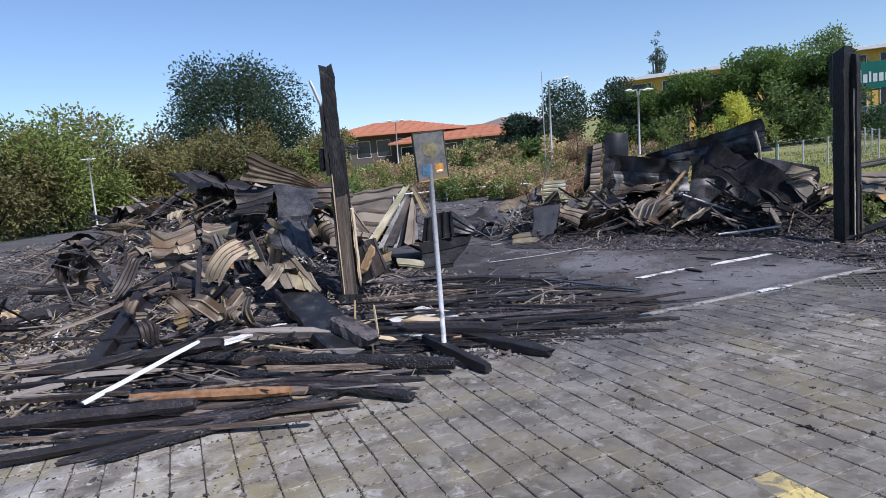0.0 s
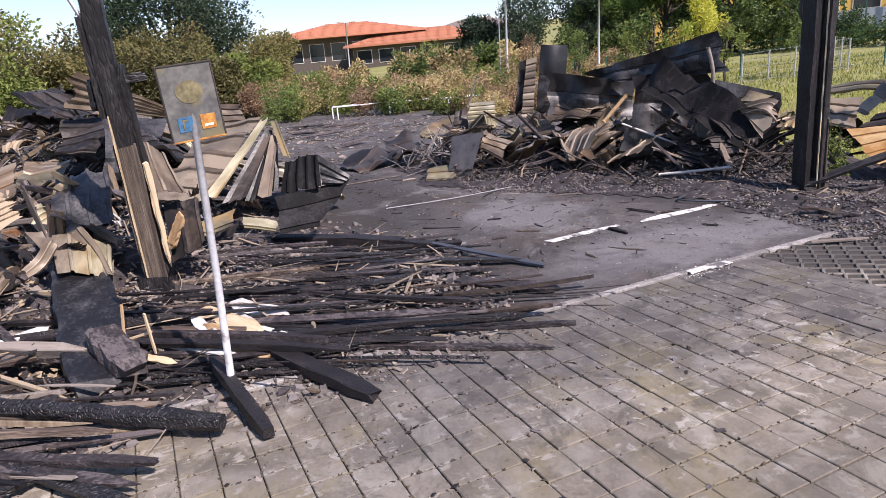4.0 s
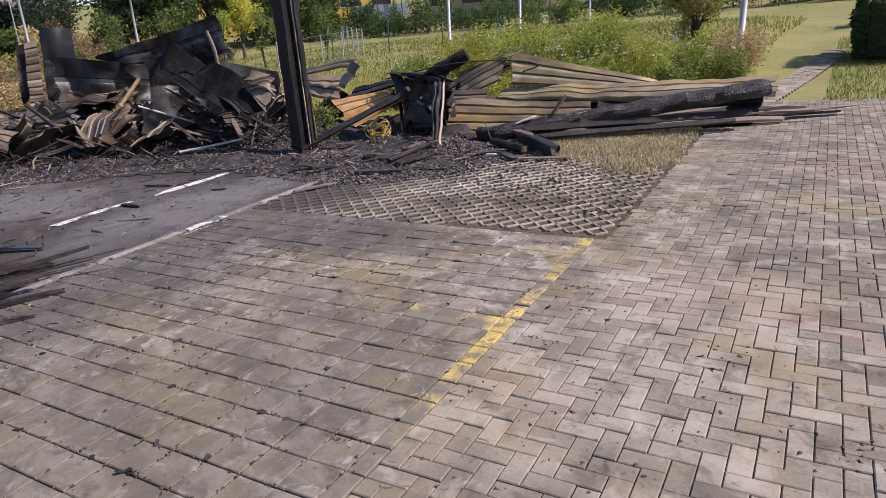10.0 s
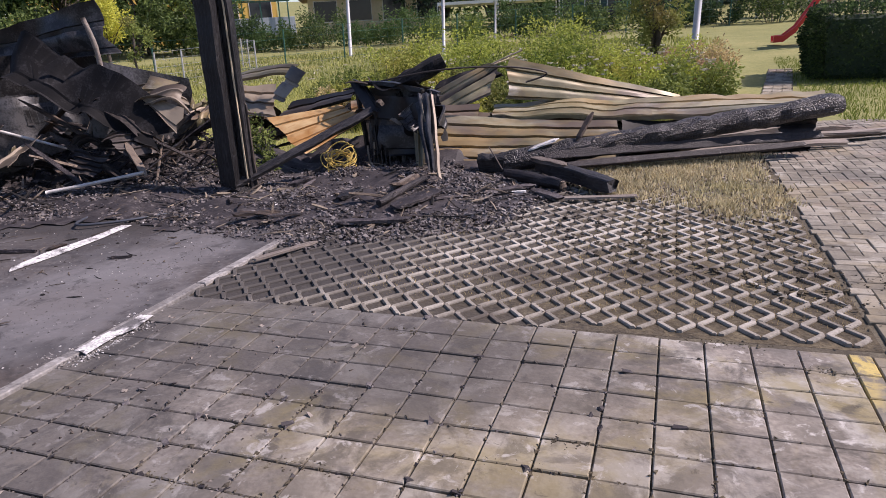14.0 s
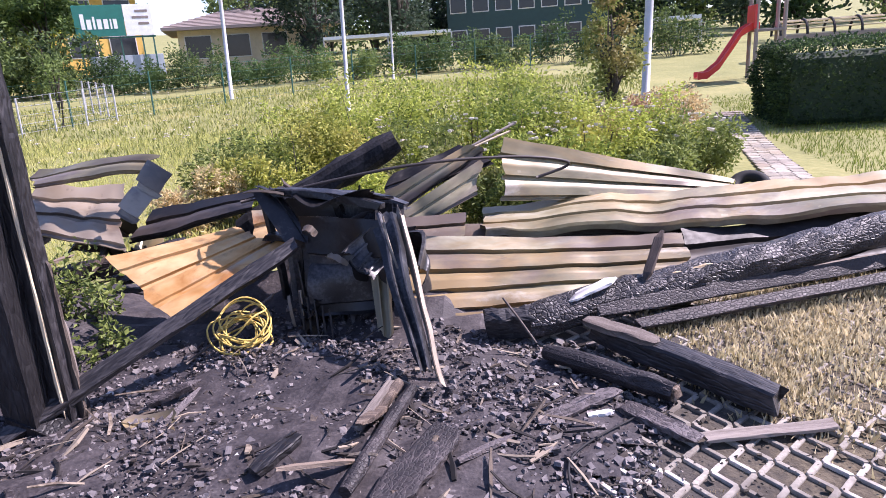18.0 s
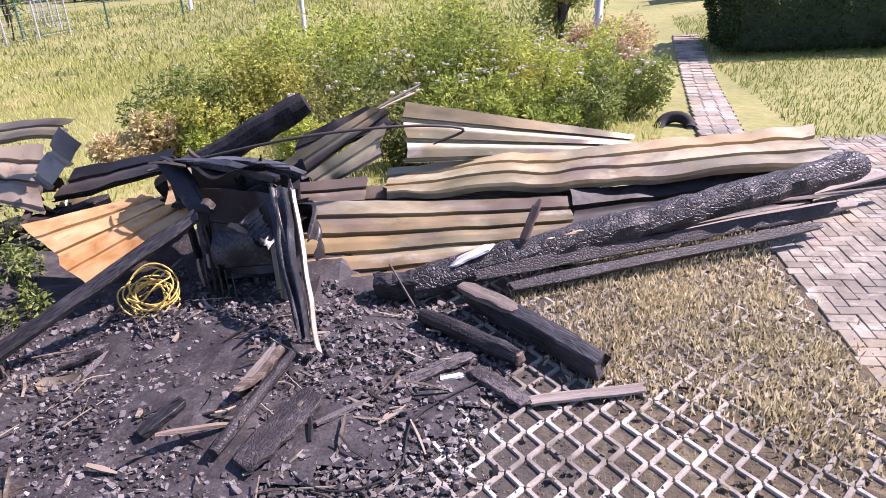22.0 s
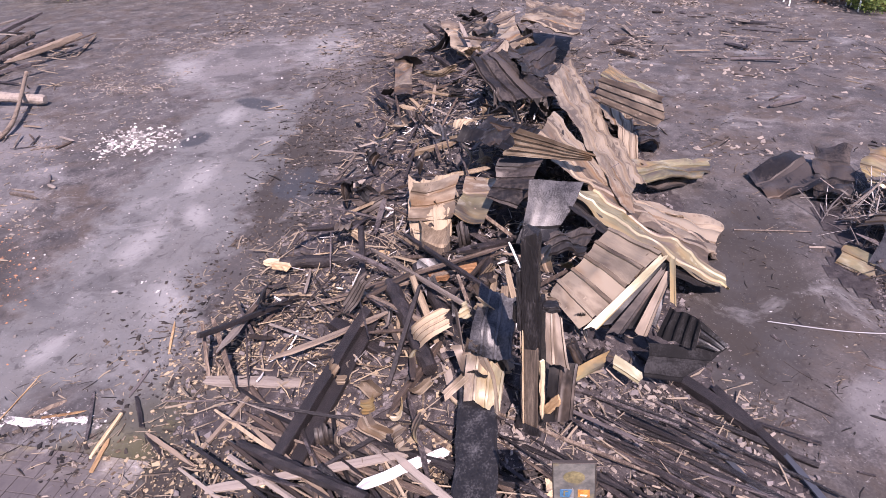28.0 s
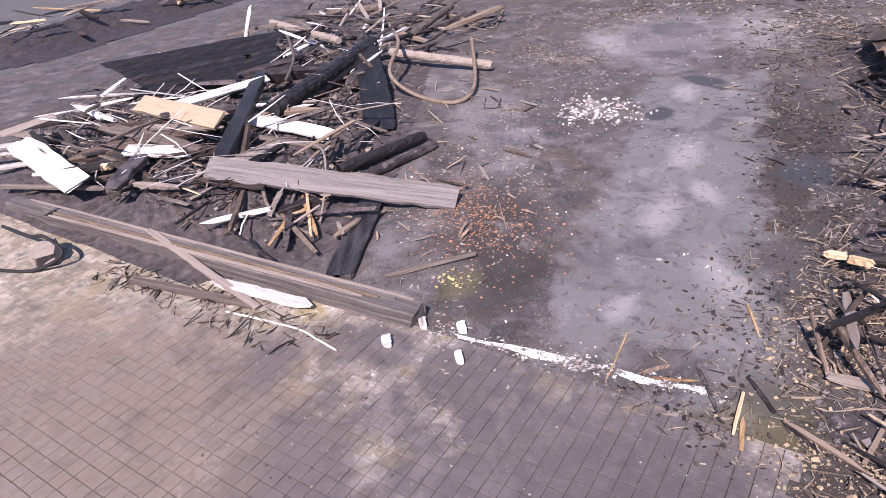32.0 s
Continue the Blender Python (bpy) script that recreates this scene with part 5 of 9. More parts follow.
# lit ridge, dark interior and dark facet: light and shade set by material
sheet("roof_sheet", (-4.06, 1.17, 1.56), (-3.36, 0.22, 0.75), (-3.33, 0.34, 0.71), (-4.02, 1.25, 1.55), SHEET, "lit crease of the folded roof sheet, its light in the pale colour", 1, 0.020, 0.02, 66)
sheet("roof_sheet", (-4.10, 1.20, 1.44), (-3.62, 0.45, 0.62), (-3.60, 1.15, 0.66), (-4.10, 1.30, 1.34), SOOTSHADE, "inner face of the folded roof sheet, its shade in the black colour", 2, 0.020, 0.04, 67)
sheet("roof_sheet", (-4.02, 1.20, 1.42), (-3.42, 0.50, 0.64), (-3.40, 0.72, 0.70), (-3.98, 1.24, 1.38), SHEETDARK, "shaded facet of the folded roof sheet, its shade in the dark colour", 1, 0.020, 0.03, 68)
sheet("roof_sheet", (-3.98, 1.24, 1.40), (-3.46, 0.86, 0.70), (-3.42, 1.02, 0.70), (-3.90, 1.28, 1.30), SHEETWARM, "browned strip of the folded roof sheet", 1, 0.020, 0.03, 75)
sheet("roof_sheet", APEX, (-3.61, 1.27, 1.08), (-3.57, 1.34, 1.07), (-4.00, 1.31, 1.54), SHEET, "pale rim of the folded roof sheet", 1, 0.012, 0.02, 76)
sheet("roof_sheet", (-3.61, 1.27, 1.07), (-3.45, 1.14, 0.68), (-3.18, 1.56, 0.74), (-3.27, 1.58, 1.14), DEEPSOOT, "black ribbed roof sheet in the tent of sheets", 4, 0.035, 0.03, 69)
sheet("roof_sheet", (-3.27, 1.56, 1.14), (-3.21, 1.94, 0.82), (-3.16, 1.80, 0.76), (-3.20, 1.56, 0.78), SOOTSHADE, "black pleated end of a roof sheet", 3, 0.030, 0.03, 77)
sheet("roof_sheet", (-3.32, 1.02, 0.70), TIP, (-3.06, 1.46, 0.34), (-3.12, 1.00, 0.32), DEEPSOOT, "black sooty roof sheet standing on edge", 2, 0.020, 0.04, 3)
sheet("roof_sheet", (-2.60, -0.02, 0.66), (-3.14, 0.58, 0.68), (-3.02, 0.56, 0.54), (-2.56, 0.06, 0.53), SHEET, "pale torn flap under the tent of sheets", 1, 0.020, 0.05, 70)
sheet("roof_sheet", (-3.20, 0.62, 0.60), (-2.95, 0.98, 0.52), (-2.85, 0.92, 0.44), (-3.05, 0.60, 0.50), SHEET, "small pale torn flap under the tent of sheets", 1, 0.020, 0.05, 78)
sheet("roof_sheet", (-3.00, -0.28, 1.54), (-2.30, -0.24, 1.13), (-2.30, 0.08, 1.00), (-2.80, -0.05, 1.36), SHEETWARM, "torn tan flap against the post", 2, 0.020, 0.06, 71)
sheet("roof_sheet", (-3.60, -1.06, 1.26), (-2.60, -1.09, 0.87), (-2.60, -0.58, 0.77), (-3.30, -0.57, 1.16), SOOTSHADE, "black flap beside the post", 3, 0.030, 0.10, 72)
sheet("roof_sheet", (-2.60, -0.14, 0.91), (-2.00, -0.18, 0.45), (-2.00, 0.12, 0.55), (-2.60, 0.18, 0.91), SHEETDARK, "dark curled flap at the post's foot", 2, 0.020, 0.08, 73)
sheet("roof_sheet", (-2.80, -1.14, 0.74), (-2.20, -1.10, 0.46), (-2.20, -0.68, 0.33), (-2.70, -0.66, 0.61), SHEET, "pale curled sheet at the post's foot", 3, 0.020, 0.10, 74)

# ---- middle heap ----
sheet("roof_sheet", (-7.37, 7.36, 2.25), (-7.05, 7.82, 2.18), (-7.14, 7.70, 0.70), (-7.46, 7.22, 0.75), SOOTSHADE, "black roof sheet standing upright in the heap", 2, 0.012, 0.10, 430, ragged=0.10)
sheet("roof_sheet", (-7.49, 7.10, 1.98), (-7.38, 7.29, 2.02), (-7.45, 7.17, 0.75), (-7.58, 6.95, 0.77), SHEETWARM, "narrow ribbed strip of browned roof sheet standing upright", 9, 0.025, 0.03, 431, nu=8)
sheet("roof_sheet", (-7.65, 7.01, 1.94), (-7.56, 7.17, 1.98), (-7.62, 7.07, 1.04), (-7.72, 6.89, 0.83), SHEETDARK, "torn dark edge beside the standing sheet", 2, 0.02, 0.08, 452, ragged=0.2)
sheet("roof_sheet", (-8.08, 6.02, 1.22), (-7.84, 6.52, 1.23), (-7.81, 6.57, 0.68), (-8.10, 5.99, 0.72), SHEET, "pale ribbed roof sheet leaning in the heap", 6, 0.028, 0.04, 441)
sheet("roof_sheet", (-8.36, 5.85, 1.04), (-8.25, 6.10, 1.15), (-8.25, 6.09, 0.61), (-8.42, 5.70, 0.59), SHEETDARK, "sooty crumpled sheet in the heap", 3, 0.02, 0.12, 447)
sheet("roof_sheet", (-6.42, 7.58, 1.63), (-3.76, 8.44, 2.18), (-3.60, 8.41, 1.52), (-6.11, 7.67, 1.43), SOOTSHADE, "long sooty roof sheet arching across the heap", 2, 0.02, 0.20, 432, nu=26, ragged=0.05)
sheet("roof_sheet", (-6.58, 6.89, 1.73), (-5.60, 8.36, 1.41), (-5.68, 8.27, 0.69), (-6.59, 6.88, 0.82), SOOTSHADE, "black sooty sheet deep in the heap", 2, 0.02, 0.20, 433, ragged=0.1)
sheet("roof_sheet", (-4.91, 7.53, 1.54), (-4.08, 8.52, 1.63), (-3.94, 8.65, 0.31), (-4.93, 7.50, 0.29), SOOTSHADE, "broad black roof sheet sagging in the heap", 2, 0.02, 0.20, 434, ragged=0.1)
sheet("roof_sheet", (-3.48, 7.81, 1.46), (-2.74, 8.54, 1.17), (-2.71, 8.56, 0.22), (-3.64, 7.61, 0.47), SOOTSHADE, "black sheet beside the post", 2, 0.02, 0.10, 435, ragged=0.1)
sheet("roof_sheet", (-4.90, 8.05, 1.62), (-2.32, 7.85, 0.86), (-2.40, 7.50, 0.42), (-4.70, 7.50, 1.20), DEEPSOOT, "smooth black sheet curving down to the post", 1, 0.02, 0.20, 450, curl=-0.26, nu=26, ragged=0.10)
# browner piece paints the sunlit end of the black sheet
sheet("roof_sheet", (-3.10, 7.80, 1.16), (-2.30, 7.84, 0.88), (-2.34, 7.66, 0.62), (-2.75, 7.74, 0.98), SHEETWARM, "tip of the curving sheet, lit by its browner colour", 1, 0.01, 0.03, 451)
sheet("roof_sheet", (-3.40, 8.15, 1.34), (-2.70, 8.35, 1.16), (-2.75, 8.20, 0.98), (-3.35, 8.00, 1.12), SHEET, "pale triangular scrap of roof sheet", 1, 0.02, 0.08, 453, ragged=0.25)
sheet("roof_sheet", (-3.23, 8.80, 1.17), (-3.07, 8.94, 1.12), (-3.10, 8.91, 0.73), (-3.18, 8.84, 0.74), SHEET, "pale torn sheet behind the post", 2, 0.02, 0.06, 454, ragged=0.15)
sheet("roof_sheet", (-7.09, 7.17, 1.29), (-5.56, 8.03, 1.10), (-5.32, 7.25, 0.81), (-6.54, 6.80, 0.89), SHEETWARM, "flattened browned roof sheet in the heap", 4, 0.02, 0.10, 439, ragged=0.15)
sheet("roof_sheet", (-7.23, 6.65, 0.71), (-6.71, 7.14, 0.87), (-6.15, 6.89, 0.64), (-6.84, 6.48, 0.54), SHEET, "pale bent sheet in the heap", 3, 0.02, 0.08, 455, ragged=0.15)
sheet("roof_sheet", (-5.19, 6.46, 0.33), (-4.93, 6.83, 0.65), (-4.87, 6.92, 0.51), (-5.11, 6.59, 0.22), SHEET, "tan torn curl of sheet", 1, 0.01, 0.06, 437, curl=0.06)
sheet("roof_sheet", (-5.10, 6.45, 0.02), (-4.68, 7.04, 0.58), (-4.66, 7.06, 0.26), (-5.05, 6.53, 0.02), SHEETWARM, "browned ribbed sheet piece", 5, 0.025, 0.03, 438)
sheet("roof_sheet", (-4.52, 7.00, 0.81), (-3.96, 7.64, 0.44), (-4.37, 7.19, 0.25), (-4.57, 6.92, 0.24), SOOTSHADE, "black triangular sheet in the heap", 1, 0.02, 0.05, 436)
sheet("roof_sheet", (-7.35, 4.75, 0.28), (-6.45, 5.35, 0.88), (-6.65, 5.95, 0.80), (-7.70, 5.35, 0.55), SHEETWARM, "arched pale roof sheet", 4, 0.03, 0.05, 443, curl=0.10, ragged=0.08)
# the shade under the arched sheet, modelled as a black surface
sheet("roof_sheet", (-6.80, 4.95, 0.74), (-6.20, 5.30, 0.82), (-6.00, 4.85, 0.02), (-6.36, 4.58, 0.02), SOOTSHADE, "shaded hollow of a bent roof sheet, put in as a black sheet", 1, 0.02, 0.05, 442)
sheet("roof_sheet", (-7.05, 4.55, 0.24), (-6.40, 4.88, 0.26), (-6.12, 4.72, 0.02), (-6.68, 4.27, 0.02), SHEET, "torn tan piece of roof sheet", 2, 0.02, 0.05, 445, ragged=0.15)
sheet("roof_sheet", (-6.55, 5.55, 0.80), (-5.85, 5.75, 0.62), (-5.80, 5.45, 0.30), (-6.35, 5.25, 0.55), SHEETWARM, "browned bent roof sheet", 3, 0.02, 0.08, 444, ragged=0.15)
sheet("roof_sheet", (-9.71, 3.45, 0.06), (-11.07, 4.80, 0.30), (-9.19, 4.96, 0.34), (-8.88, 3.86, 0.05), SHEETDARK, "long dark sheet half buried at the end of the heap", 2, 0.02, 0.10, 446, ragged=0.15)
sheet("roof_sheet", (-10.11, 5.68, 0.80), (-9.51, 6.41, 0.90), (-8.23, 5.90, 0.50), (-8.89, 5.31, 0.40), SHEET, "crumpled grey roof sheet", 4, 0.03, 0.16, 456, ragged=0.2)
sheet("roof_sheet", (-10.86, 4.91, 0.50), (-10.27, 5.70, 0.60), (-8.44, 5.11, 0.30), (-8.83, 4.58, 0.20), SHEETDARK, "crumpled sooty roof sheet", 3, 0.03, 0.16, 457, ragged=0.2)
sheet("roof_sheet", (-7.61, 6.19, 0.55), (-7.66, 7.40, 0.70), (-7.10, 7.11, 0.50), (-7.16, 6.10, 0.40), SHEET, "bent pale roof sheet across the heap", 2, 0.02, 0.08, 458, ragged=0.15)
sheet("roof_sheet", (-7.04, 6.04, 0.35), (-6.72, 6.91, 0.40), (-6.37, 6.73, 0.30), (-6.59, 6.04, 0.20), SHEETWARM, "browned bent roof sheet across the heap", 2, 0.02, 0.10, 459, ragged=0.15)
sheet("roof_sheet", (-8.09, 8.34, 1.30), (-7.30, 9.49, 1.30), (-6.18, 8.83, 1.00), (-7.16, 7.70, 0.90), SHEETDARK, "sooty sheet folded over the crest", 3, 0.02, 0.14, 460, ragged=0.15)
# pale material carries the light on this strip
sheet("roof_sheet", (-6.21, 8.73, 1.10), (-4.18, 9.45, 0.90), (-4.15, 9.38, 0.80), (-5.96, 8.57, 1.00), SHEET, "long narrow strip of sheet, pale to look lit", 1, 0.015, 0.06, 461, ragged=0.1)


# ---- right-hand wreck: sheets, frame and beam ----
sheet("roof_sheet", (-1.85, 8.57, 0.66), (-0.90, 9.03, 0.78), (-0.54, 8.98, 0.65), (-1.17, 8.28, 0.26), SHEETRUST, "rust-orange corrugated sheet leaning on the wreck", 4, 0.022, 0.025, 30)
sheet("roof_sheet", (-1.14, 9.55, 0.78), (-0.75, 9.55, 0.80), (-0.60, 9.2, 0.57), (-0.98, 9.2, 0.56), SHEETRUST, "rust-orange corrugated sheet leaning on the wreck", 2, 0.022, 0.04, 29)
sheet("roof_sheet", (-2.15, 9.75, 0.76), (-1.05, 9.75, 0.93), (-1.03, 9.45, 0.82), (-2.20, 9.45, 0.55), SHEETDARK, "black folded roof sheet behind the rusty one", 2, 0.03, 0.05, 28)
sheet("roof_sheet", (-3.2, 9.7, 1.02), (-2.2, 9.65, 1.06), (-1.9, 8.95, 0.66), (-2.95, 9.2, 0.74), SHEETWARM, "browned roof sheet on the low heap", 3, 0.03, 0.07, 19)
sheet("roof_sheet", (-3.1, 9.65, 1.16), (-1.76, 9.5, 1.26), (-1.74, 9.33, 1.16), (-3.0, 9.4, 1.04), SHEET, "pale strip of roof sheet on the low heap", 2, 0.02, 0.05, 119)
sheet("roof_sheet", (-1.72, 9.25, 1.26), (-1.40, 9.0, 1.17), (-1.75, 8.95, 0.82), (-2.05, 9.2, 0.85), SHEETWARM, "browned bent flap of roof sheet", 2, 0.03, 0.05, 18)
sheet("wall_sheet", (0.08, 9.20, 0.61), (2.32, 9.73, 0.43), (2.36, 9.32, 0.02), (0.24, 8.64, 0.02), SHEET, "pale ochre corrugated wall sheet lying on its side", 5, 0.065, 0.03, 31, nu=26, ragged=0.02)
sheet("wall_sheet", (-0.05, 9.50, 0.60), (2.70, 10.32, 0.44), (2.54, 10.0, 0.05), (-0.05, 9.30, 0.22), SHEETWARM, "browned corrugated wall sheet between the others", 3, 0.065, 0.04, 131, nu=22, ragged=0.02)
sheet("wall_sheet", (2.3, 9.95, 0.40), (4.6, 10.75, 0.42), (4.5, 10.3, 0.02), (2.3, 9.45, 0.02), SHEETDARK, "sooty wall sheet behind the beam", 3, 0.065, 0.05, 132, nu=22, ragged=0.02)
sheet("wall_sheet", (0.06, 9.40, 0.70), (0.66, 9.57, 0.70), (0.66, 9.40, 0.52), (0.10, 9.30, 0.54), SHEET, "short pale piece of wall sheet", 2, 0.065, 0.03, 133, ragged=0.02)
sheet("wall_sheet", (0.92, 9.97, 1.22), (3.0, 11.0, 0.60), (2.9, 10.75, 0.50), (0.90, 9.82, 0.72), SHEET, "pale corrugated wall sheet lying on its side", 3, 0.065, 0.035, 32, nu=24, ragged=0.02)
sheet("wall_sheet", (0.70, 9.92, 0.66), (4.75, 11.3, 0.60), (4.75, 10.55, 0.40), (0.75, 9.55, 0.53), SHEET, "long grey corrugated wall sheet on the wreck", 3, 0.065, 0.04, 33, nu=30, ragged=0.02)
sheet("roof_sheet", (-0.22, 9.62, 0.74), (0.67, 10.10, 1.17), (0.80, 10.10, 1.10), (0.01, 9.68, 0.62), SHEET, "long folded tan sheet on the crest", 2, 0.03, 0.05, 34, curl=0.04)
sheet("roof_sheet", (0.04, 9.56, 0.66), (0.78, 10.0, 1.06), (0.74, 9.88, 0.78), (0.32, 9.66, 0.60), SHEET, "folded tan sheet on the crest", 2, 0.03, 0.05, 134)
sheet("roof_sheet", (-0.04, 9.96, 0.94), (0.60, 10.26, 1.16), (0.90, 10.05, 1.0), (-0.09, 9.84, 0.72), SHEETDARK, "sooty folded sheet behind the crest", 2, 0.03, 0.06, 135)
# black panel added where the open rack is only dark with shadow
sheet("roof_sheet", (-0.66, 9.02, 0.96), (0.26, 8.94, 0.92), (0.24, 8.90, 0.0), (-0.66, 8.98, 0.0), SOOTSHADE, "black sheet put in for the shade at the back of the rack", 2, 0.02, 0.06, 136)
sheet("roof_sheet", (-0.95, 9.6, 0.82), (0.10, 9.75, 0.80), (0.16, 9.5, 0.1), (-0.95, 9.4, 0.1), SOOTSHADE, "black sooty sheet deep in the wreck", 2, 0.02, 0.10, 137)
wire("bent_rod", [(0.56, 10.12, 1.08), (0.78, 10.24, 1.18), (1.02, 10.38, 1.28)], 0.012, GREYWOOD, "grey sliver sticking up from the crest", "rod")
wire("bent_rod", [(0.50, 10.08, 1.04), (0.74, 10.2, 1.14), (0.98, 10.32, 1.22)], 0.010, RAWWOOD, "tan sliver sticking up from the crest", "rod")
sheet("hanging_sheet", (0.12, 8.82, 0.84), (0.56, 7.88, 0.20), (0.70, 7.80, 0.08), (0.30, 8.82, 0.93), SOOTSHADE, "dark bent sheet hanging from the wreck", 2, 0.05, 0.05, 35, curl=0.03)
sheet("hanging_sheet", (0.29, 8.83, 0.92), (0.70, 7.82, 0.11), (0.76, 7.76, 0.04), (0.35, 8.80, 0.95), SHEETWARM, "pale torn edge of the hanging sheet", 1, 0.03, 0.04, 36)
sheet("hanging_sheet", (0.02, 8.86, 0.84), (0.14, 8.6, 0.10), (0.26, 8.55, 0.06), (0.18, 8.84, 0.82), SHEET, "grey folded strip hanging from the wreck", 2, 0.04, 0.05, 37)
charred_log("charred_beam", (1.13, 8.74, 0.125), (4.68, 10.10, 0.56), 0.132, LOGCHAR, "long charred roof beam with alligator cracking", "beam", 36, 14, 0.9, 0.12)
board("pale_chip", (1.40, 8.79, 0.25), (1.72, 8.93, 0.36), 0.09, 0.02, PALEWOOD, "white splinter lying on the charred beam", "splinter", seed=43, split=0.6)
board("pale_chip", (2.08, 9.08, 0.335), (2.42, 9.21, 0.378), 0.09, 0.02, RAWWOOD, "raw tan split in the charred beam", "splinter", seed=44, split=0.9)
board("steel_shoe", (0.86, 8.70, 0.12), (1.17, 8.74, 0.13), 0.13, 0.17, POSTCHAR, "dark steel shoe at the end of the charred beam", "beam shoe", seed=47, roll=18, wear=0.12, split=0.1)
wire("bent_rod", [(0.98, 8.72, 0.30), (1.10, 8.56, 0.20), (1.20, 8.44, 0.10)], 0.008, GREYWOOD, "thin pale rod leaning on the beam shoe", "rod")
board("charred_prong", (1.92, 8.96, 0.33), (2.06, 9.20, 0.60), 0.06, 0.03, SCORCHED, "scorched prong standing on the charred beam", "prong", seed=52, split=0.6)
charred_log("charred_log", (-1.30, 9.75, 0.55), (0.02, 10.12, 1.20), 0.12, DEEPSOOT, "soot-black log end jutting out of the wreck", "log", 37)
board("charred_plank", (1.85, 8.78, 0.09), (4.3, 9.75, 0.16), 0.08, 0.04, CHAR, "long charred plank under the beam", roll=40, seed=38)
# char black here also stands in for the shadow beneath the beam
board("charred_plank", (1.6, 8.75, 0.20), (4.5, 9.95, 0.24), 0.10, 0.035, CHAR, "long charred plank under the beam", roll=55, seed=48)
board("charred_plank", (1.59, 8.60, 0.13), (2.42, 7.79, 0.09), 0.15, 0.13, POSTCHAR, "squared charred beam end on the grass pavers", seed=39, wear=0.05, split=0.1)
charred_log("charred_log", (1.26, 8.38, 0.08), (1.93, 7.90, 0.07), 0.06, CHAR, "charred log end on the grass pavers", "log", 40)
board("raw_end", (1.925, 7.90, 0.07), (1.945, 7.885, 0.07), 0.07, 0.07, SCORCHED, "brown splintered end of the charred log", "wood chunk", seed=182, split=0.8)
board("charred_plank", (1.52, 8.58, 0.20), (1.89, 8.28, 0.19), 0.12, 0.04, GREYWOOD, "short ashen plank on the charred beams", seed=183)
board("charred_plank", (1.66, 7.83, 0.03), (1.97, 7.52, 0.03), 0.11, 0.03, CHAR, "charred board on the grass pavers", seed=184)
board("ashen_plank", (1.22, 7.62, 0.04), (1.64, 7.94, 0.06), 0.10, 0.02, CHAR, "charred strip on the charcoal", seed=185)
board("white_chip", (1.47, 7.71, 0.03), (1.60, 7.76, 0.03), 0.035, 0.02, PALEWOOD, "white chip on the charcoal", "splinter", seed=186)
board("charred_plank", (-1.62, 7.32, 0.04), (-0.36, 8.60, 0.74), 0.10, 0.045, POSTCHAR, "long charred plank propped on the wreck", roll=35, seed=41, seg=12)
sheet("sheet_scrap", (-1.07, 7.54, 0.12), (-0.72, 7.60, 0.14), (-0.64, 7.40, 0.04), (-0.95, 7.37, 0.03), SHEET, "bent blue-grey scrap of sheet on the charcoal", 2, 0.01, 0.06, 53, curl=0.05, ragged=0.2)
board("scorched_lath", (2.0, 7.53, 0.03), (2.64, 7.68, 0.03), 0.075, 0.02, GREYWOOD, "thin ashen lath on the grass pavers", "lath", seed=45)
board("charred_plank", (0.59, 6.92, 0.07), (0.78, 7.46, 0.09), 0.19, 0.03, CHAR, "broad charred board on the charcoal", seed=46, wear=0.04)
charred_log("charred_log", (0.40, 6.95, 0.08), (0.54, 7.78, 0.14), 0.036, CHAR, "charred log on the charcoal", "log", 187)
board("ashen_plank", (0.34, 7.40, 0.12), (0.42, 7.80, 0.16), 0.05, 0.03, GREYWOOD, "pale ashen stick on the charcoal", "stick", seed=188)
board("charred_plank", (-0.06, 7.06, 0.09), (0.05, 7.30, 0.12), 0.09, 0.04, POSTCHAR, "black block on the charcoal", seed=189)
board("ashen_plank", (0.25, 6.4, 0.05), (0.82, 6.62, 0.04), 0.09, 0.03, CHAR, "charred lath on the charcoal", seed=49)
charred_log("charred_log", (0.36, 7.5, 0.08), (0.46, 7.82, 0.15), 0.035, SCORCHED, "short scorched log on the charcoal", "log", 50)
board("pale_lath", (0.07, 5.45, 0.025), (0.31, 5.93, 0.025), 0.05, 0.02, GREYWOOD, "pale lath on the grass pavers", "lath", seed=51)

# ---- rubble mounds ----
RIDGES = [(-3.2, -0.5, -8, -0.9, 1.2, 0.55), (-8, -0.9, -18, -3.2, 1.5, 1.15), (-3.0, -2.4, -6.5, -3.0, 0.9, 0.30), (-8.2, 6.2, -5.2, 7.8, 0.85, 0.50), (-5.2, 7.8, -2.5, 8.5, 0.75, 0.50), (-6.4, 5.2, -2.6, 7.2, 0.6, 0.12),
          (-1.1, 9.25, 0.4, 9.15, 0.40, 0.36), (-0.5, 8.25, 0.5, 8.15, 0.4, 0.14), (-3, -15, -13, -20.5, 1.4, 0.5), (-2.6, -16.5, -6, -21, 1.4, 0.6), (-10, -20, -17, -24, 1.6, 0.4), (-1.9, -20, -8, -26, 1.2, 0.40), (-1.3, -3.4, -1.3, 1.6, 0.75, 0.07), (-10, -38, -24, -40, 2.0, 0.8),
          (-1.3, 6.9, 0.9, 7.7, 0.5, 0.07), (0.0, 8.35, 0.35, 7.9, 0.22, 0.14)]


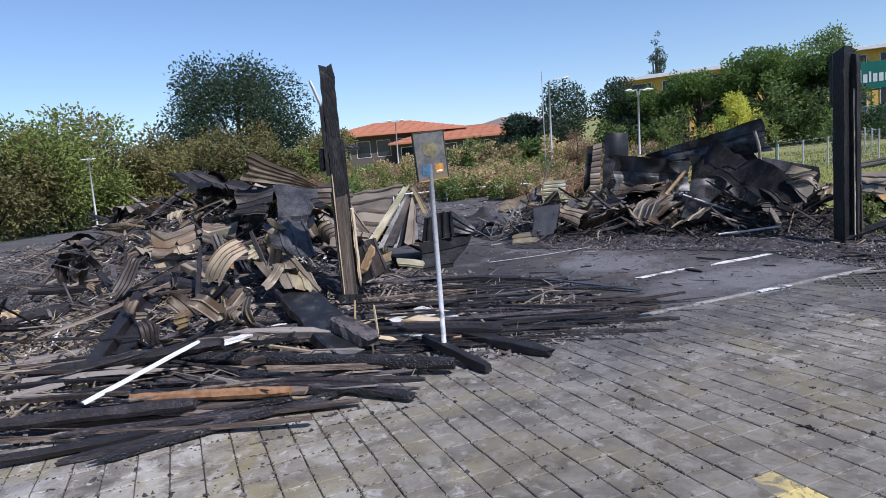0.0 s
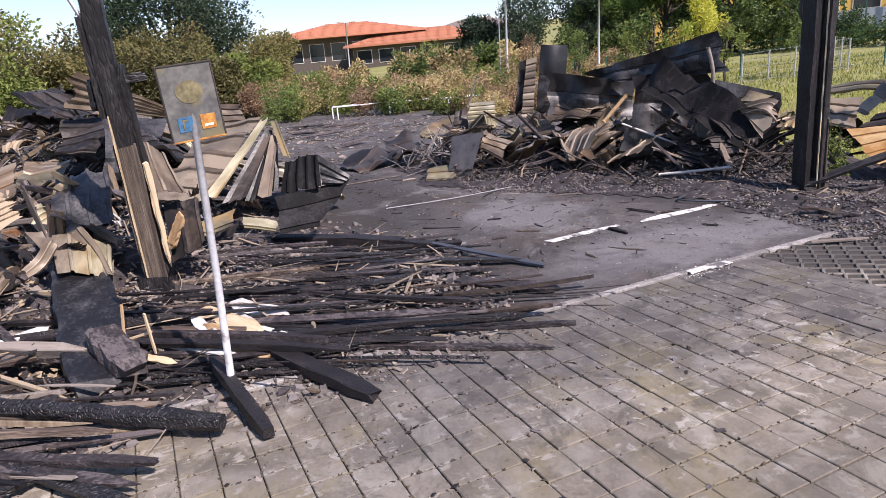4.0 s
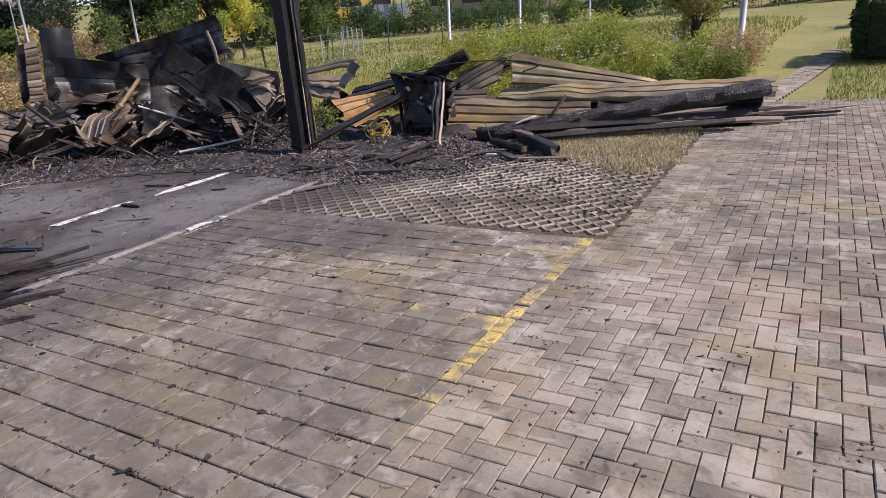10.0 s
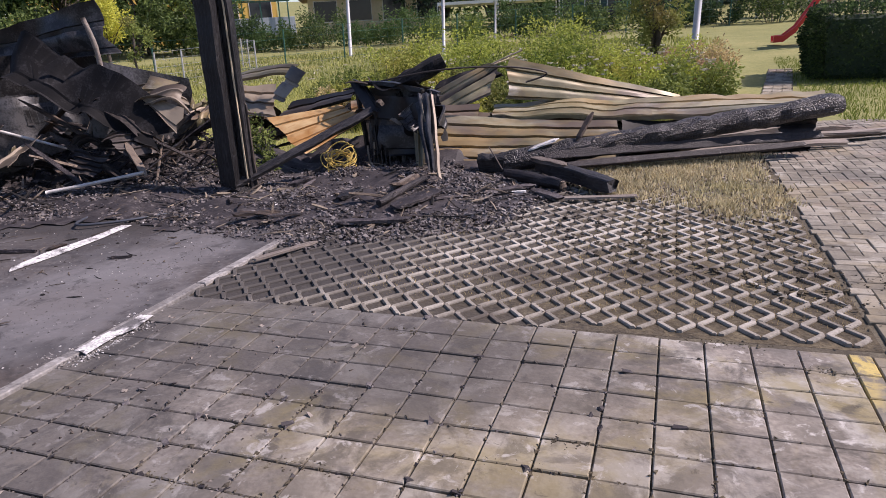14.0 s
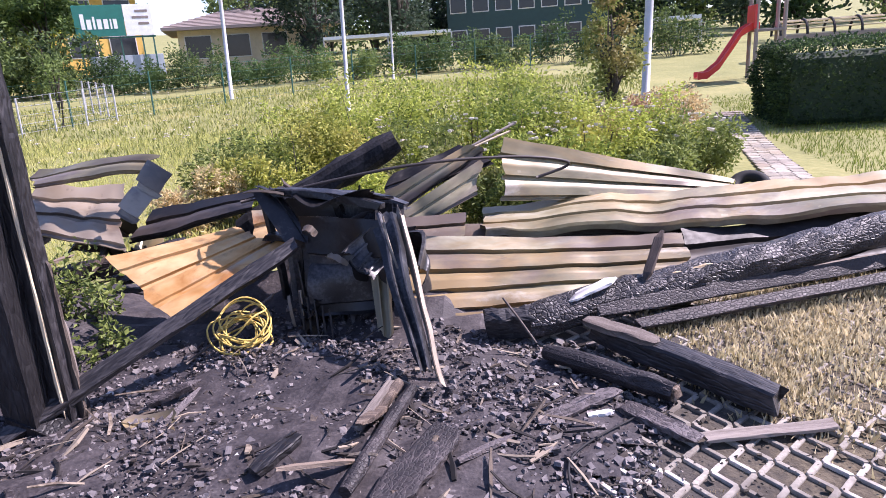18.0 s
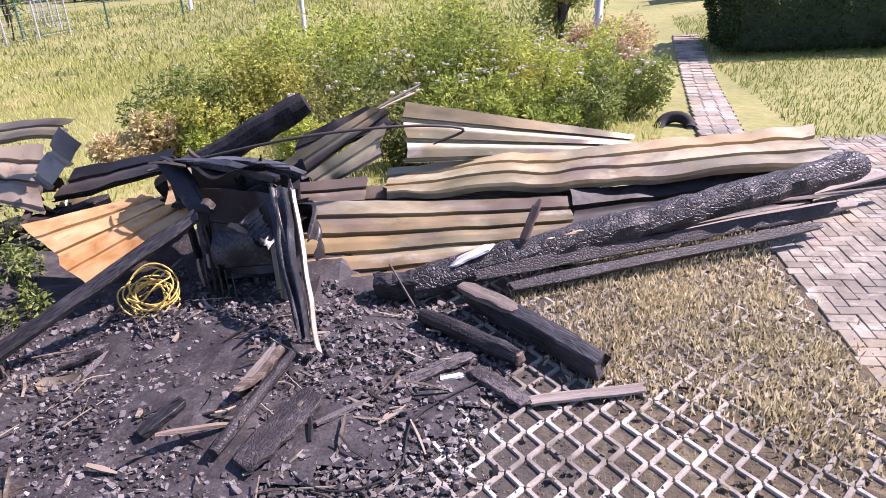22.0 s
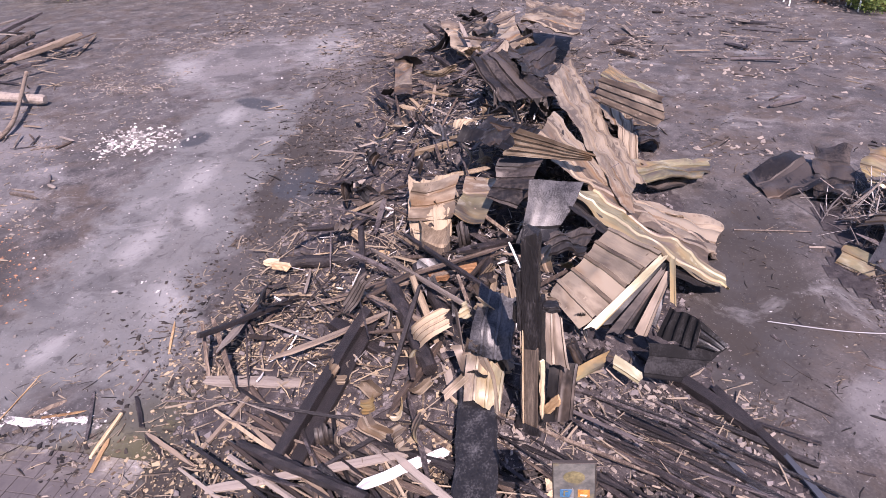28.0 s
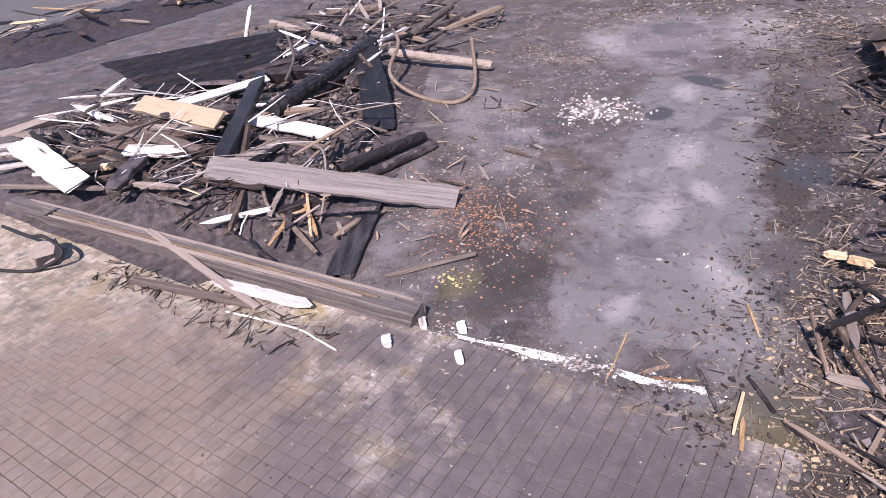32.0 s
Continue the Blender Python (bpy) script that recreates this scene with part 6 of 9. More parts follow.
def heap_z(x, y):
    z = 0.0
    for x0, y0, x1, y1, w, h in RIDGES:
        dx, dy = x1 - x0, y1 - y0
        s = min(1, max(0, ((x - x0) * dx + (y - y0) * dy) / (dx * dx + dy * dy)))
        d = math.hypot(x - x0 - s * dx, y - y0 - s * dy) / w
        if d < 2.2:
            z = max(z, h * math.exp(-d * d * 0.9) - 0.012 * h)
    return max(0.0, z)


def mound(name, x0, y0, x1, y1, label, step=0.13, mat=RUBBLE):
    v, f, idx = [], [], {}
    nx, ny = int((x1 - x0) / step), int((y1 - y0) / step)
    for j in range(ny + 1):
        for i in range(nx + 1):
            x, y = x0 + i * step, y0 + j * step
            z = heap_z(x, y)
            if z > 0.004:
                k = 0.35 * noise.noise(Vector((x, y, 3)) * 2.2) + 0.5 * abs(noise.noise(Vector((x, y, 9)) * 6.0)) + 0.25 * noise.noise(Vector((x, y, 5)) * 14)
                idx[(i, j)] = len(v)
                v.append((x, y, 0.004 + z * (0.75 + 0.5 * k) + min(z * 2, 0.09) * k))
    for (i, j) in idx:
        q = [(i, j), (i + 1, j), (i + 1, j + 1), (i, j + 1)]
        if all(c in idx for c in q):
            f.append(tuple(idx[c] for c in q))
    return tagged(link_mesh(name, v, f, mat), label, "rubble", kind="stuff")


mound("rubble_mound", -20, -6, -1.6, 3.0, "mound of charcoal and ash under the fallen roof")
mound("rubble_mound", -10.5, 3.2, 2.2, 10.8, "mound of charcoal and ash round the charred post")
mound("rubble_mound", -16, -28, -0.3, -11, "low mound of burnt timber scraps", mat=DUSTYRUBBLE)
mound("rubble_mound", -26, -42, -7, -34, "dark mound of debris at the back", 0.4)

# ---- fields of fallen timber ----
WOODS = [CHAR, CHAR, CHAR, SCORCHED, SCORCHED, GREYWOOD, CHAR]
LABELS = {"charred_wood": "charred black plank fallen in the debris", "scorched_wood": "scorched dark brown plank fallen in the debris", "grey_ashen_wood": "ash-grey weathered plank fallen in the debris",
          "split_raw_wood": "split plank showing raw tan wood", "peeled_brown_veneer": "peeled brown plank fallen in the debris", "deep_cracked_char": "deeply cracked charred plank in the debris", "white_painted_wood": "white painted board blackened at one end"}


def timber(count, where, length, width, heading, spread, seed, mats=WOODS, slope=0.10, lift=(0.0, 0.05), group="fallen planks", square=0.35, stuff=False):
    """Loose planks, each an object of its own, laid over the mounds."""
    rnd = random.Random(seed)
    joined = {}
    for i in range(count):
        x, y = where(rnd)
        L = rnd.uniform(*length)
        w = rnd.uniform(*width)
        h = w * rnd.uniform(0.25, 0.5) if rnd.random() > square else w * rnd.uniform(0.7, 1)
        a = radians(heading + rnd.gauss(0, spread))
        t = rnd.uniform(-slope, slope)
        d = Vector((math.cos(a) * math.cos(t), math.sin(a) * math.cos(t), math.sin(t)))
        c = Vector((x, y, heap_z(x, y) + h * 0.4 + abs(math.sin(t)) * L * 0.42 + rnd.uniform(*lift)))
        m = rnd.choice(mats)
        if stuff:
            d0 = moved(plank_data(L, w, h, random.Random(seed * 1000 + i), 5, 0.16, rnd.uniform(-0.02, 0.02) * L, 0.6), along(c - d * L / 2, c + d * L / 2, rnd.uniform(-25, 25)))
            joined.setdefault(m.name, []).append(d0)
            continue
        board("fallen_plank", c - d * L / 2, c + d * L / 2, w, h, m, LABELS[m.name], roll=rnd.uniform(-25, 25), seed=seed * 1000 + i, wear=0.16, bow=rnd.uniform(-0.02, 0.02) * L, group=group, seg=6, split=0.6)
    for key, lists in joined.items():
        tagged(link_mesh("timber_litter", *merge(lists), bpy.data.materials[key]), LABELS[key].replace("plank", "timbers") + " heaps", "timber", kind="stuff")


# the spread of slats before the post
timber(24, inside([(-2.3, -0.3), (-0.35, -0.9), (0.15, 1.4), (-0.6, 2.2), (-2.9, 2.2), (-3.0, 0.6)]), (1.2, 2.6), (0.03, 0.07), 61, 6, 1, lift=(0.0, 0.06), slope=0.03, mats=[CHAR, CHAR, LOGCHAR, CHAR])
timber(18, inside([(-2.0, -3.5), (-0.1, -3.3), (0.35, -1.2), (-0.4, -0.4), (-2.0, -0.6)]), (0.9, 2.3), (0.035, 0.09), 62, 14, 2, lift=(0.0, 0.12), slope=0.05, mats=[CHAR, CHAR, SCORCHED, SCORCHED, CHAR, GREYWOOD])
timber(9, inside([(-0.1, -3.6), (0.55, -3.0), (0.75, -0.8), (0.2, -0.6), (-0.2, -1.6)]), (1.0, 1.9), (0.04, 0.08), 74, 7, 3, lift=(0.0, 0.06), slope=0.02, mats=[CHAR, CHAR, SCORCHED, CHAR])
timber(76, inside([(-2.4, -0.2), (-0.2, -0.6), (0.25, 1.5), (-0.5, 2.4), (-2.9, 2.3), (-3.0, 0.6)]), (0.6, 2.4), (0.015, 0.04), 61, 8, 21, lift=(0.0, 0.06), slope=0.03, mats=[CHAR, CHAR, CHAR, SCORCHED, CHAR, LOGCHAR], stuff=True)
timber(80, inside([(-2.2, -3.7), (0.1, -3.4), (0.55, -1.0), (-0.4, -0.2), (-2.2, -0.5)]), (0.5, 1.9), (0.015, 0.05), 64, 16, 22, lift=(0.0, 0.13), slope=0.05, mats=[CHAR, SCORCHED, GREYWOOD, CHAR, VENEER, SCORCHED, CHAR], stuff=True)
# the long heap behind the post
timber(160, inside([(-2.6, -4.6), (-2.8, -0.4), (-6, 0.6), (-13, 0), (-13, -5), (-6.5, -4.6)]), (0.3, 1.4), (0.02, 0.07), 20, 60, 23, slope=0.6, lift=(0.0, 0.25), mats=[CHAR, CHAR, SCORCHED, GREYWOOD, VENEER, SCORCHED], stuff=True)
timber(72, inside([(-2.6, -4.6), (-2.8, -0.4), (-6, 0.2), (-13, -0.6), (-13, -5), (-6.5, -4.2)]), (0.5, 1.9), (0.03, 0.12), 20, 50, 4, slope=0.5, lift=(0.0, 0.15), mats=[CHAR, CHAR, SCORCHED, SCORCHED, GREYWOOD, VENEER, CHAR])
timber(40, inside([(-12, -0.4), (-12, -5.4), (-20, -6.2), (-20, -1.8)]), (0.5, 2.0), (0.04, 0.12), 20, 60, 5, slope=0.4, lift=(0.0, 0.2), mats=[CHAR, SCORCHED, GREYWOOD], stuff=True)
# the middle heap
timber(110, inside([(-8.8, 5.6), (-6.8, 4.6), (-4.2, 6.2), (-2.0, 7.5), (-2.2, 8.9), (-4.6, 9.0), (-7.6, 7.6)]), (0.3, 1.3), (0.02, 0.08), 35, 50, 6, slope=0.6, lift=(0.0, 0.15), mats=[CHAR, CHAR, SCORCHED, GREYWOOD, CHAR, SCORCHED], stuff=True)
timber(16, blob(-8.3, 5.6, 0.6, 0.45), (0.4, 1.2), (0.02, 0.05), 60, 70, 7, slope=0.9, lift=(0.0, 0.1), mats=[GREYWOOD, GREYWOOD, SCORCHED, PALEWOOD])
sticks("splinters", 300, blob(-8.3, 5.7, 0.7, 0.5), (0.2, 0.9), (0.008, 0.03), ASHBITS, "pale dry sticks piled beside the heap", "sticks", 95, heap_z, 0.9)
# before the right-hand wreck
timber(12, inside([(-2.2, 6.7), (0.2, 6.3), (1.3, 7.0), (1.5, 8.3), (-1.0, 8.6)]), (0.12, 0.5), (0.02, 0.07), 60, 55, 8, slope=0.25, lift=(0.0, 0.04), mats=[CHAR, CHAR, CHAR, SCORCHED], stuff=True)
timber(14, inside([(-3.2, 9.0), (-1.9, 9.4), (-1.3, 9.9), (-3.4, 9.9)]), (0.5, 1.1), (0.05, 0.12), 20, 40, 9, slope=0.3, lift=(0.0, 0.3), mats=[CHAR, SCORCHED, GREYWOOD])
timber(16, inside([(2.0, 9.3), (4.6, 10.3), (5.4, 11.1), (3.4, 10.9)]), (1.2, 2.6), (0.08, 0.16), 26, 7, 10, slope=0.03, lift=(0.0, 0.16), mats=[SCORCHED, GREYWOOD, GREYWOOD, CHAR])
# the wrecked timbers by the drive
timber(16, inside([(-2.0, -13.6), (-6.6, -14.5), (-12, -19), (-12.5, -24), (-4, -25), (-1.6, -19)]), (0.7, 3.0), (0.04, 0.18), -40, 55, 11, slope=0.2, lift=(0.0, 0.25), mats=[CHAR, SCORCHED, GREYWOOD, GREYWOOD, SCORCHED, PALEWOOD, CHAR, CHAR])
timber(26, inside([(-1.6, -18.5), (-4.5, -19), (-6.0, -25), (-2.2, -25)]), (1.2, 2.8), (0.06, 0.2), -75, 25, 12, slope=0.1, lift=(0.0, 0.35), mats=[PALEWOOD, GREYWOOD, SCORCHED, GREYWOOD, SCORCHED, CHAR], stuff=True)
timber(40, inside([(-12, -17), (-20, -18), (-21, -26), (-14, -26)]), (1.0, 3.2), (0.06, 0.2), 30, 45, 13, slope=0.15, lift=(0.0, 0.35), mats=[CHAR, CHAR, GREYWOOD, PALEWOOD, SCORCHED], stuff=True)
timber(40, inside([(-9, -36), (-24, -36), (-26, -42), (-9, -42)]), (1.5, 3.5), (0.1, 0.25), 10, 50, 14, slope=0.2, lift=(0.0, 0.4), mats=[CHAR, GREYWOOD, SCORCHED, RAWWOOD], stuff=True)
timber(14, inside([(-2.0, -7.5), (-1.0, -5.5), (-1.2, -3.6), (-4.0, -3.6), (-4.2, -5.4)]), (0.4, 1.1), (0.02, 0.06), 30, 60, 15, slope=0.05, lift=(0, 0.02), mats=[SCORCHED, GREYWOOD, RAWWOOD, CHAR], stuff=True)
timber(46, inside([(-1.7, -18), (-1.5, -13.0), (-3.0, -12.2), (-4.6, -13.6), (-3.6, -17)]), (0.4, 1.8), (0.03, 0.12), 60, 60, 17, slope=0.15, lift=(0.0, 0.15), mats=[GREYWOOD, SCORCHED, PALEWOOD, CHAR, GREYWOOD, RAWWOOD, CHAR], stuff=True)
timber(30, inside([(-5.0, -11.0), (-8.5, -10.6), (-13, -13), (-10, -15), (-6.5, -13.6)]), (0.2, 0.9), (0.015, 0.06), 30, 60, 18, slope=0.1, lift=(0.0, 0.03), mats=[GREYWOOD, SCORCHED, CHAR, GREYWOOD], stuff=True)
# chars strewn on the open floor
timber(30, inside([(-3, 2.6), (-1.0, 3.2), (-0.4, 6.2), (-5, 5.4), (-9, 3.6), (-12, 4)]), (0.12, 0.5), (0.012, 0.04), 45, 60, 16, slope=0.03, lift=(0, 0), mats=[CHAR, SCORCHED, GREYWOOD], stuff=True)

# ---- marked timbers ----
board("charred_slab", (-2.45, -0.95, 0.44), (-0.50, -0.76, 0.08), 0.46, 0.11, SOOTSHADE, "broad charred beam slab lying off the post's foot", "beam", seed=101, seg=14, wear=0.05, split=0.12)
board("charred_block", (-0.95, -0.75, 0.30), (-0.45, -0.55, 0.16), 0.22, 0.12, CHAR, "charred block with bent bolts", "block", seed=102)
charred_log("charred_beam", (-1.30, -2.55, 0.20), (0.52, -0.12, 0.10), 0.062, LOGCHAR, "grey-sheened charred beam with alligator cracks", "beam", 103, 10, 0.9, 0.16)
charred_log("charred_beam", (-0.35, -0.06, 0.13), (0.72, 0.10, 0.05), 0.055, CHAR, "stubby charred beam end on the pavers", "beam", 104, 4, 1.0, 0.1, square=True)
board("charred_beam", (-0.55, 0.28, 0.10), (0.62, 0.77, 0.04), 0.13, 0.07, CHAR, "charred beam end on the pavers", "beam", seed=105)
charred_log("charred_beam", (-0.23, -2.68, 0.12), (0.45, -1.50, 0.13), 0.05, REDWOOD, "reddish brown half-burnt beam", "beam", 106, 8, 0.9, 0.08)
board("white_batten", (-0.08, -3.00, 0.20), (-0.77, -2.11, 0.38), 0.042, 0.025, PALEWOOD, "white painted batten lying across the planks", "batten", seed=107, split=0.2)
board("charred_beam", (-1.15, -3.12, 0.12), (-3.75, -2.66, 0.50), 0.15, 0.13, CHAR, "charred beam with a raw tan end", "beam", seed=108)
board("raw_end", (-1.02, -3.15, 0.10), (-1.20, -3.10, 0.13), 0.12, 0.10, RAWWOOD, "split raw end of a beam", "wood chunk", seed=109)
charred_log("charred_log", (-4.4, -2.5, 0.55), (-2.8, -1.6, 0.40), 0.11, CHAR, "thick charred log on the heap", "log", 110)
charred_log("charred_log", (-5.2, -1.2, 0.7), (-3.2, -0.9, 0.62), 0.11, CHAR, "thick charred log on the heap", "log", 111)
board("steel_strap", (-3.05, -1.30, 1.18), (-2.55, -1.05, 0.12), 0.07, 0.018, SHEETDARK, "perforated steel strap leaning on the heap", "strap", roll=80, seed=112, wear=0.05)
board("white_splinter", (-1.55, -0.1, 0.14), (-0.75, 0.32, 0.12), 0.16, 0.03, RAWWOOD, "broad pale splinter of fresh wood", "splinter", roll=30, seed=113, split=0.9)
board("white_splinter", (-1.35, 0.2, 0.20), (-1.0, 0.6, 0.10), 0.12, 0.02, PALEWOOD, "bleached shard of board", "splinter", roll=40, seed=114, split=0.9)
for k, (a, b) in enumerate([((-0.86, -0.62, 0.16), (-0.9, -0.58, 0.50)), ((-0.72, -0.42, 0.14), (-0.70, -0.44, 0.46)), ((-0.95, -0.72, 0.2), (-0.75, -0.42, 0.30))]):
    board("bent_bolt", a, b, 0.016, 0.016, RAWWOOD, "rusty bolt sticking out of the charred block", "bolt", seed=120 + k, wear=0.05)
board("charred_beam", (-4.15, 0.72, 0.12), (-2.65, 2.26, 0.08), 0.17, 0.10, CHAR, "charred beam lying on the black floor", "beam", seed=116)
board("charred_beam", (-3.3, 1.9, 0.08), (-2.2, 2.55, 0.06), 0.12, 0.08, CHAR, "charred beam lying on the black floor", "beam", seed=117)
board("blue_strip", (-2.50, 1.67, 0.07), (-1.50, 2.27, 0.05), 0.07, 0.02, BLUEMETAL, "blue-grey steel strip on the burnt slats", "steel strip", seed=118, wear=0.04)
board("blue_strip", (-2.30, 2.48, 0.10), (-0.98, 3.08, 0.03), 0.08, 0.02, BLUEMETAL, "blue-grey steel strip on the burnt slats", "steel strip", seed=119, wear=0.04)
for k, (a, b, w) in enumerate([((0.64, -3.1, 0.03), (0.56, -1.2, 0.05), 0.07), ((0.80, -2.9, 0.03), (0.50, -1.05, 0.06), 0.06), ((-0.70, -2.5, 0.11), (0.86, -0.58, 0.06), 0.08),
                               ((-0.83, -2.1, 0.13), (0.95, -0.66, 0.05), 0.09), ((-0.5, -2.4, 0.12), (0.74, -0.48, 0.09), 0.07), ((0.40, -3.3, 0.04), (0.42, -1.5, 0.07), 0.06),
                               ((0.20, -3.2, 0.08), (0.70, -1.15, 0.04), 0.07)]):
    board("charred_batten", a, b, w, 0.04, LOGCHAR if k % 2 else CHAR, "long charred batten at the edge of the pavers", "batten", seed=160 + k, seg=12, wear=0.14, split=0.7, group="charred battens")
for k, (a, b, w) in enumerate([((-0.34, -0.01, 0.06), (0.02, 2.35, 0.05), 0.09), ((-0.29, 0.81, 0.03), (0.64, 2.09, 0.02), 0.05), ((-0.30, 1.24, 0.03), (0.36, 2.46, 0.02), 0.05),
                               ((-1.38, 0.06, 0.13), (-1.32, 2.23, 0.10), 0.07), ((-2.14, -0.23, 0.11), (-0.41, 2.15, 0.05), 0.07), ((-3.06, 0.04, 0.12), (-2.21, 1.58, 0.09), 0.10),
                               ((-2.78, 0.77, 0.08), (-1.24, 2.98, 0.05), 0.08), ((-1.05, 2.20, 0.05), (-0.32, 2.78, 0.04), 0.20), ((-2.10, 0.59, 0.13), (-1.13, 2.44, 0.10), 0.06), ((-0.80, 0.41, 0.08), (-0.17, 1.20, 0.06), 0.16)]):
    board("charred_batten", a, b, w, 0.035, LOGCHAR if k % 3 == 0 else CHAR, "long charred batten lying across the kerb", "batten", seed=170 + k, seg=12, wear=0.14, split=0.7, group="charred battens")
# what lies left of the post
board("grey_plank", (-0.85, -3.67, 0.16), (-1.61, -1.65, 0.20), 0.11, 0.03, GREYWOOD, "long grey plank lying over the burnt slats", seed=190, seg=12, wear=0.1)
board("pale_plank", (-1.05, -2.05, 0.24), (-1.72, -1.22, 0.20), 0.12, 0.03, PALEWOOD, "bleached plank lying over the burnt slats", seed=191, seg=10, wear=0.2, split=0.6)
board("grey_plank", (-2.54, -4.56, 0.08), (-2.83, -1.41, 0.10), 0.16, 0.05, GREYWOOD, "long ash-grey plank on the floor", seed=192, seg=14)
board("charred_beam", (-3.68, -3.18, 0.32), (-2.71, -1.32, 0.16), 0.20, 0.10, CHAR, "charred beam lying at the heap's edge", "beam", seed=181, seg=10)
charred_log("charred_beam", (-4.9, -2.2, 0.55), (-3.35, -1.22, 0.24), 0.10, CHAR, "charred beam sloping down the heap", "beam", 130)
board("charred_beam", (-3.75, -2.55, 0.42), (-1.25, -2.88, 0.08), 0.17, 0.09, CHAR, "long charred beam lying down the heap", "beam", seed=131)
board("charred_plank", (-3.6, -1.66, 0.35), (-2.0, -1.04, 0.07), 0.10, 0.04, GREYWOOD, "narrow grey plank lying down the heap", seed=132)
charred_log("charred_stump", (-5.35, -4.65, 0.13), (-5.5, -2.95, 0.26), 0.10, CHAR, "charred log with splintered yellow ends", "log", 133)
board("yellow_splinter", (-5.36, -4.95, 0.12), (-5.36, -4.55, 0.15), 0.12, 0.08, RAWWOOD, "splintered yellow wood end", "splinter", seed=134, split=0.9)
board("yellow_splinter", (-5.6, -3.15, 0.30), (-5.6, -2.8, 0.26), 0.13, 0.08, RAWWOOD, "splintered yellow wood end", "splinter", seed=135, split=0.9)
board("scorched_batten", (-4.10, -3.29, 0.42), (-5.0, -0.75, 1.0), 0.08, 0.03, SCORCHED, "long scorched batten across the heap", "batten", seed=136, split=0.8)
board("scorched_batten", (-4.0, -3.7, 0.3), (-4.8, -1.5, 0.62), 0.09, 0.03, SCORCHED, "long scorched batten across the heap", "batten", seed=137, split=0.8)
board("scorched_stick", (-1.33, -4.09, 0.05), (-2.5, -3.85, 0.06), 0.05, 0.04, SCORCHED, "scorched stick on the floor", "stick", seed=139)
board("scorched_stick", (-3.25, -4.9, 0.42), (-2.6, -4.56, 0.03), 0.05, 0.04, SCORCHED, "scorched stick standing askew", "stick", seed=140)
sheet("peeling_veneer", (-7.5, -2.9, 0.85), (-5.7, -2.45, 0.35), (-5.7, -1.8, 0.38), (-7.4, -2.0, 0.9), VENEER, "peeled tan veneer draped over the heap", 3, 0.03, 0.12, 141, curl=0.2)
sheet("curled_scrap", (-2.95, -1.35, 0.75), (-2.35, -0.95, 0.25), (-2.15, -0.62, 0.35), (-2.85, -0.85, 0.80), SHEETWARM, "curled tan scrap at the post's foot", 2, 0.02, 0.16, 142)

for k, (a, b, w, m) in enumerate([((-4.60, -2.04, 0.52), (-4.76, -1.70, 0.54), 0.16, REDWOOD), ((-4.88, -1.52, 0.58), (-5.02, -1.18, 0.56), 0.20, REDWOOD), ((-5.05, -4.62, 0.28), (-5.0, -4.32, 0.30), 0.12, RAWWOOD),
                                  ((-4.30, -0.95, 0.86), (-2.50, -0.98, 0.44), 0.09, VENEER), ((-4.10, -0.80, 0.80), (-2.60, -0.72, 0.48), 0.12, VENEER), ((-3.10, -1.10, 0.52), (-2.35, -0.72, 0.40), 0.14, RAWWOOD),
                                  ((-4.40, -3.20, 0.46), (-3.2, -1.30, 0.62), 0.06, SCORCHED), ((-5.2, -3.0, 0.62), (-3.6, -1.2, 0.80), 0.05, GREYWOOD), ((-5.6, -2.6, 0.72), (-3.9, -1.0, 0.92), 0.06, CHAR)]):
    board("broken_lath" if w < 0.1 else "wood_chunk", a, b, w, 0.05 if w < 0.1 else 0.09, m, {"half_burnt_reddish_wood": "orange-red lump of half-burnt wood in the heap", "split_raw_wood": "splintered yellow piece of wood in the heap", "peeled_brown_veneer": "peeled olive-brown lath beside the post"}.get(m.name, "thin burnt lath lying across the heap"), "lath" if w < 0.1 else "wood chunk", seed=430 + k, seg=8, wear=0.2, split=0.7)
# splinters of fresh wood by the sign
for k, (a, b, w) in enumerate([((-1.30, -0.12, 0.16), (-0.75, 0.02, 0.13), 0.08), ((-1.05, -0.05, 0.17), (-0.55, 0.25, 0.12), 0.07), ((-0.85, -0.30, 0.12), (-0.45, 0.10, 0.09), 0.05), ((-0.60, 0.05, 0.12), (-0.30, 0.30, 0.08), 0.06), ((-1.35, 0.20, 0.15), (-0.90, 0.32, 0.12), 0.05), ((-0.75, -0.55, 0.15), (-0.50, -0.30, 0.12), 0.05), ((-0.95, 0.30, 0.10), (-0.45, 0.62, 0.07), 0.04)]):
    board("white_splinter", a, b, w, 0.02, RAWWOOD if k % 2 else PALEWOOD, "pale splinter of fresh wood by the sign", "splinter", seed=450 + k, roll=25, split=0.9, wear=0.2)

# roof-sheet scraps over the heaps
SCRAPS = [SHEETWARM, SHEETDARK, SHEETDARK, VENEER, SOOTSHADE, SHEETDARK]
NAMES = {"burnt_galvanised_sheet": "crumpled grey scrap of burnt roof sheet", "sooty_sheet": "crumpled sooty scrap of burnt roof sheet", "heat_browned_sheet": "crumpled browned scrap of burnt roof sheet", "black_soot_and_shade": "crumpled soot-black scrap of burnt sheet", "matt_deep_soot": "crumpled soot-black scrap of burnt sheet", "rusted_orange_sheet": "rust-orange scrap of burnt roof sheet", "peeled_brown_veneer": "curled brown scrap of peeled veneer"}


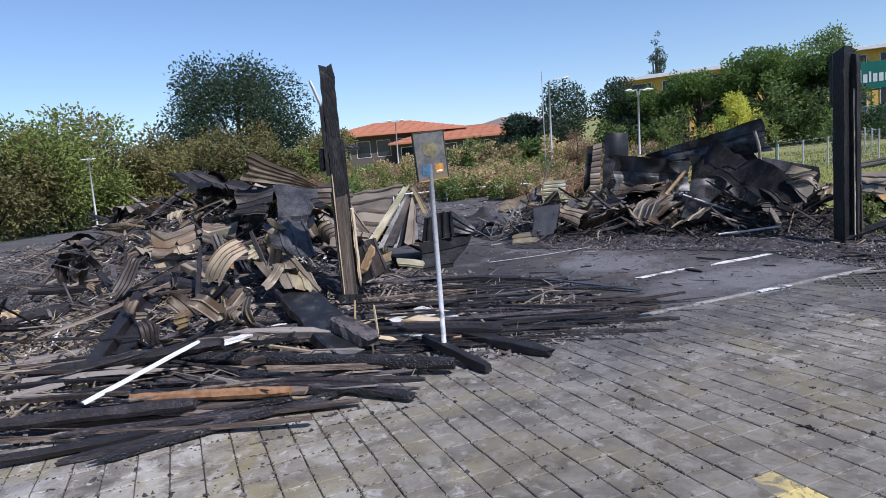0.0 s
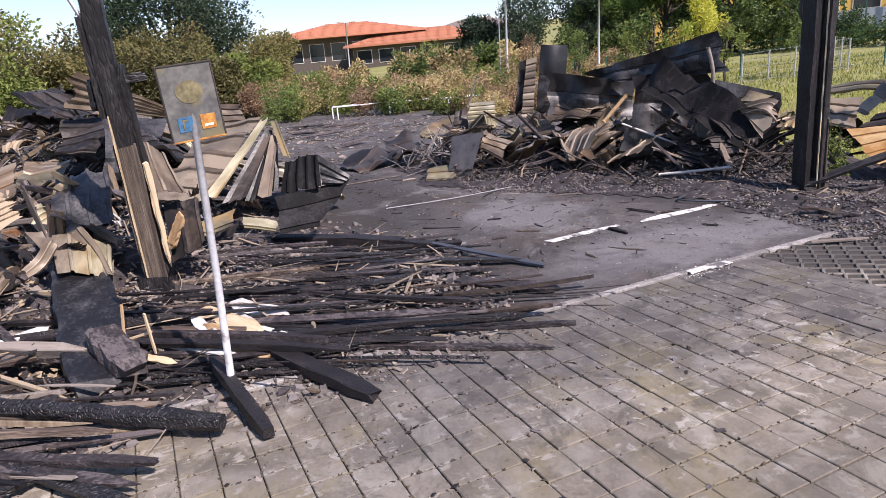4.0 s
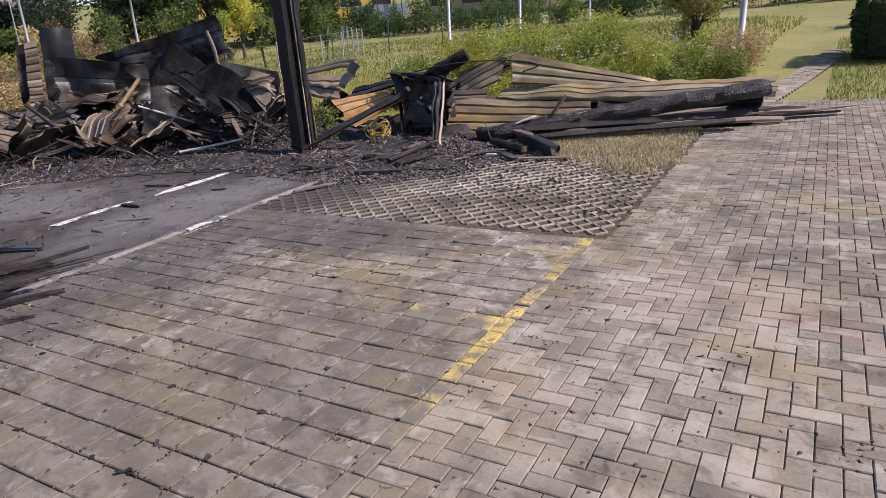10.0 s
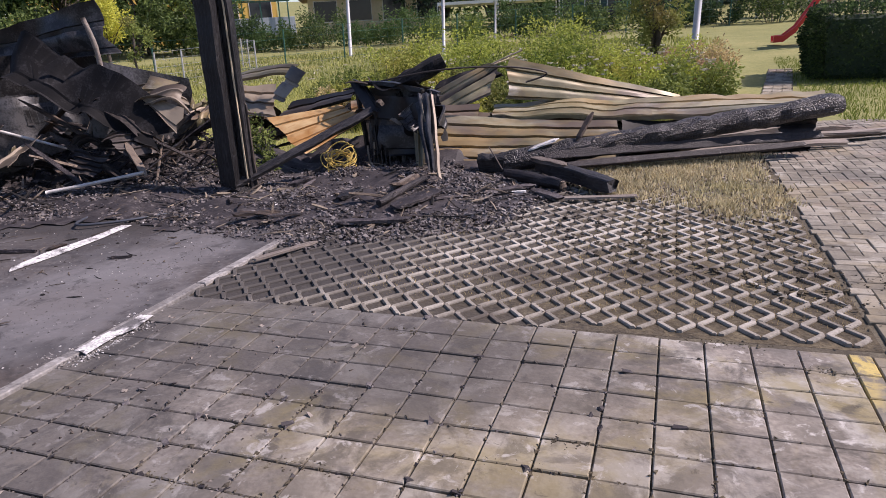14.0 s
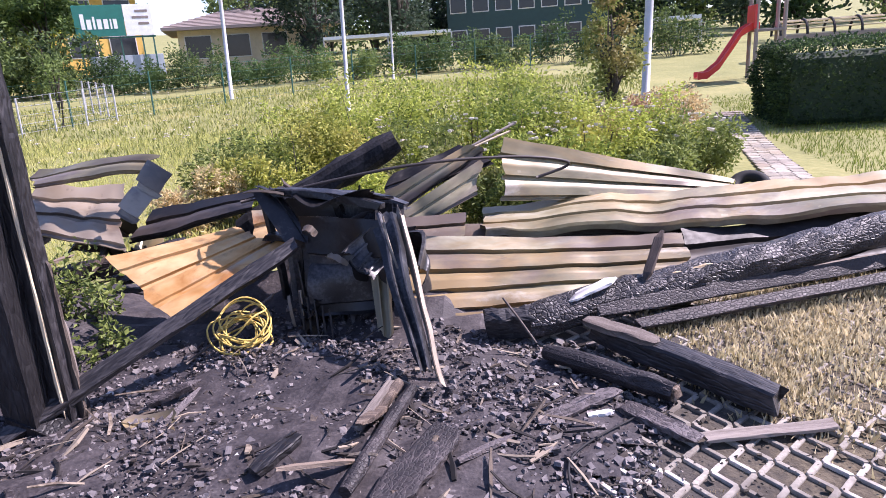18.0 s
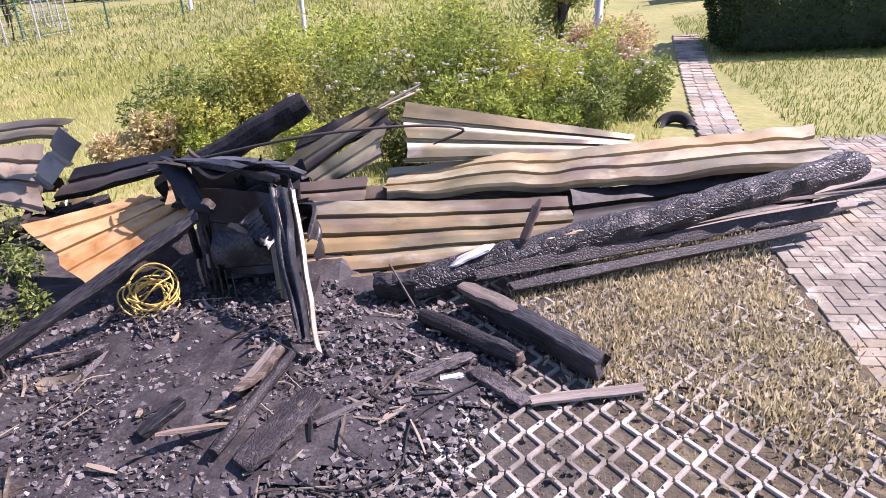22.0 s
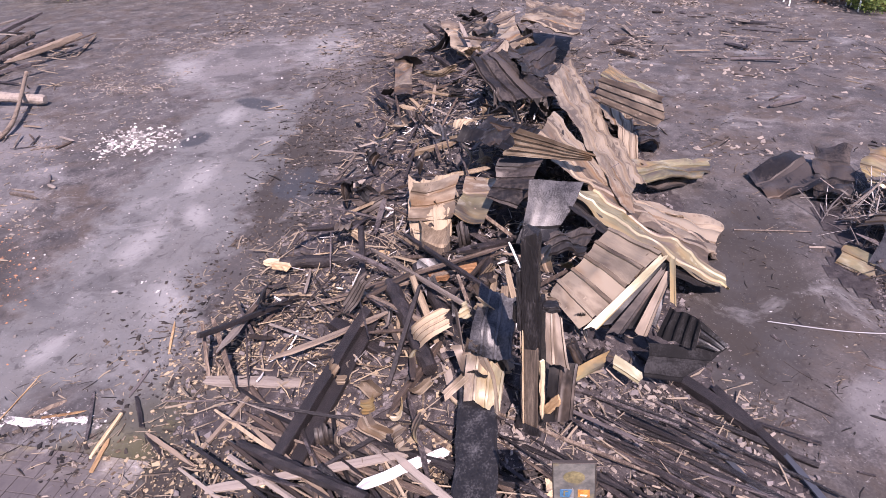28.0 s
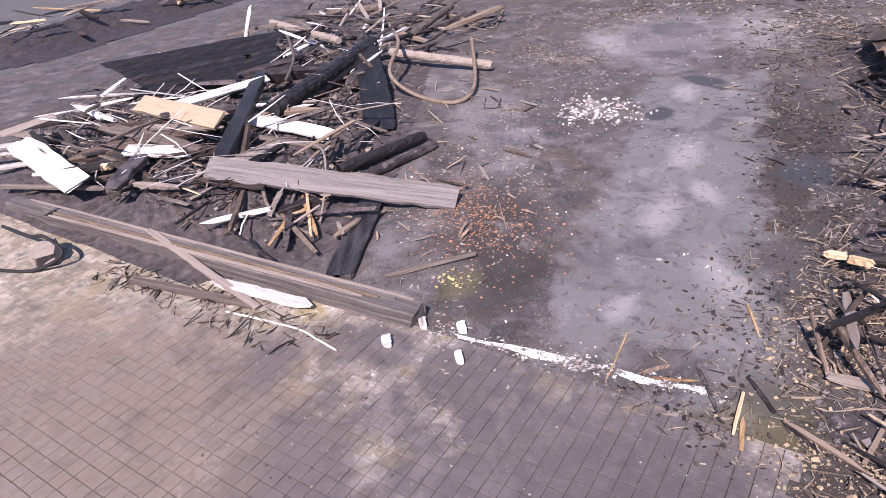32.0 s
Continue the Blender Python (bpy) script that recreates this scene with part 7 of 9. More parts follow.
def scraps(count, where, size, seed, mats=SCRAPS, lift=(0.0, 0.2), tilt=0.7):
    rnd = random.Random(seed)
    for i in range(count):
        x, y = where(rnd)
        a, b = rnd.uniform(*size), rnd.uniform(*size) * 0.6
        m = Euler((rnd.uniform(-tilt, tilt), rnd.uniform(-tilt, tilt), rnd.uniform(0, 6.3))).to_matrix()
        q = [m @ Vector(p) for p in ((-a / 2, -b / 2, 0), (a / 2, -b / 2, 0), (a / 2, b / 2, 0), (-a / 2, b / 2, 0))]
        low = min(p.z for p in q)
        o = Vector((x, y, heap_z(x, y) - low * 0.8 + rnd.uniform(*lift)))
        mt = rnd.choice(mats)
        sheet("sheet_scrap", *[p + o for p in q], mt, NAMES[mt.name], rnd.randint(2, 4), 0.025, rnd.uniform(0.06, 0.2), seed * 100 + i, nu=8, ragged=0.25, group="sheet scraps", curl=rnd.uniform(-0.15, 0.2))


scraps(70, inside([(-3.0, -2.6), (-2.9, 0.4), (-6, 1.4), (-13, 1.0), (-13, -4.6), (-6.5, -4)]), (0.2, 0.75), 1, lift=(0.0, 0.3), tilt=1.0)
scraps(26, inside([(-12, 0.8), (-12, -4.8), (-20, -6), (-20, -1)]), (0.5, 1.3), 2)
scraps(16, inside([(-8.6, 5.7), (-6.9, 4.9), (-4.4, 6.4), (-2.3, 7.6), (-2.4, 8.8), (-4.8, 8.8), (-7.4, 7.4)]), (0.25, 0.7), 3, [SHEETDARK, SHEETDARK, SHEET, SHEETWARM, SHEETDARK, SHEETDARK], (0.0, 0.12), 0.6)
scraps(8, inside([(-3.6, 8.8), (-2.3, 9.1), (-2.2, 9.9), (-3.8, 9.7)]), (0.4, 0.9), 4, [SHEETWARM, SHEETDARK, SHEET, SHEETDARK], (0.1, 0.5))
scraps(14, inside([(-0.7, 8.55), (0.3, 8.5), (0.35, 9.2), (-0.7, 9.3)]), (0.2, 0.5), 5, [SOOTSHADE, DEEPSOOT, SHEETDARK, SOOTSHADE], (0.0, 0.5), 1.2)

# ---- the burnt frame and coil at the right-hand wreck ----
def burnt_rack():
    ob = base("burnt_rack", (0.0, 8.85, 0), "collapsed blackened metal rack with louvred sides", "metal rack")
    for k, (a, b) in enumerate([((-0.62, 8.95, 0.0), (-0.74, 9.02, 0.98)), ((-0.10, 8.80, 0.0), (0.05, 8.86, 0.80)), ((-0.45, 9.3, 0), (-0.6, 9.3, 0.92))]):
        board("upright", a, b, 0.05, 0.04, SOOTSHADE, "", parent=ob, seed=200 + k, wear=0.15, bow=0.03)
    for k, (a, b) in enumerate([((-0.78, 9.02, 1.0), (0.18, 8.84, 0.92)), ((-0.6, 9.3, 0.92), (0.3, 9.1, 0.86)), ((-0.72, 8.97, 0.70), (-0.05, 8.80, 0.55))]):
        board("rail", a, b, 0.09, 0.05, SOOTSHADE, "", parent=ob, seed=210 + k, wear=0.25, bow=0.05)
    for k in range(9):
        x = -0.56 + k * 0.06
        board("slat", (x, 8.92 - 0.02 * k, 0.06), (x + 0.05 * math.sin(k * 2.3), 8.95 - 0.02 * k, 0.55 + 0.12 * math.sin(k * 1.7)), 0.035, 0.012, SOOTSHADE, "", parent=ob, seed=220 + k, wear=0.15, roll=30)
    sheet("side_sheet", (-0.15, 9.02, 0.92), (-0.12, 9.0, 0.05), (0.30, 8.9, 0.05), (0.20, 8.95, 0.80), SOOTSHADE, "", 3, 0.02, 0.14, 230, parent=ob, ragged=0.2)
    sheet("top_sheet", (-0.86, 8.95, 1.06), (0.28, 8.75, 1.00), (0.34, 8.98, 0.86), (-0.7, 9.2, 0.96), SHEETDARK, "", 2, 0.02, 0.14, 231, parent=ob, ragged=0.2)
    sheet("bent_sheet", (-0.82, 9.0, 1.02), (-0.42, 8.72, 0.62), (-0.30, 8.78, 0.70), (-0.66, 9.05, 1.05), SOOTSHADE, "", 1, 0.02, 0.10, 232, parent=ob, ragged=0.2)
    # added black sheet: the shadowed void of the rack as a surface
    sheet("front_sheet", (-0.42, 8.70, 0.90), (0.26, 8.66, 0.86), (0.24, 8.58, 0.22), (-0.34, 8.62, 0.20), SOOTSHADE, "black front put in for the rack's shaded hollow", 2, 0.02, 0.16, 233, parent=ob, ragged=0.1)
    for k in range(5):
        board("slat", (-0.36 + 0.05 * k, 8.55, 0.05), (-0.38 + 0.05 * k, 8.59, 0.40 - 0.03 * k), 0.012, 0.01, SHEETDARK, "", parent=ob, seed=250 + k, wear=0.1)
    sheet("side_sheet", (0.20, 8.90, 0.82), (0.30, 9.0, 0.86), (0.42, 8.38, 0.28), (0.31, 8.40, 0.30), SHEETDARK, "grey sheened side sheet", 2, 0.03, 0.06, 234, parent=ob, ragged=0.1)
    for k, (a, b, w) in enumerate([((-0.84, 8.93, 1.03), (-0.52, 8.88, 1.02), 0.02), ((-0.30, 8.62, 0.84), (-0.22, 8.61, 0.80), 0.05), ((-0.20, 8.72, 0.62), (-0.06, 8.70, 0.56), 0.04), ((0.22, 8.70, 0.88), (0.40, 8.34, 0.58), 0.015), ((-0.55, 8.80, 0.30), (-0.50, 8.76, 0.02), 0.02), ((-0.46, 8.80, 0.34), (-0.42, 8.76, 0.02), 0.02)]):
        board("torn_edge", a, b, w, 0.008, SHEETWARM, "pale torn edge of scorched metal", parent=ob, seed=240 + k, wear=0.25, roll=40, split=0.4, bow=0.03)


burnt_rack()


def coil():
    rnd = random.Random(3)
    ob = base("cable_coil", (-0.72, 8.38, 0.16), "tangled coil of yellow cable on the charcoal", "cable")
    for k in range(11):
        c = Vector((rnd.uniform(-0.06, 0.06), rnd.uniform(-0.06, 0.06), 0.016 * k - 0.02))
        rx, ry = rnd.uniform(0.12, 0.19), rnd.uniform(0.11, 0.16)
        t1, t2 = rnd.uniform(0.0, 0.8), rnd.uniform(-0.5, 0.5)
        pts = []
        for i in range(25):
            a = i / 24 * 6.283 + k
            p = Vector((rx * math.cos(a), ry * math.sin(a), 0.02 * math.sin(3 * a + k)))
            pts.append(c + Euler((t1, t2, 0)).to_matrix() @ p)
        part("loop", *sweep(pts, 0.0065, 6), CABLEYELLOW, ob, smooth=True)


coil()


wire("bent_rod", [(-1.02, 8.16, 0.08), (-0.80, 8.44, 0.22), (-0.60, 8.68, 0.36)], 0.009, GREYWOOD, "pale thin stick poking out of the charcoal", "stick")
wire("loose_cable", [(0.55, 7.55, 0.03), (0.75, 7.0, 0.02), (1.05, 6.8, 0.02), (1.35, 6.95, 0.02), (1.38, 7.35, 0.03), (1.7, 7.7, 0.03)], 0.006, TYRE, "black cable snaking over the charcoal")
wire("loose_cable", [(-2.4, 6.3, 0.02), (-2.2, 6.0, 0.04), (-1.9, 6.2, 0.03), (-1.6, 6.6, 0.02)], 0.013, BLUEMETAL, "blue-grey hose end on the floor")
wire("arched_rod", [(-0.9, 9.0, 0.95), (0.2, 9.2, 1.12), (1.0, 9.5, 1.12), (1.45, 9.75, 1.02), (1.2, 9.7, 0.92)], 0.012, SHEETDARK, "thin bent rod over the crest of the wreck", "rod")
wire("bent_strut", [(-3.47, 7.78, 1.92), (-3.43, 7.85, 1.54), (-3.52, 7.88, 1.11), (-3.85, 7.81, 0.47)], 0.03, GREYWOOD, "bent grey strut standing in the heap", "strut")
wire("thin_strut", [(-4.50, 6.99, 0.83), (-3.88, 7.59, 0.46)], 0.018, PALEWOOD, "pale lath along the black sheet", "strut")
wire("thin_strut", [(-3.26, 7.84, 0.82), (-3.09, 7.81, 0.62), (-3.00, 7.79, 0.37)], 0.016, GREYWOOD, "thin bent lath in the heap", "strut")
wire("fallen_rod", [(-3.25, 6.62, 0.17), (-2.85, 6.92, 0.22), (-2.45, 7.18, 0.28)], 0.020, PALEWOOD, "pale straight rod on the charcoal", "rod")
wire("thin_strut", [(-7.99, 6.23, 1.74), (-8.09, 6.02, 1.14)], 0.022, GREYWOOD, "grey stake standing in the heap", "stake")
wire("thin_strut", [(-4.99, 7.01, 0.84), (-4.84, 7.40, 1.27)], 0.035, RAWWOOD, "tan lath caught in the heap", "strut")
wire("fallen_rod", [(-7.6, 2.95, 0.02), (-7.65, 3.6, 0.02), (-7.67, 4.26, 0.03)], 0.014, GREYWOOD, "thin rod on the black floor", "rod")
wire("fallen_rod", [(-4.9, 2.9, 0.02), (-4.8, 4.0, 0.02), (-4.9, 5.1, 0.02)], 0.008, CABLEGREY, "thin wire on the black floor", "wire")
wire("bent_wire", [(-5.0, -15.2, 0.6), (-4.2, -13.9, 0.9), (-3.6, -13.4, 0.5), (-2.9, -13.0, 0.1)], 0.025, GREYWOOD, "bent grey conduit among the timbers", "conduit")
wire("bent_wire", [(-3.2, -15.6, 0.4), (-2.6, -14.6, 0.1), (-2.2, -13.6, 0.1), (-2.9, -12.9, 0.5)], 0.025, GREYWOOD, "bent grey conduit among the timbers", "conduit")

# ---- timbers by the drive ----
def glulam_beam():
    """The long glued beam at the drive's edge, with weathered strips along its top."""
    ob = base("grey_beam", (-0.85, -14.8, 0.0), "long grey glued timber beam along the drive's edge", "beam")
    board("core", (-0.70, -19.9, 0.15), (-1.30, -9.66, 0.14), 0.34, 0.28, WEATHERED, "", parent=ob, seed=300, seg=34, wear=0.03, split=0.04)
    for k, (off, w, mat) in enumerate([(-0.13, 0.05, GREYWOOD), (-0.04, 0.07, WEATHERED), (0.05, 0.05, VENEER), (0.13, 0.06, GREYWOOD)]):
        board("strip", (-0.72 + off, -19.4 + 0.4 * k, 0.300), (-1.30 + off, -9.8 - 0.25 * k, 0.292), w, 0.03, mat, "weathered strip along the top", parent=ob, seed=330 + k, seg=34, wear=0.10, split=0.4)
    board("steel_band", (-0.86, -18.3, 0.31), (-0.55, -18.25, 0.31), 0.10, 0.012, SHEETDARK, "dark band round the beam", parent=ob, seed=336)


glulam_beam()
board("grey_board", (-1.02, -15.5, 0.36), (-0.46, -12.1, 0.05), 0.13, 0.04, GREYWOOD, "grey board sliding off the long beam", "board", seed=301, seg=16, wear=0.08)
board("white_board", (-0.62, -13.3, 0.10), (-0.80, -11.3, 0.12), 0.20, 0.07, PALEWOOD, "broken white board lying along the beam", "board", seed=337, seg=12, wear=0.16, split=0.5)
board("grey_board", (-0.05, -14.75, 0.05), (-0.48, -12.15, 0.05), 0.17, 0.05, GREYWOOD, "grey board lying on the brick paving", "board", seed=315, seg=12)
wire("thin_pipe", [(-0.17, -12.50, 0.03), (-0.35, -11.22, 0.03), (-0.30, -10.7, 0.03), (-0.24, -10.30, 0.03)], 0.018, PALEWOOD, "thin pale pipe on the paving", "pipe")
board("ashen_plank", (-2.62, -15.44, 0.95), (-4.71, -11.21, 0.16), 0.52, 0.08, WEATHERED, "long dark grey plank lying across the timbers", roll=32, seed=302, seg=20, wear=0.04, split=0.12)
board("pale_edge", (-2.52, -15.35, 0.77), (-4.60, -11.20, 0.05), 0.06, 0.03, RAWWOOD, "pale edge of the broken plank", "lath", roll=32, seed=338, seg=20, wear=0.2, split=0.4)
board("charred_plank", (-4.75, -13.0, 0.10), (-1.72, -11.52, 0.07), 0.48, 0.08, POSTCHAR, "broad charred plank under the grey one", seed=303, seg=14, wear=0.02, split=0.05)
board("charred_plank", (-11.04, -18.27, 0.90), (-7.22, -14.84, 0.08), 0.80, 0.10, POSTCHAR, "broad charred plank leaning on the pile", seed=304, seg=14, wear=0.02, split=0.04)
board("charred_beam", (-7.62, -19.18, 1.10), (-3.11, -15.72, 0.85), 0.36, 0.22, POSTCHAR, "charred beam lying through the pile", "beam", seed=339, seg=16, wear=0.05)
board("scorched_post", (-4.68, -16.67, 0.90), (-1.77, -14.27, 0.12), 0.20, 0.14, SCORCHED, "reddish brown scorched post in the pile", "post", roll=20, seed=340, seg=12, wear=0.05)
sheet("charred_wall_panel", (-5.9, -24.4, 1.45), (-10.8, -21.6, 1.42), (-9.3, -20.2, 0.75), (-6.2, -22.0, 0.62), POSTCHAR, "broad blackened wall panel leaning on the pile", 7, 0.03, 0.03, 308, nu=20, ragged=0.03, category="panel")
charred_log("charred_beam", (-5.91, -17.06, 0.85), (-11.98, -18.75, 0.90), 0.22, POSTCHAR, "thick charred beam on the timber stack", "beam", 306)
charred_log("charred_beam", (-6.19, -17.13, 0.55), (-10.21, -18.15, 0.65), 0.17, POSTCHAR, "charred beam under the thick one", "beam", 307)
charred_log("charred_beam", (-4.66, -14.00, 0.28), (-7.26, -13.62, 0.15), 0.13, CHAR, "charred beam with a jagged end", "beam", 305)
charred_log("charred_beam", (-4.31, -13.57, 0.16), (-7.01, -13.13, 0.10), 0.11, CHAR, "charred beam with a jagged end", "beam", 341)
board("raw_plank", (-4.5, -20.4, 1.12), (-4.30, -17.0, 1.15), 0.50, 0.09, VENEER, "broad golden tan plank on the pile", roll=30, seed=309, wear=0.03, split=0.08)
board("white_board", (-4.53, -19.16, 1.15), (-7.24, -18.62, 1.12), 0.26, 0.05, PALEWOOD, "white board lying on the pile", "board", roll=25, seed=310, wear=0.04, split=0.2)
board("white_board", (-2.12, -22.05, 0.75), (-1.42, -18.42, 0.60), 0.62, 0.05, PALEWOOD, "white painted board on the pile", "board", roll=15, seed=311, wear=0.03, split=0.08)
board("white_board", (-5.37, -17.41, 0.78), (-5.78, -15.10, 0.52), 0.42, 0.05, PALEWOOD, "bluish white board on the pile", "board", roll=15, seed=312, wear=0.05, split=0.2)
board("white_board", (-4.86, -16.91, 0.60), (-5.35, -14.82, 0.40), 0.18, 0.05, GREYWOOD, "grey board under the white one", "board", seed=342, wear=0.08, split=0.2)
board("white_board", (-2.96, -18.84, 0.70), (-3.43, -17.13, 0.70), 0.36, 0.05, PALEWOOD, "white painted board on the pile", "board", roll=20, seed=316, wear=0.05, split=0.3)
board("grey_board", (-3.54, -20.71, 0.80), (-3.52, -17.02, 0.75), 0.30, 0.04, GREYWOOD, "long bowed grey board on the pile", "board", roll=20, seed=343, wear=0.06, split=0.3, bow=0.06)
board("white_batten", (-5.23, -23.37, 0.80), (-8.10, -24.33, 1.22), 0.16, 0.05, PALEWOOD, "white batten jutting out of the pile", "batten", seed=314)
board("white_batten", (-4.57, -23.22, 0.70), (-5.17, -21.74, 0.92), 0.12, 0.04, PALEWOOD, "white batten jutting out of the pile", "batten", seed=344)
board("grey_board", (-2.27, -23.30, 0.70), (-3.72, -23.15, 0.75), 0.30, 0.05, GREYWOOD, "grey board at the end of the pile", "board", roll=15, seed=345)
board("grey_board", (-0.83, -20.61, 0.40), (-1.82, -17.83, 0.42), 0.16, 0.05, GREYWOOD, "grey board beside the long beam", "board", seed=346)
board("scorched_plank", (-2.54, -18.80, 0.60), (-2.13, -16.13, 0.45), 0.24, 0.05, SCORCHED, "scorched plank end in the pile", seed=347, roll=20)
board("raw_chunk", (-2.6, -19.0, 0.45), (-2.2, -18.6, 0.62), 0.22, 0.16, RAWWOOD, "splintered orange wood in the pile", "wood chunk", seed=348, split=0.9)
charred_log("pale_pole", (-12.42, -18.45, 0.50), (-12.88, -14.89, 0.18), 0.14, GREYWOOD, "thick pale peeled pole on the floor", "pole", 349)
charred_log("pale_pole", (-14.06, -25.57, 0.80), (-12.06, -20.28, 0.85), 0.13, GREYWOOD, "pale pole on the timber stack", "pole", 350)
board("white_batten", (-11.89, -24.82, 0.50), (-13.4, -25.8, 1.55), 0.14, 0.06, PALEWOOD, "white batten standing in the pile", "batten", seed=351)
charred_log("pale_pole", (-16.40, -26.01, 0.45), (-19.02, -23.42, 0.50), 0.16, GREYWOOD, "pale pole at the end of the stack", "pole", 352)
board("white_batten", (-11.68, -18.51, 0.92), (-14.68, -19.37, 0.72), 0.12, 0.06, PALEWOOD, "white batten on the charred beams", "batten", seed=353)
charred_log("pale_pole", (-15.11, -19.46, 0.40), (-19.84, -20.74, 0.40), 0.14, GREYWOOD, "pale pole at the end of the stack", "pole", 354)
wire("bent_wire", [(-2.92, -14.40, 0.60), (-2.68, -14.07, 0.35), (-2.57, -13.5, 0.15), (-2.57, -12.94, 0.05)], 0.04, GREYWOOD, "bent pale stick before the timbers", "stick")
board("raw_plank", (-2.22, -14.19, 0.15), (-3.42, -13.51, 0.30), 0.20, 0.12, CHAR, "charred beam end with a yellow split", "beam", seed=355)
board("raw_plank", (-2.10, -13.93, 0.10), (-3.66, -13.46, 0.20), 0.09, 0.05, RAWWOOD, "tan batten under the plank", seed=356)
wire("bent_pipe", [(-13.78, -19.40, 1.0), (-11.82, -17.59, 1.0), (-10.07, -16.67, 0.6), (-9.93, -15.74, 0.10), (-9.82, -14.35, 0.06), (-10.97, -14.40, 0.2), (-14.10, -16.33, 0.6)], 0.06, SCORCHED, "bent grey pipe looping over the floor", "pipe")
wire("bent_wire", [(-11.56, -22.18, 1.2), (-9.29, -19.61, 1.1), (-7.45, -18.16, 1.0)], 0.05, GREYWOOD, "bent grey conduit over the timbers", "conduit")
board("pale_stick", (-2.05, -10.82, 0.04), (-3.20, -9.80, 0.09), 0.07, 0.05, GREYWOOD, "pale stick on the tile crumbs", "stick", seed=357)
for x, y, w in ((-0.80, -9.85, 0.13), (-0.96, -8.76, 0.10), (-1.53, -9.07, 0.12), (-1.36, -9.62, 0.10)):
    board("broken_block", (x, y, 0.05), (x + 0.16, y + 0.14, 0.05), w, 0.09, PALEWOOD, "pale broken block by the beam's end", "block", seed=int(317 + 10 * w))
wire("black_hose", [(-0.1, -19.3, 0.05), (0.15, -17.6, 0.35), (0.15, -16.86, 0.5), (0.20, -16.34, 0.3), (0.58, -16.82, 0.04), (0.9, -17.6, 0.03)], 0.035, TYRE, "loop of black hose on the paving", "hose")
board("mossy_crate", (0.05, -17.3, 0.16), (0.35, -16.7, 0.16), 0.42, 0.30, GREYWOOD, "weathered broken crate beside the beam", "crate", seed=358, wear=0.2, split=0.4)

# ---- loose bits ----
scatter("charcoal_bits", 16000, inside([(-2.4, 6.4), (0.3, 5.8), (1.6, 6.6), (2.1, 8.6), (-0.8, 8.9), (-3.6, 7.2), (-6.6, 4.6), (-5, 4.6)]), (0.004, 0.026), RUBBLE, "loose charcoal lumps before the wreck", "charcoal", 1, z=heap_z)
scatter("charcoal_bits", 8000, inside([(-2.9, -5), (0.3, -4), (0.4, 2.0), (-2.4, 3.0), (-5, 2), (-13, 2), (-13, -5.6), (-6, -5)]), (0.008, 0.05), RUBBLE, "loose charcoal lumps among the planks", "charcoal", 2, z=heap_z)
scatter("ash_flakes", 700, inside([(-2.4, 6.3), (0.3, 6.0), (1.4, 6.9), (1.5, 8.4), (-0.8, 8.7), (-3.6, 7.0), (-6.6, 4.6)]), (0.003, 0.018), ASHBITS, "pale ash flakes and plaster crumbs", "ash", 3, flat=0.6, z=heap_z)
scatter("ash_flakes", 1300, inside([(0.3, -9.5), (0.2, -3), (-0.3, 3), (-2, 4), (-12, 4), (-20, 3), (-22, -14), (-12, -14), (-2.2, -12)]), (0.004, 0.026), ASHBITS, "pale ash flakes and plaster crumbs", "ash", 4, flat=0.5, z=heap_z)
scatter("ash_flakes", 700, inside([(-0.2, 3), (-0.2, 6.4), (-6, 5), (-8, 3.4)]), (0.002, 0.012), ASHBITS, "pale ash flakes and plaster crumbs", "ash", 5, flat=0.5)
scatter("ash_flakes", 300, blob(-10.6, -10.6, 0.4, 0.5), (0.01, 0.09), ASHBITS, "heap of white plaster crumbs", "ash", 6, flat=0.6)
scatter("ash_flakes", 1500, clustered(inside([(-1.12, -9.3), (-1.42, -7.4), (-1.62, -5.6), (-1.80, -5.6), (-1.58, -7.4), (-1.36, -9.3)]), 26, 0.10, 116, 0.2), (0.005, 0.03), ASHBITS, "white crumbs along the painted line", "ash", 7, flat=0.4)
scatter("red_crumbs", 2600, blob(-4.6, -10.7, 0.6, 1.1, -35), (0.006, 0.026), plain("brick_red_crumbs", (0.30, 0.15, 0.085), 0.9, vary=0.5), "crumbled red tile fragments", "rubble", 8, flat=0.6)
scatter("red_crumbs", 70, blob(-2.45, -9.75, 0.11, 0.14), (0.008, 0.035), plain("yellow_crumbs", (0.36, 0.30, 0.13), 0.9, vary=0.5), "yellow and orange crumbs", "rubble", 9, flat=0.6)
sticks("splinters", 2600, inside([(-2.8, -5.2), (-0.4, -4.4), (0.4, -0.6), (0.3, 1.6), (-2.6, 2.6), (-5, 1.6), (-13, 1), (-13, -5), (-6, -5.2)]), (0.08, 0.5), (0.006, 0.03), SPLINTERS, "scattered splinters and twigs", "splinters", 10, heap_z, 0.5)
sticks("splinters", 900, inside([(-12, 1.4), (-12, -5.6), (-21, -6.4), (-21, 0)]), (0.12, 0.6), (0.01, 0.04), SPLINTERS, "scattered splinters and twigs", "splinters", 11, heap_z, 0.5)
sticks("splinters", 1100, inside([(-8.8, 5.4), (-6.5, 4.4), (-3.4, 6.1), (-1.6, 7.4), (-2.2, 8.9), (-4.8, 8.9), (-7.6, 7.4)]), (0.06, 0.5), (0.006, 0.03), SPLINTERS, "scattered splinters and twigs", "splinters", 12, heap_z, 0.7)
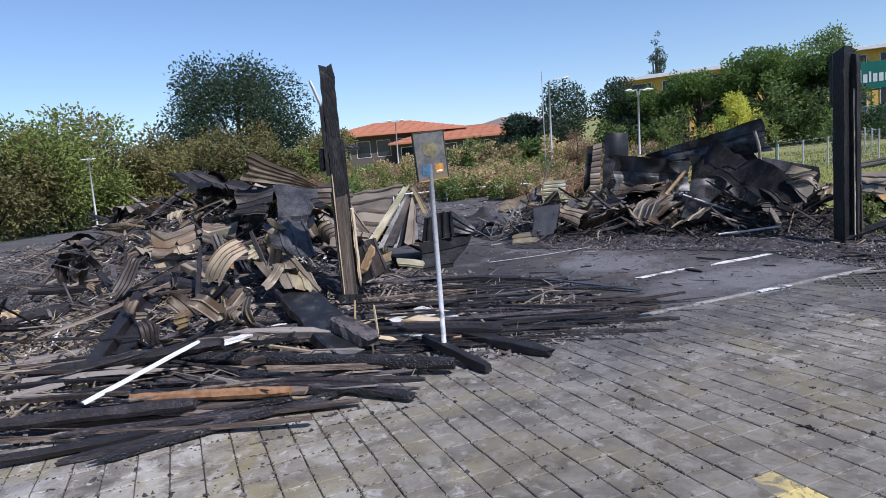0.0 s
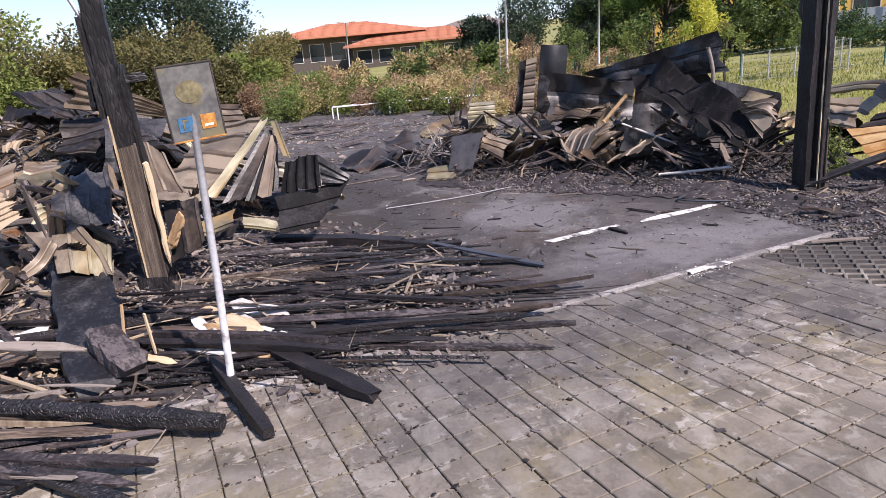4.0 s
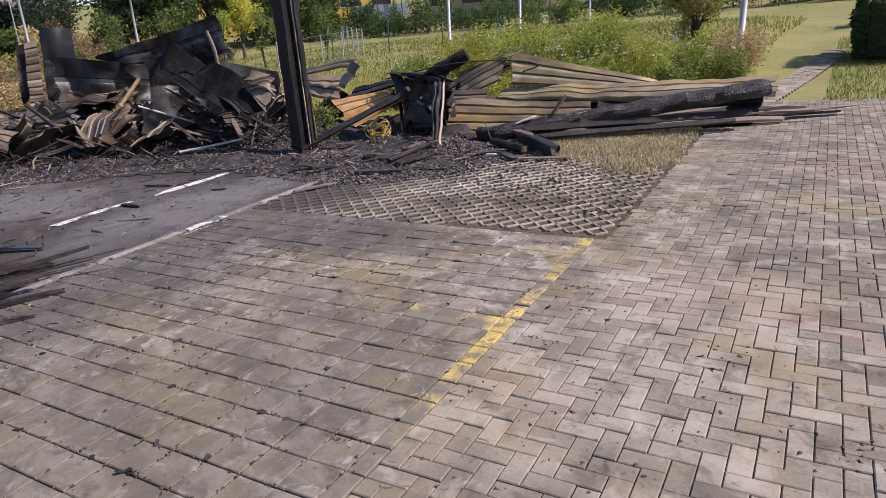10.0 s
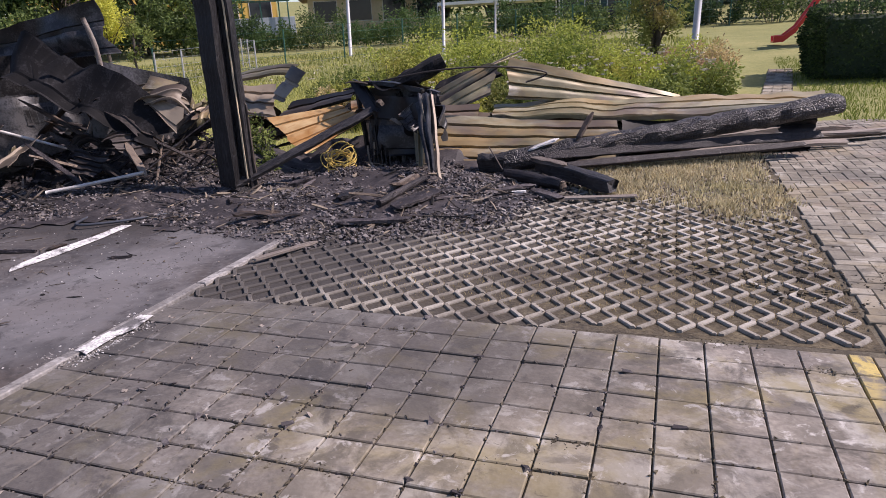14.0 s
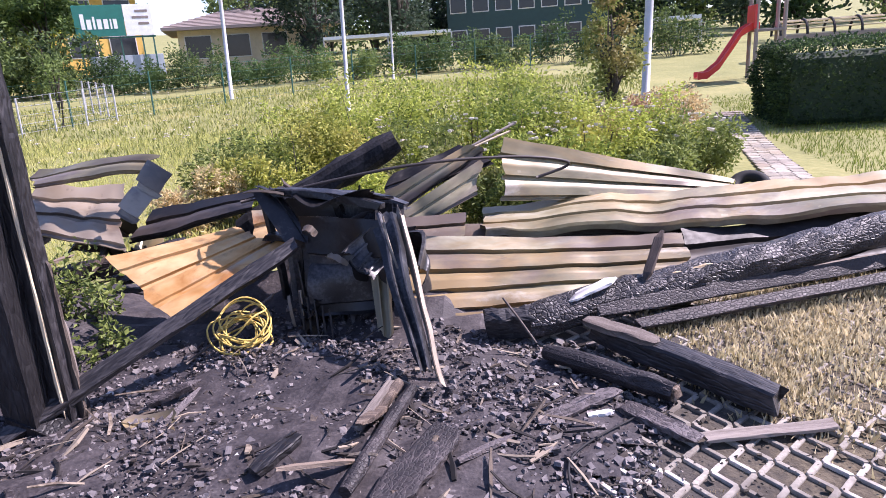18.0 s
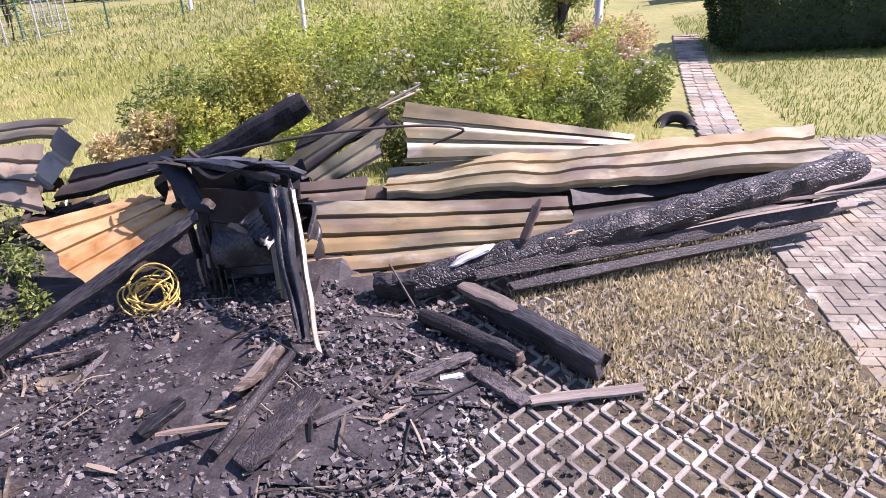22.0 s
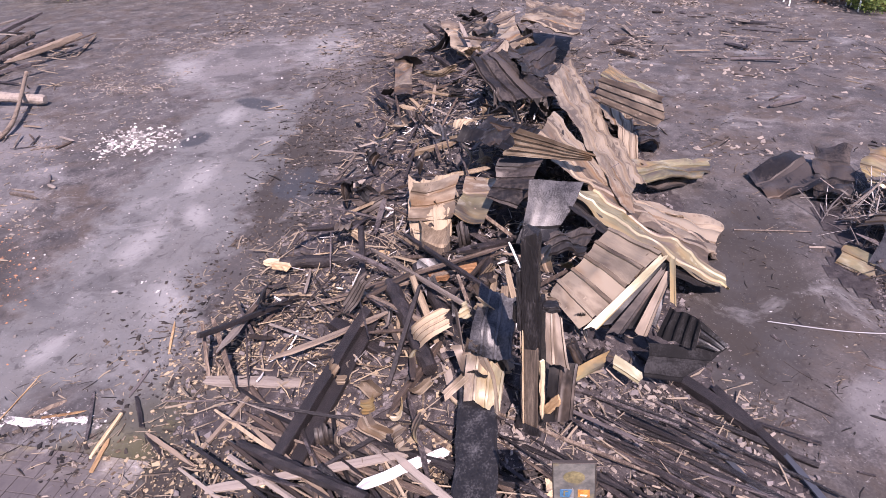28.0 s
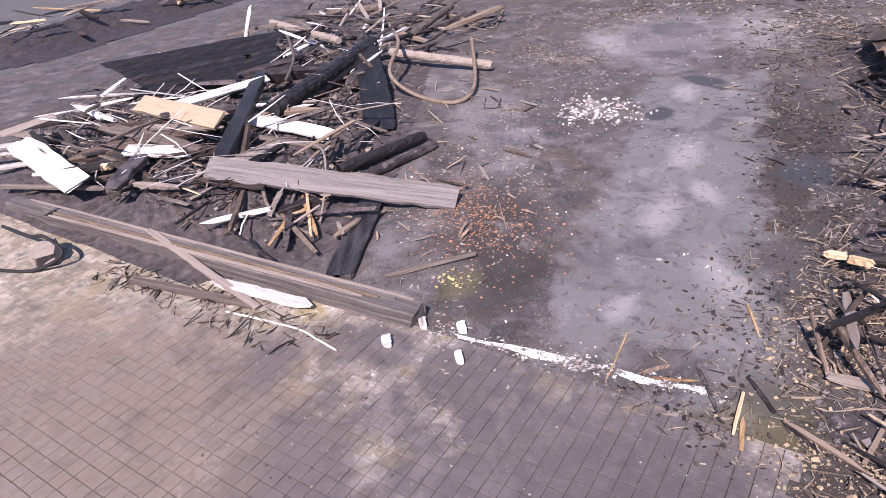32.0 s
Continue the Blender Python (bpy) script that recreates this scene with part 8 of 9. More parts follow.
sticks("splinters", 260, inside([(-2.4, 6.4), (0.4, 6.0), (1.5, 6.9), (1.6, 8.5), (-0.6, 8.8)]), (0.05, 0.3), (0.006, 0.03), SPLINTERS, "scattered splinters and twigs", "splinters", 13, heap_z, 0.4)
sticks("splinters", 700, inside([(-1.6, -11.4), (-4.6, -9.2), (-8, -13.6), (-14, -15), (-20, -19), (-14, -26), (-2, -25)]), (0.1, 0.8), (0.01, 0.05), SPLINTERS, "scattered splinters and twigs", "splinters", 14, heap_z, 0.4)
sticks("splinters", 420, inside([(-1.2, -7.6), (-0.4, -3.8), (-6, -4.8), (-6.4, -6.2), (-3.8, -6.2)]), (0.04, 0.25), (0.005, 0.02), SPLINTERS, "scattered splinters and twigs", "splinters", 15, heap_z, 0.2)
sticks("splinters", 220, inside([(-8, -6.4), (-12, -8.4), (-20, -9), (-20, -6), (-12, -5.2)]), (0.06, 0.5), (0.01, 0.04), SPLINTERS, "scattered splinters and twigs", "splinters", 16, heap_z, 0.2)

sticks("splinters", 520, inside([(-2.6, -4.4), (-2.8, 0.2), (-6, 0.8), (-12, 0), (-12, -4.6), (-6.5, -4.4)]), (0.05, 0.35), (0.008, 0.035), ASHBITS, "bleached splinters caught in the heap", "splinters", 17, lambda x, y: heap_z(x, y) + 0.08, 0.7)
MULCH = surface("brown_wood_mulch", [(0.0, (0.015, 0.012, 0.010)), (0.45, (0.05, 0.036, 0.026)), (0.8, (0.13, 0.092, 0.06)), (1.0, (0.33, 0.26, 0.17))], 5, 50, (0.8, 0.98), 0.4, 0.006, vary=0.7, local=False)
scatter("wood_mulch", 5200, clustered(inside([(-0.6, -4.6), (-0.9, -1.0), (-2.4, -1.2), (-4.6, -2.2), (-5.8, -4.4), (-3.2, -5.4)]), 40, 0.32, 110, 0.35), (0.005, 0.030), MULCH, "brown chips and mulch between the timbers", "wood chips", 111, flat=0.5, long=1.4, z=heap_z)
sticks("splinters", 260, inside([(-2.2, -4.6), (-2.6, -1.6), (-5.4, -1.4), (-6.2, -4.4)]), (0.1, 0.6), (0.008, 0.03), MULCH, "brown splinters on the edge of the heap", "splinters", 112, heap_z, 0.5)
scatter("ash_flakes", 1900, clustered(inside([(-1.6, -12), (-2.0, -4.8), (-8, -5.0), (-20, -6.2), (-22, -14), (-12, -14), (-5, -12.6)]), 120, 0.35, 113, 0.3), (0.005, 0.030), ASHBITS, "pale crumbs of plaster strewn on the floor", "ash", 114, flat=0.5, long=1.4)
scatter("ash_flakes", 420, blob(-10.5, -10.6, 0.5, 0.5), (0.01, 0.06), ASHBITS, "heap of white plaster lumps", "ash", 115, flat=0.7)
scatter("ash_flakes", 900, clustered(inside([(0.10, 3.8), (0.06, 4.55), (-0.10, 4.55), (-0.10, 3.8)]), 14, 0.05, 118, 0.2), (0.003, 0.014), ASHBITS, "white ash crumbled along the kerb strip", "ash", 119, flat=0.6)
# fine litter over the floor and the edge of the paving
FLOORPLAN = clustered(inside([(-1.3, -13), (0.6, -9), (0.5, -3), (0.0, 3), (-0.2, 6.4), (-3.6, 6.0), (-6.5, 4.4), (-14, 5.5), (-28, 6), (-28, -15), (-14, -15), (-6, -13)]), 90, 0.6, 60, 0.5)
SIDES = clustered(inside([(-1.0, -6.4), (-0.2, -3.4), (-3, -4.4), (-13, -4.6), (-22, -5.6), (-22, -8.2), (-12, -7.2), (-4, -6.0)]), 46, 0.35, 61)
LEFTS = clustered(inside([(-1.2, -9.0), (-4.4, -9.3), (-14, -11.6), (-22, -13), (-22, -18), (-14, -15), (-7.5, -13.6), (-3, -12.4)]), 40, 0.45, 62)
scatter("fire_litter", 9000, FLOORPLAN, (0.003, 0.014), CRUMBS, "fine mixed litter of char, wood and plaster on the floor", "litter", 70, flat=0.6, long=1.5, z=heap_z)
scatter("fire_litter", 8000, SIDES, (0.005, 0.035), CRUMBS, "fine mixed litter of char, wood and plaster on the floor", "litter", 71, flat=0.6, long=1.8, z=heap_z)
scatter("fire_litter", 5000, LEFTS, (0.005, 0.03), CRUMBS, "fine mixed litter of char, wood and plaster on the floor", "litter", 72, flat=0.6, long=1.8, z=heap_z)
scatter("fire_litter", 5000, inside([(-0.4, 2.6), (-0.4, 6.4), (-3.6, 6.0), (-6.5, 4.2), (-6, 2.4), (-2.6, 2.4)]), (0.002, 0.009), CRUMBS, "fine mixed litter of char, wood and plaster on the floor", "litter", 73, flat=0.6, long=1.6)
scatter("fire_litter", 4500, inside([(-2.4, 6.3), (0.3, 6.0), (1.8, 6.6), (2.0, 8.6), (-0.8, 8.9), (-3.6, 7.2), (-6.6, 4.6), (-5, 4.4)]), (0.004, 0.022), CRUMBS, "fine mixed litter of char, wood and plaster on the charcoal", "litter", 74, flat=0.6, long=2.0, z=heap_z)
scatter("fire_litter", 2600, inside([(0.0, -12.5), (2.6, -10), (2.0, -4), (1.2, 0), (1.6, 4.8), (0.1, 4.8), (0.5, -2)]), (0.003, 0.016), CRUMBS, "fine mixed litter blown on the pavers", "litter", 75, flat=0.6, long=1.5)
sticks("splinters", 500, SIDES, (0.03, 0.22), (0.004, 0.02), SPLINTERS, "thin splinters strewn on the floor", "splinters", 76, heap_z, 0.2)
sticks("splinters", 420, LEFTS, (0.03, 0.25), (0.005, 0.025), SPLINTERS, "thin splinters strewn on the floor", "splinters", 77, heap_z, 0.2)
sticks("splinters", 700, inside([(-3, 2.4), (-1.0, 3.0), (-0.4, 6.2), (-5, 5.4), (-9, 4.2), (-16, 5), (-16, 2.4), (-8, 2.6)]), (0.03, 0.22), (0.004, 0.014), SPLINTERS, "thin splinters strewn on the floor", "splinters", 78, heap_z, 0.15)
scraps(14, inside([(-8.6, 5.7), (-6.9, 4.9), (-4.4, 6.4), (-2.3, 7.6), (-2.4, 8.8), (-4.8, 8.8), (-7.4, 7.4)]), (0.2, 0.6), 6, [SHEETWARM, SHEETDARK, SHEETWARM, SHEET], (0.0, 0.2), 1.0)
scatter("fire_litter", 4200, inside([(-2.4, -0.6), (0.3, -1.4), (0.4, 1.6), (-0.6, 2.6), (-3.4, 2.6), (-3.2, 0.6)]), (0.005, 0.03), CRUMBS, "ash and char crumbs between the slats", "litter", 79, flat=0.6, long=2.0, z=heap_z)
scatter("soil_crumbs", 3000, inside([(1.6, 6.4), (3.9, 5.2), (3.9, 10.0), (2.4, 9.6), (1.4, 8.6)]), (0.004, 0.02), DRYTURF, "loose dry soil on the grass pavers", "soil", 80, flat=0.6)
scatter("charcoal_bits", 3000, inside([(-9, 6.4), (-6.6, 4.8), (-2.6, 7.2), (-2.6, 9.0), (-5.0, 9.0)]), (0.01, 0.05), RUBBLE, "loose charcoal lumps behind the heap", "charcoal", 81, z=heap_z)
scraps(70, inside([(-2.9, -1.6), (-3.0, 1.0), (-6, 1.8), (-10, 1.6), (-12, -1.5), (-6, -2.4)]), (0.15, 0.55), 7, [SHEETWARM, SHEETDARK, SOOTSHADE, SHEETDARK, VENEER, SHEETDARK, SHEET], (0.0, 0.35), 1.4)
scraps(8, inside([(-8.4, 5.8), (-6.6, 5.0), (-4.8, 6.4), (-3.4, 7.2), (-5.0, 7.6), (-7.2, 6.8)]), (0.2, 0.6), 8, [SHEETDARK, SHEETWARM, SHEETDARK, SHEET], (0.0, 0.5), 1.4)
scraps(16, inside([(-8.2, 6.0), (-6.8, 5.2), (-4.6, 6.7), (-3.6, 7.5), (-4.8, 8.2), (-7.2, 7.2)]), (0.6, 1.25), 11, [SHEETWARM, SHEETWARM, SHEETDARK, SHEETWARM, SOOTSHADE], (0.0, 0.15), 0.55)
scraps(7, inside([(-3.4, 7.4), (-2.4, 7.8), (-2.4, 8.8), (-4.2, 8.7)]), (0.4, 0.9), 12, [SHEETWARM, SHEET, SHEETDARK], (0.1, 0.6), 0.9)
JOINTAREA = clustered(inside([(0.1, 4.8), (3.6, 4.8), (3.6, -6), (0.6, -6)]), 60, 0.28, 66)


def in_joints(rnd):
    """A spot in the joints of the square pavers."""
    x, y = JOINTAREA(rnd)
    if rnd.random() < 0.5:
        return round(x / PITCH) * PITCH + rnd.gauss(0, 0.006), y
    return x, round(y / 0.2) * 0.2 + rnd.gauss(0, 0.006)


scatter("joint_dirt", 5200, in_joints, (0.004, 0.014), DRYTURF, "crumbs of dirt and moss in the joints of the pavers", "dirt", 101, flat=0.5, long=1.6)
scatter("joint_dirt", 2600, in_joints, (0.004, 0.018), RUBBLE, "dark crumbs of soot in the joints of the pavers", "dirt", 102, flat=0.5, long=1.6)
scatter("joint_dirt", 2600, clustered(inside([(3.8, 4.8), (3.95, 9.5), (7.5, 9.5), (8.0, -2.0), (3.8, -6)]), 50, 0.16, 67), (0.004, 0.014), DRYTURF, "crumbs of dirt and moss strewn on the brick paving", "dirt", 103, flat=0.5, long=1.8)
FARFLOOR = clustered(inside([(-9, 3.4), (-8.5, 7), (-10, 12), (-29, 12), (-30, -16), (-20, -14), (-20, -1)]), 80, 0.8, 63)
scatter("fire_litter", 6000, FARFLOOR, (0.012, 0.07), CRUMBS, "coarse litter on the far floor", "litter", 90, flat=0.5, long=1.8)
sticks("splinters", 700, FARFLOOR, (0.1, 0.7), (0.012, 0.04), SPLINTERS, "scattered splinters on the far floor", "splinters", 91, heap_z, 0.2)
timber(26, inside([(-14, 3.4), (-13, 7.5), (-24, 9.5), (-27, 2.5), (-20, 1.5)]), (0.4, 1.6), (0.04, 0.14), 30, 60, 92, slope=0.1, lift=(0, 0.05), mats=[CHAR, SCORCHED, GREYWOOD], stuff=True)
timber(16, inside([(-3.4, -14.8), (-6.6, -15.5), (-11, -18), (-12, -22), (-5, -23), (-2.0, -18)]), (1.6, 3.8), (0.14, 0.34), -40, 40, 93, slope=0.15, lift=(0.05, 0.35), mats=[CHAR, CHAR, SCORCHED, GREYWOOD])
timber(70, inside([(-2.2, -13.8), (-6.5, -14.6), (-12, -18.5), (-12, -24), (-4, -24), (-1.8, -18)]), (0.6, 2.6), (0.03, 0.12), -20, 60, 96, slope=0.35, lift=(0.0, 0.55), mats=[GREYWOOD, SCORCHED, PALEWOOD, CHAR, SCORCHED, CHAR, GREYWOOD], stuff=True)
timber(60, inside([(-9, -17.5), (-13, -18), (-21, -21), (-20, -27), (-11, -26)]), (0.8, 3.4), (0.05, 0.16), 20, 60, 97, slope=0.3, lift=(0.0, 0.6), mats=[GREYWOOD, CHAR, GREYWOOD, PALEWOOD, CHAR, SCORCHED], stuff=True)
sticks("splinters", 110, inside([(-1.9, -13.4), (-6.5, -14.2), (-11.5, -18), (-12, -23), (-4, -24), (-1.5, -18)]), (0.5, 1.8), (0.015, 0.05), ASHBITS, "pale grey sticks strewn over the timber pile", "sticks", 98, lambda x, y: heap_z(x, y) + 0.25, 0.5)
sticks("splinters", 260, inside([(0.3, -15.5), (0.2, -11.2), (-0.6, -10.4), (-0.5, -16)]), (0.08, 0.5), (0.008, 0.03), SPLINTERS, "splinters along the beam's foot", "splinters", 99)
scatter("fire_litter", 4000, inside([(-2.0, -12.8), (-7, -13.8), (-12, -18.5), (-12, -24), (-4, -24), (-1.6, -18)]), (0.01, 0.06), CRUMBS, "burnt scraps among the timbers", "litter", 97, flat=0.5, long=2.2, z=heap_z)
sticks("splinters", 450, clustered(inside([(-3.4, -5.2), (-6.5, -5.0), (-7.5, -2.6), (-3.2, -1.6)]), 14, 0.3, 64), (0.1, 0.6), (0.006, 0.022), SPLINTERS, "tangled brown splinters at the edge of the heap", "splinters", 98, heap_z, 0.6)
charred_log("charred_beam", (-0.35, -4.0, 0.12), (0.30, -2.2, 0.14), 0.06, CHAR, "charred beam lying on the slats", "beam", 150, 8, 0.9, 0.14)
charred_log("charred_beam", (-1.5, -3.6, 0.16), (-0.9, -1.9, 0.30), 0.07, CHAR, "charred beam lying on the slats", "beam", 151, 8, 0.9, 0.14)
timber(10, inside([(-2.4, -3.6), (-0.4, -3.4), (-0.2, -1.4), (-2.2, -1.2)]), (0.4, 1.4), (0.03, 0.08), 110, 45, 153, slope=0.2, lift=(0.05, 0.2), mats=[CHAR, CHAR, SCORCHED])
scraps(16, inside([(-2.6, -3.0), (-1.4, -2.6), (-1.6, -1.2), (-2.9, -1.0)]), (0.15, 0.45), 9, [SHEETWARM, SHEETDARK, SHEET], (0.05, 0.3), 1.4)

# ---- plants ----
def grass(name, count, where, tall, label, seed, mat=GRASS, wide=0.012, category="grass"):
    rnd = random.Random(seed)
    v, f = [], []
    for _ in range(count):
        x, y = where(rnd)
        z = height(x, y) - 0.03
        h = rnd.uniform(*tall)
        a = rnd.uniform(0, 6.283)
        b = rnd.uniform(0, 6.283)
        lean = rnd.uniform(0.1, 0.6) * h
        dx, dy = math.cos(a) * wide * h / 0.2, math.sin(a) * wide * h / 0.2
        o = len(v)
        v += [(x - dx, y - dy, z), (x + dx, y + dy, z), (x + math.cos(b) * lean * 0.4 + dx * 0.6, y + math.sin(b) * lean * 0.4 + dy * 0.6, z + h * 0.6), (x + math.cos(b) * lean, y + math.sin(b) * lean, z + h)]
        f += [(o, o + 1, o + 2), (o, o + 2, o + 3)]
    return tagged(link_mesh(name, v, f, mat), label, category, kind="stuff")


NEARFIELD = inside([(-9.6, 15.0), (-7.6, 12), (-5.4, 9.8), (-2.6, 10.2), (0.2, 10.9), (3.6, 12.2), (4.0, 17), (3, 22), (-14, 22)])
FARFIELD = inside([(-14, 15.4), (3.4, 18), (4.6, 30), (-8, 36), (-24, 30), (-20, 15.4)])
grass("field_grass", 58000, NEARFIELD, (0.03, 0.13), "short yellowing field grass", 1)
grass("field_grass", 30000, FARFIELD, (0.05, 0.17), "short yellowing field grass", 2, wide=0.03)
grass("lawn_grass", 22000, inside([(5.35, 12.6), (11, 13.2), (13, 24), (5.6, 24)]), (0.03, 0.10), "short green lawn grass", 3, leafmat("lawn_blades", (0.07, 0.11, 0.02), (0.20, 0.25, 0.055)), 0.02)
grass("dry_grass", 15000, clustered(inside([(2.1, 8.0), (2.9, 7.5), (3.85, 7.0), (3.85, 10.0), (2.6, 9.5), (1.8, 8.8)]), 110, 0.11, 117, 0.25), (0.04, 0.085), "dry trampled grass over the grass pavers", 4, leafmat("pale_straw", (0.26, 0.22, 0.12), (0.72, 0.63, 0.40), (0.36, 0.36, 0.15)), 0.026)
grass("dry_grass", 14000, inside([(0.9, 5.1), (3.9, 5.1), (3.9, 7.2), (1.2, 7.2)]), (0.01, 0.035), "dry stubble in the paver cells", 5, LEAF_DRY, 0.02)

wr = random.Random(9)
WEEDS = [(0.2 * wr.randint(6, 21), 0.2 * wr.randint(-8, 24)) for _ in range(46)]


def weed_place(r):
    x, y = WEEDS[int(r.random() * len(WEEDS))]
    return x + r.gauss(0, 0.075), y + r.gauss(0, 0.022)


grass("weed_tufts", 9000, weed_place, (0.010, 0.026), "small dark dry weeds in the paving joints", 6, leafmat("withered_weed", (0.03, 0.024, 0.014), (0.10, 0.08, 0.045)), 0.045, "weeds")
scatter("soil_crumbs", 1500, weed_place, (0.004, 0.014), BEDDING, "dark soil crumbs in the paving joints", "soil", 60, flat=0.5)


def flowers(count, where, seed, tall=(0.35, 0.7)):
    rnd = random.Random(seed)
    v, f = [], []
    for _ in range(count):
        x, y = where(rnd)
        z = height(x, y)
        h = rnd.uniform(*tall)
        for _ in range(3):
            d = chunk(rnd, rnd.uniform(0.012, 0.03))
            o = len(v)
            p = Vector((x + rnd.gauss(0, 0.03), y + rnd.gauss(0, 0.03), z + h))
            v += [Vector(q) + p for q in d[0]]
            f += [tuple(i + o for i in q) for q in d[1]]
    tagged(link_mesh("flower_heads", v, f, FLOWERS), "pale dried flower heads over the weeds", "flowers", kind="stuff")


flowers(240, inside([(-1.2, 12.8), (3.6, 13.2), (3.6, 17), (-1.5, 17)]), 1, (0.6, 1.0))
flowers(260, FARFIELD, 2, (0.3, 0.5))

SHRUBS = [(-2.2, 13.4, 1.0, 1.5, LEAF_LIME), (-1.4, 14.6, 1.25, 1.7, LEAF_LIME), (-0.3, 13.2, 0.9, 1.4, LEAF_BUSH), (0.6, 14.6, 1.1, 1.6, LEAF_LIME), (1.2, 13.2, 0.75, 1.5, LEAF_LIME),
          (1.9, 14.4, 0.95, 1.5, LEAF_BUSH), (2.8, 13.6, 0.65, 1.2, LEAF_BUSH), (2.9, 15.2, 0.9, 1.5, LEAF_BUSH), (3.3, 14.6, 0.8, 1.1, LEAF_BUSH), (0.0, 16.3, 1.3, 1.9, LEAF_BUSH),
          (1.3, 16.8, 1.3, 1.8, LEAF_BUSH), (-1.8, 16.4, 1.1, 1.8, LEAF_LIME), (2.9, 16.6, 0.7, 1.2, LEAF_RED), (3.4, 17.4, 0.8, 1.2, LEAF_DRY), (-3.0, 12.2, 0.6, 1.0, LEAF_DRY),
          (-0.6, 12.2, 0.6, 1.1, LEAF_LIME), (0.7, 12.2, 0.6, 1.0, LEAF_BUSH), (2.0, 12.6, 0.5, 1.0, LEAF_BUSH), (-3.2, 13.6, 0.8, 1.2, LEAF_BUSH), (-2.6, 12.6, 0.7, 1.0, LEAF_LIME), (-2.9, 15.0, 1.0, 1.5, LEAF_LIME), (-0.9, 15.6, 1.2, 1.6, LEAF_LIME), (1.0, 15.5, 1.2, 1.6, LEAF_LIME)]
KIND = {"bright_shrub_leaves": "bright yellow-green shrub in the weedy field", "bush_leaves": "olive green shrub in the weedy field", "dry_weed": "clump of dry flowering weeds", "russet_leaves": "russet leaved shrub in the weedy field", "yellow_leaves": "yellow leaved shrub in the weedy field"}
for i, (x, y, t, w, m) in enumerate(SHRUBS):
    m = LEAF_LIME if m is LEAF_BUSH and i % 2 else m
    shrub("shrub", (x, y, height(x, y) - 0.05), t * 1.3, w * 1.1, m, KIND[m.name], 100 + i, 3600, (0.04, 0.095), group="field shrubs", stems=14)
tree("young_tree", (2.4, 17.6, height(2.4, 17.6)), 2.7, 1.3, LEAF_BUSH, "young leafy tree in the weedy field", 140, 2600, (0.06, 0.12), "round", 0.1, puffs=22)
shrub("shrub", (-1.85, 8.35, 0), 0.62, 0.75, LEAF_BUSH, "half-scorched shrub beside the burnt post", 150, 1500, (0.03, 0.07))
shrub("shrub", (-2.15, 8.75, 0.0), 0.7, 0.7, LEAF_BUSH, "half-scorched shrub beside the burnt post", 151, 700, (0.03, 0.07))


def hedge(name, x0, y0, x1, y1, z, tall, label, seed, count=16000):
    rnd = random.Random(seed)
    ob = base(name, ((x0 + x1) / 2, (y0 + y1) / 2, z), label, "hedge")
    cx, cy = ob.location.x, ob.location.y

    def place(r):
        k = r.random()
        x, y, zz = r.uniform(x0, x1), r.uniform(y0, y1), r.uniform(0.05, tall)
        n = Vector((0, 0, 1))
        if k < 0.3:
            zz = tall
        elif k < 0.65:
            y, n = (y0, Vector((0, -1, 0)))
        else:
            x, n = (x0, Vector((-1, 0, 0)))
        q = Vector((x - cx, y - cy, zz))
        return q + n * (0.16 * noise.noise(Vector((x, y, zz)) * 1.9) + r.uniform(-0.14, 0.05)), n
    part("foliage", *leaves(count, place, (0.05, 0.11), rnd), LEAF_HEDGE, ob)
    # added dark box: the shaded depth behind the leaves as a solid
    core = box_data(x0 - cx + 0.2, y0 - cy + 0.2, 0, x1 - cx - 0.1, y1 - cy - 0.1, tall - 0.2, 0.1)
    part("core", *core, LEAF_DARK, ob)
    part("woody_base", *merge([sweep([(rnd.uniform(x0, x1) - cx, y0 - cy + 0.3, -0.1), (rnd.uniform(x0, x1) - cx, y0 - cy + 0.4, 0.6)], 0.02, 5) for _ in range(8)]), BARK, ob)


hedge("box_hedge", 5.95, 19.0, 13, 21.0, height(6, 19), 1.6, "dark clipped hedge beside the path", 1)

# trees beyond the burnt hall
tree("oak_tree", (-53.5, 3.6, 1.2), 10.6, 13.5, LEAF_BLUEOAK, "large blue-green oak tree behind the yard", 1, 34000, (0.17, 0.36), bare=0.0, puffs=80)
LEFTROW = [(-40, -16, 7.4, 9), (-38, -11.5, 6.6, 8), (-41, -8.2, 7.2, 8), (-46, -5.5, 6.4, 7), (-44, -2.4, 5.4, 6), (-49, -1.5, 5.6, 7), (-44, 7.5, 4.2, 6), (-42, 1.8, 4.6, 6), (-41, 4.8, 4.0, 5), (-36, -20, 7.4, 9), (-32, -26, 7.6, 10), (-48, 9.0, 5.4, 6), (-47, 3.6, 6.2, 8), (-47, -9.5, 7.6, 8), (-45, -13.5, 7.8, 8)]
for i, (x, y, t, w) in enumerate(LEFTROW):
    tree("tree", (x, y, height(x, y)), t, w, (LEAF_DRYOLIVE, LEAF_DRYOLIVE, LEAF_BUSH, LEAF_DRYOLIVE)[i % 4], "broad olive green tree at the edge of the yard", 10 + i, 10000, (0.17, 0.36), "bush", 0.05, puffs=26, group="trees along the yard")
PINES = [(-41, 35.5, 8.2, 8.5), (-36.5, 38, 8.8, 8.5), (-31.5, 40, 9.6, 9), (-28, 41.5, 8.4, 7), (-34, 43, 9.2, 8)]
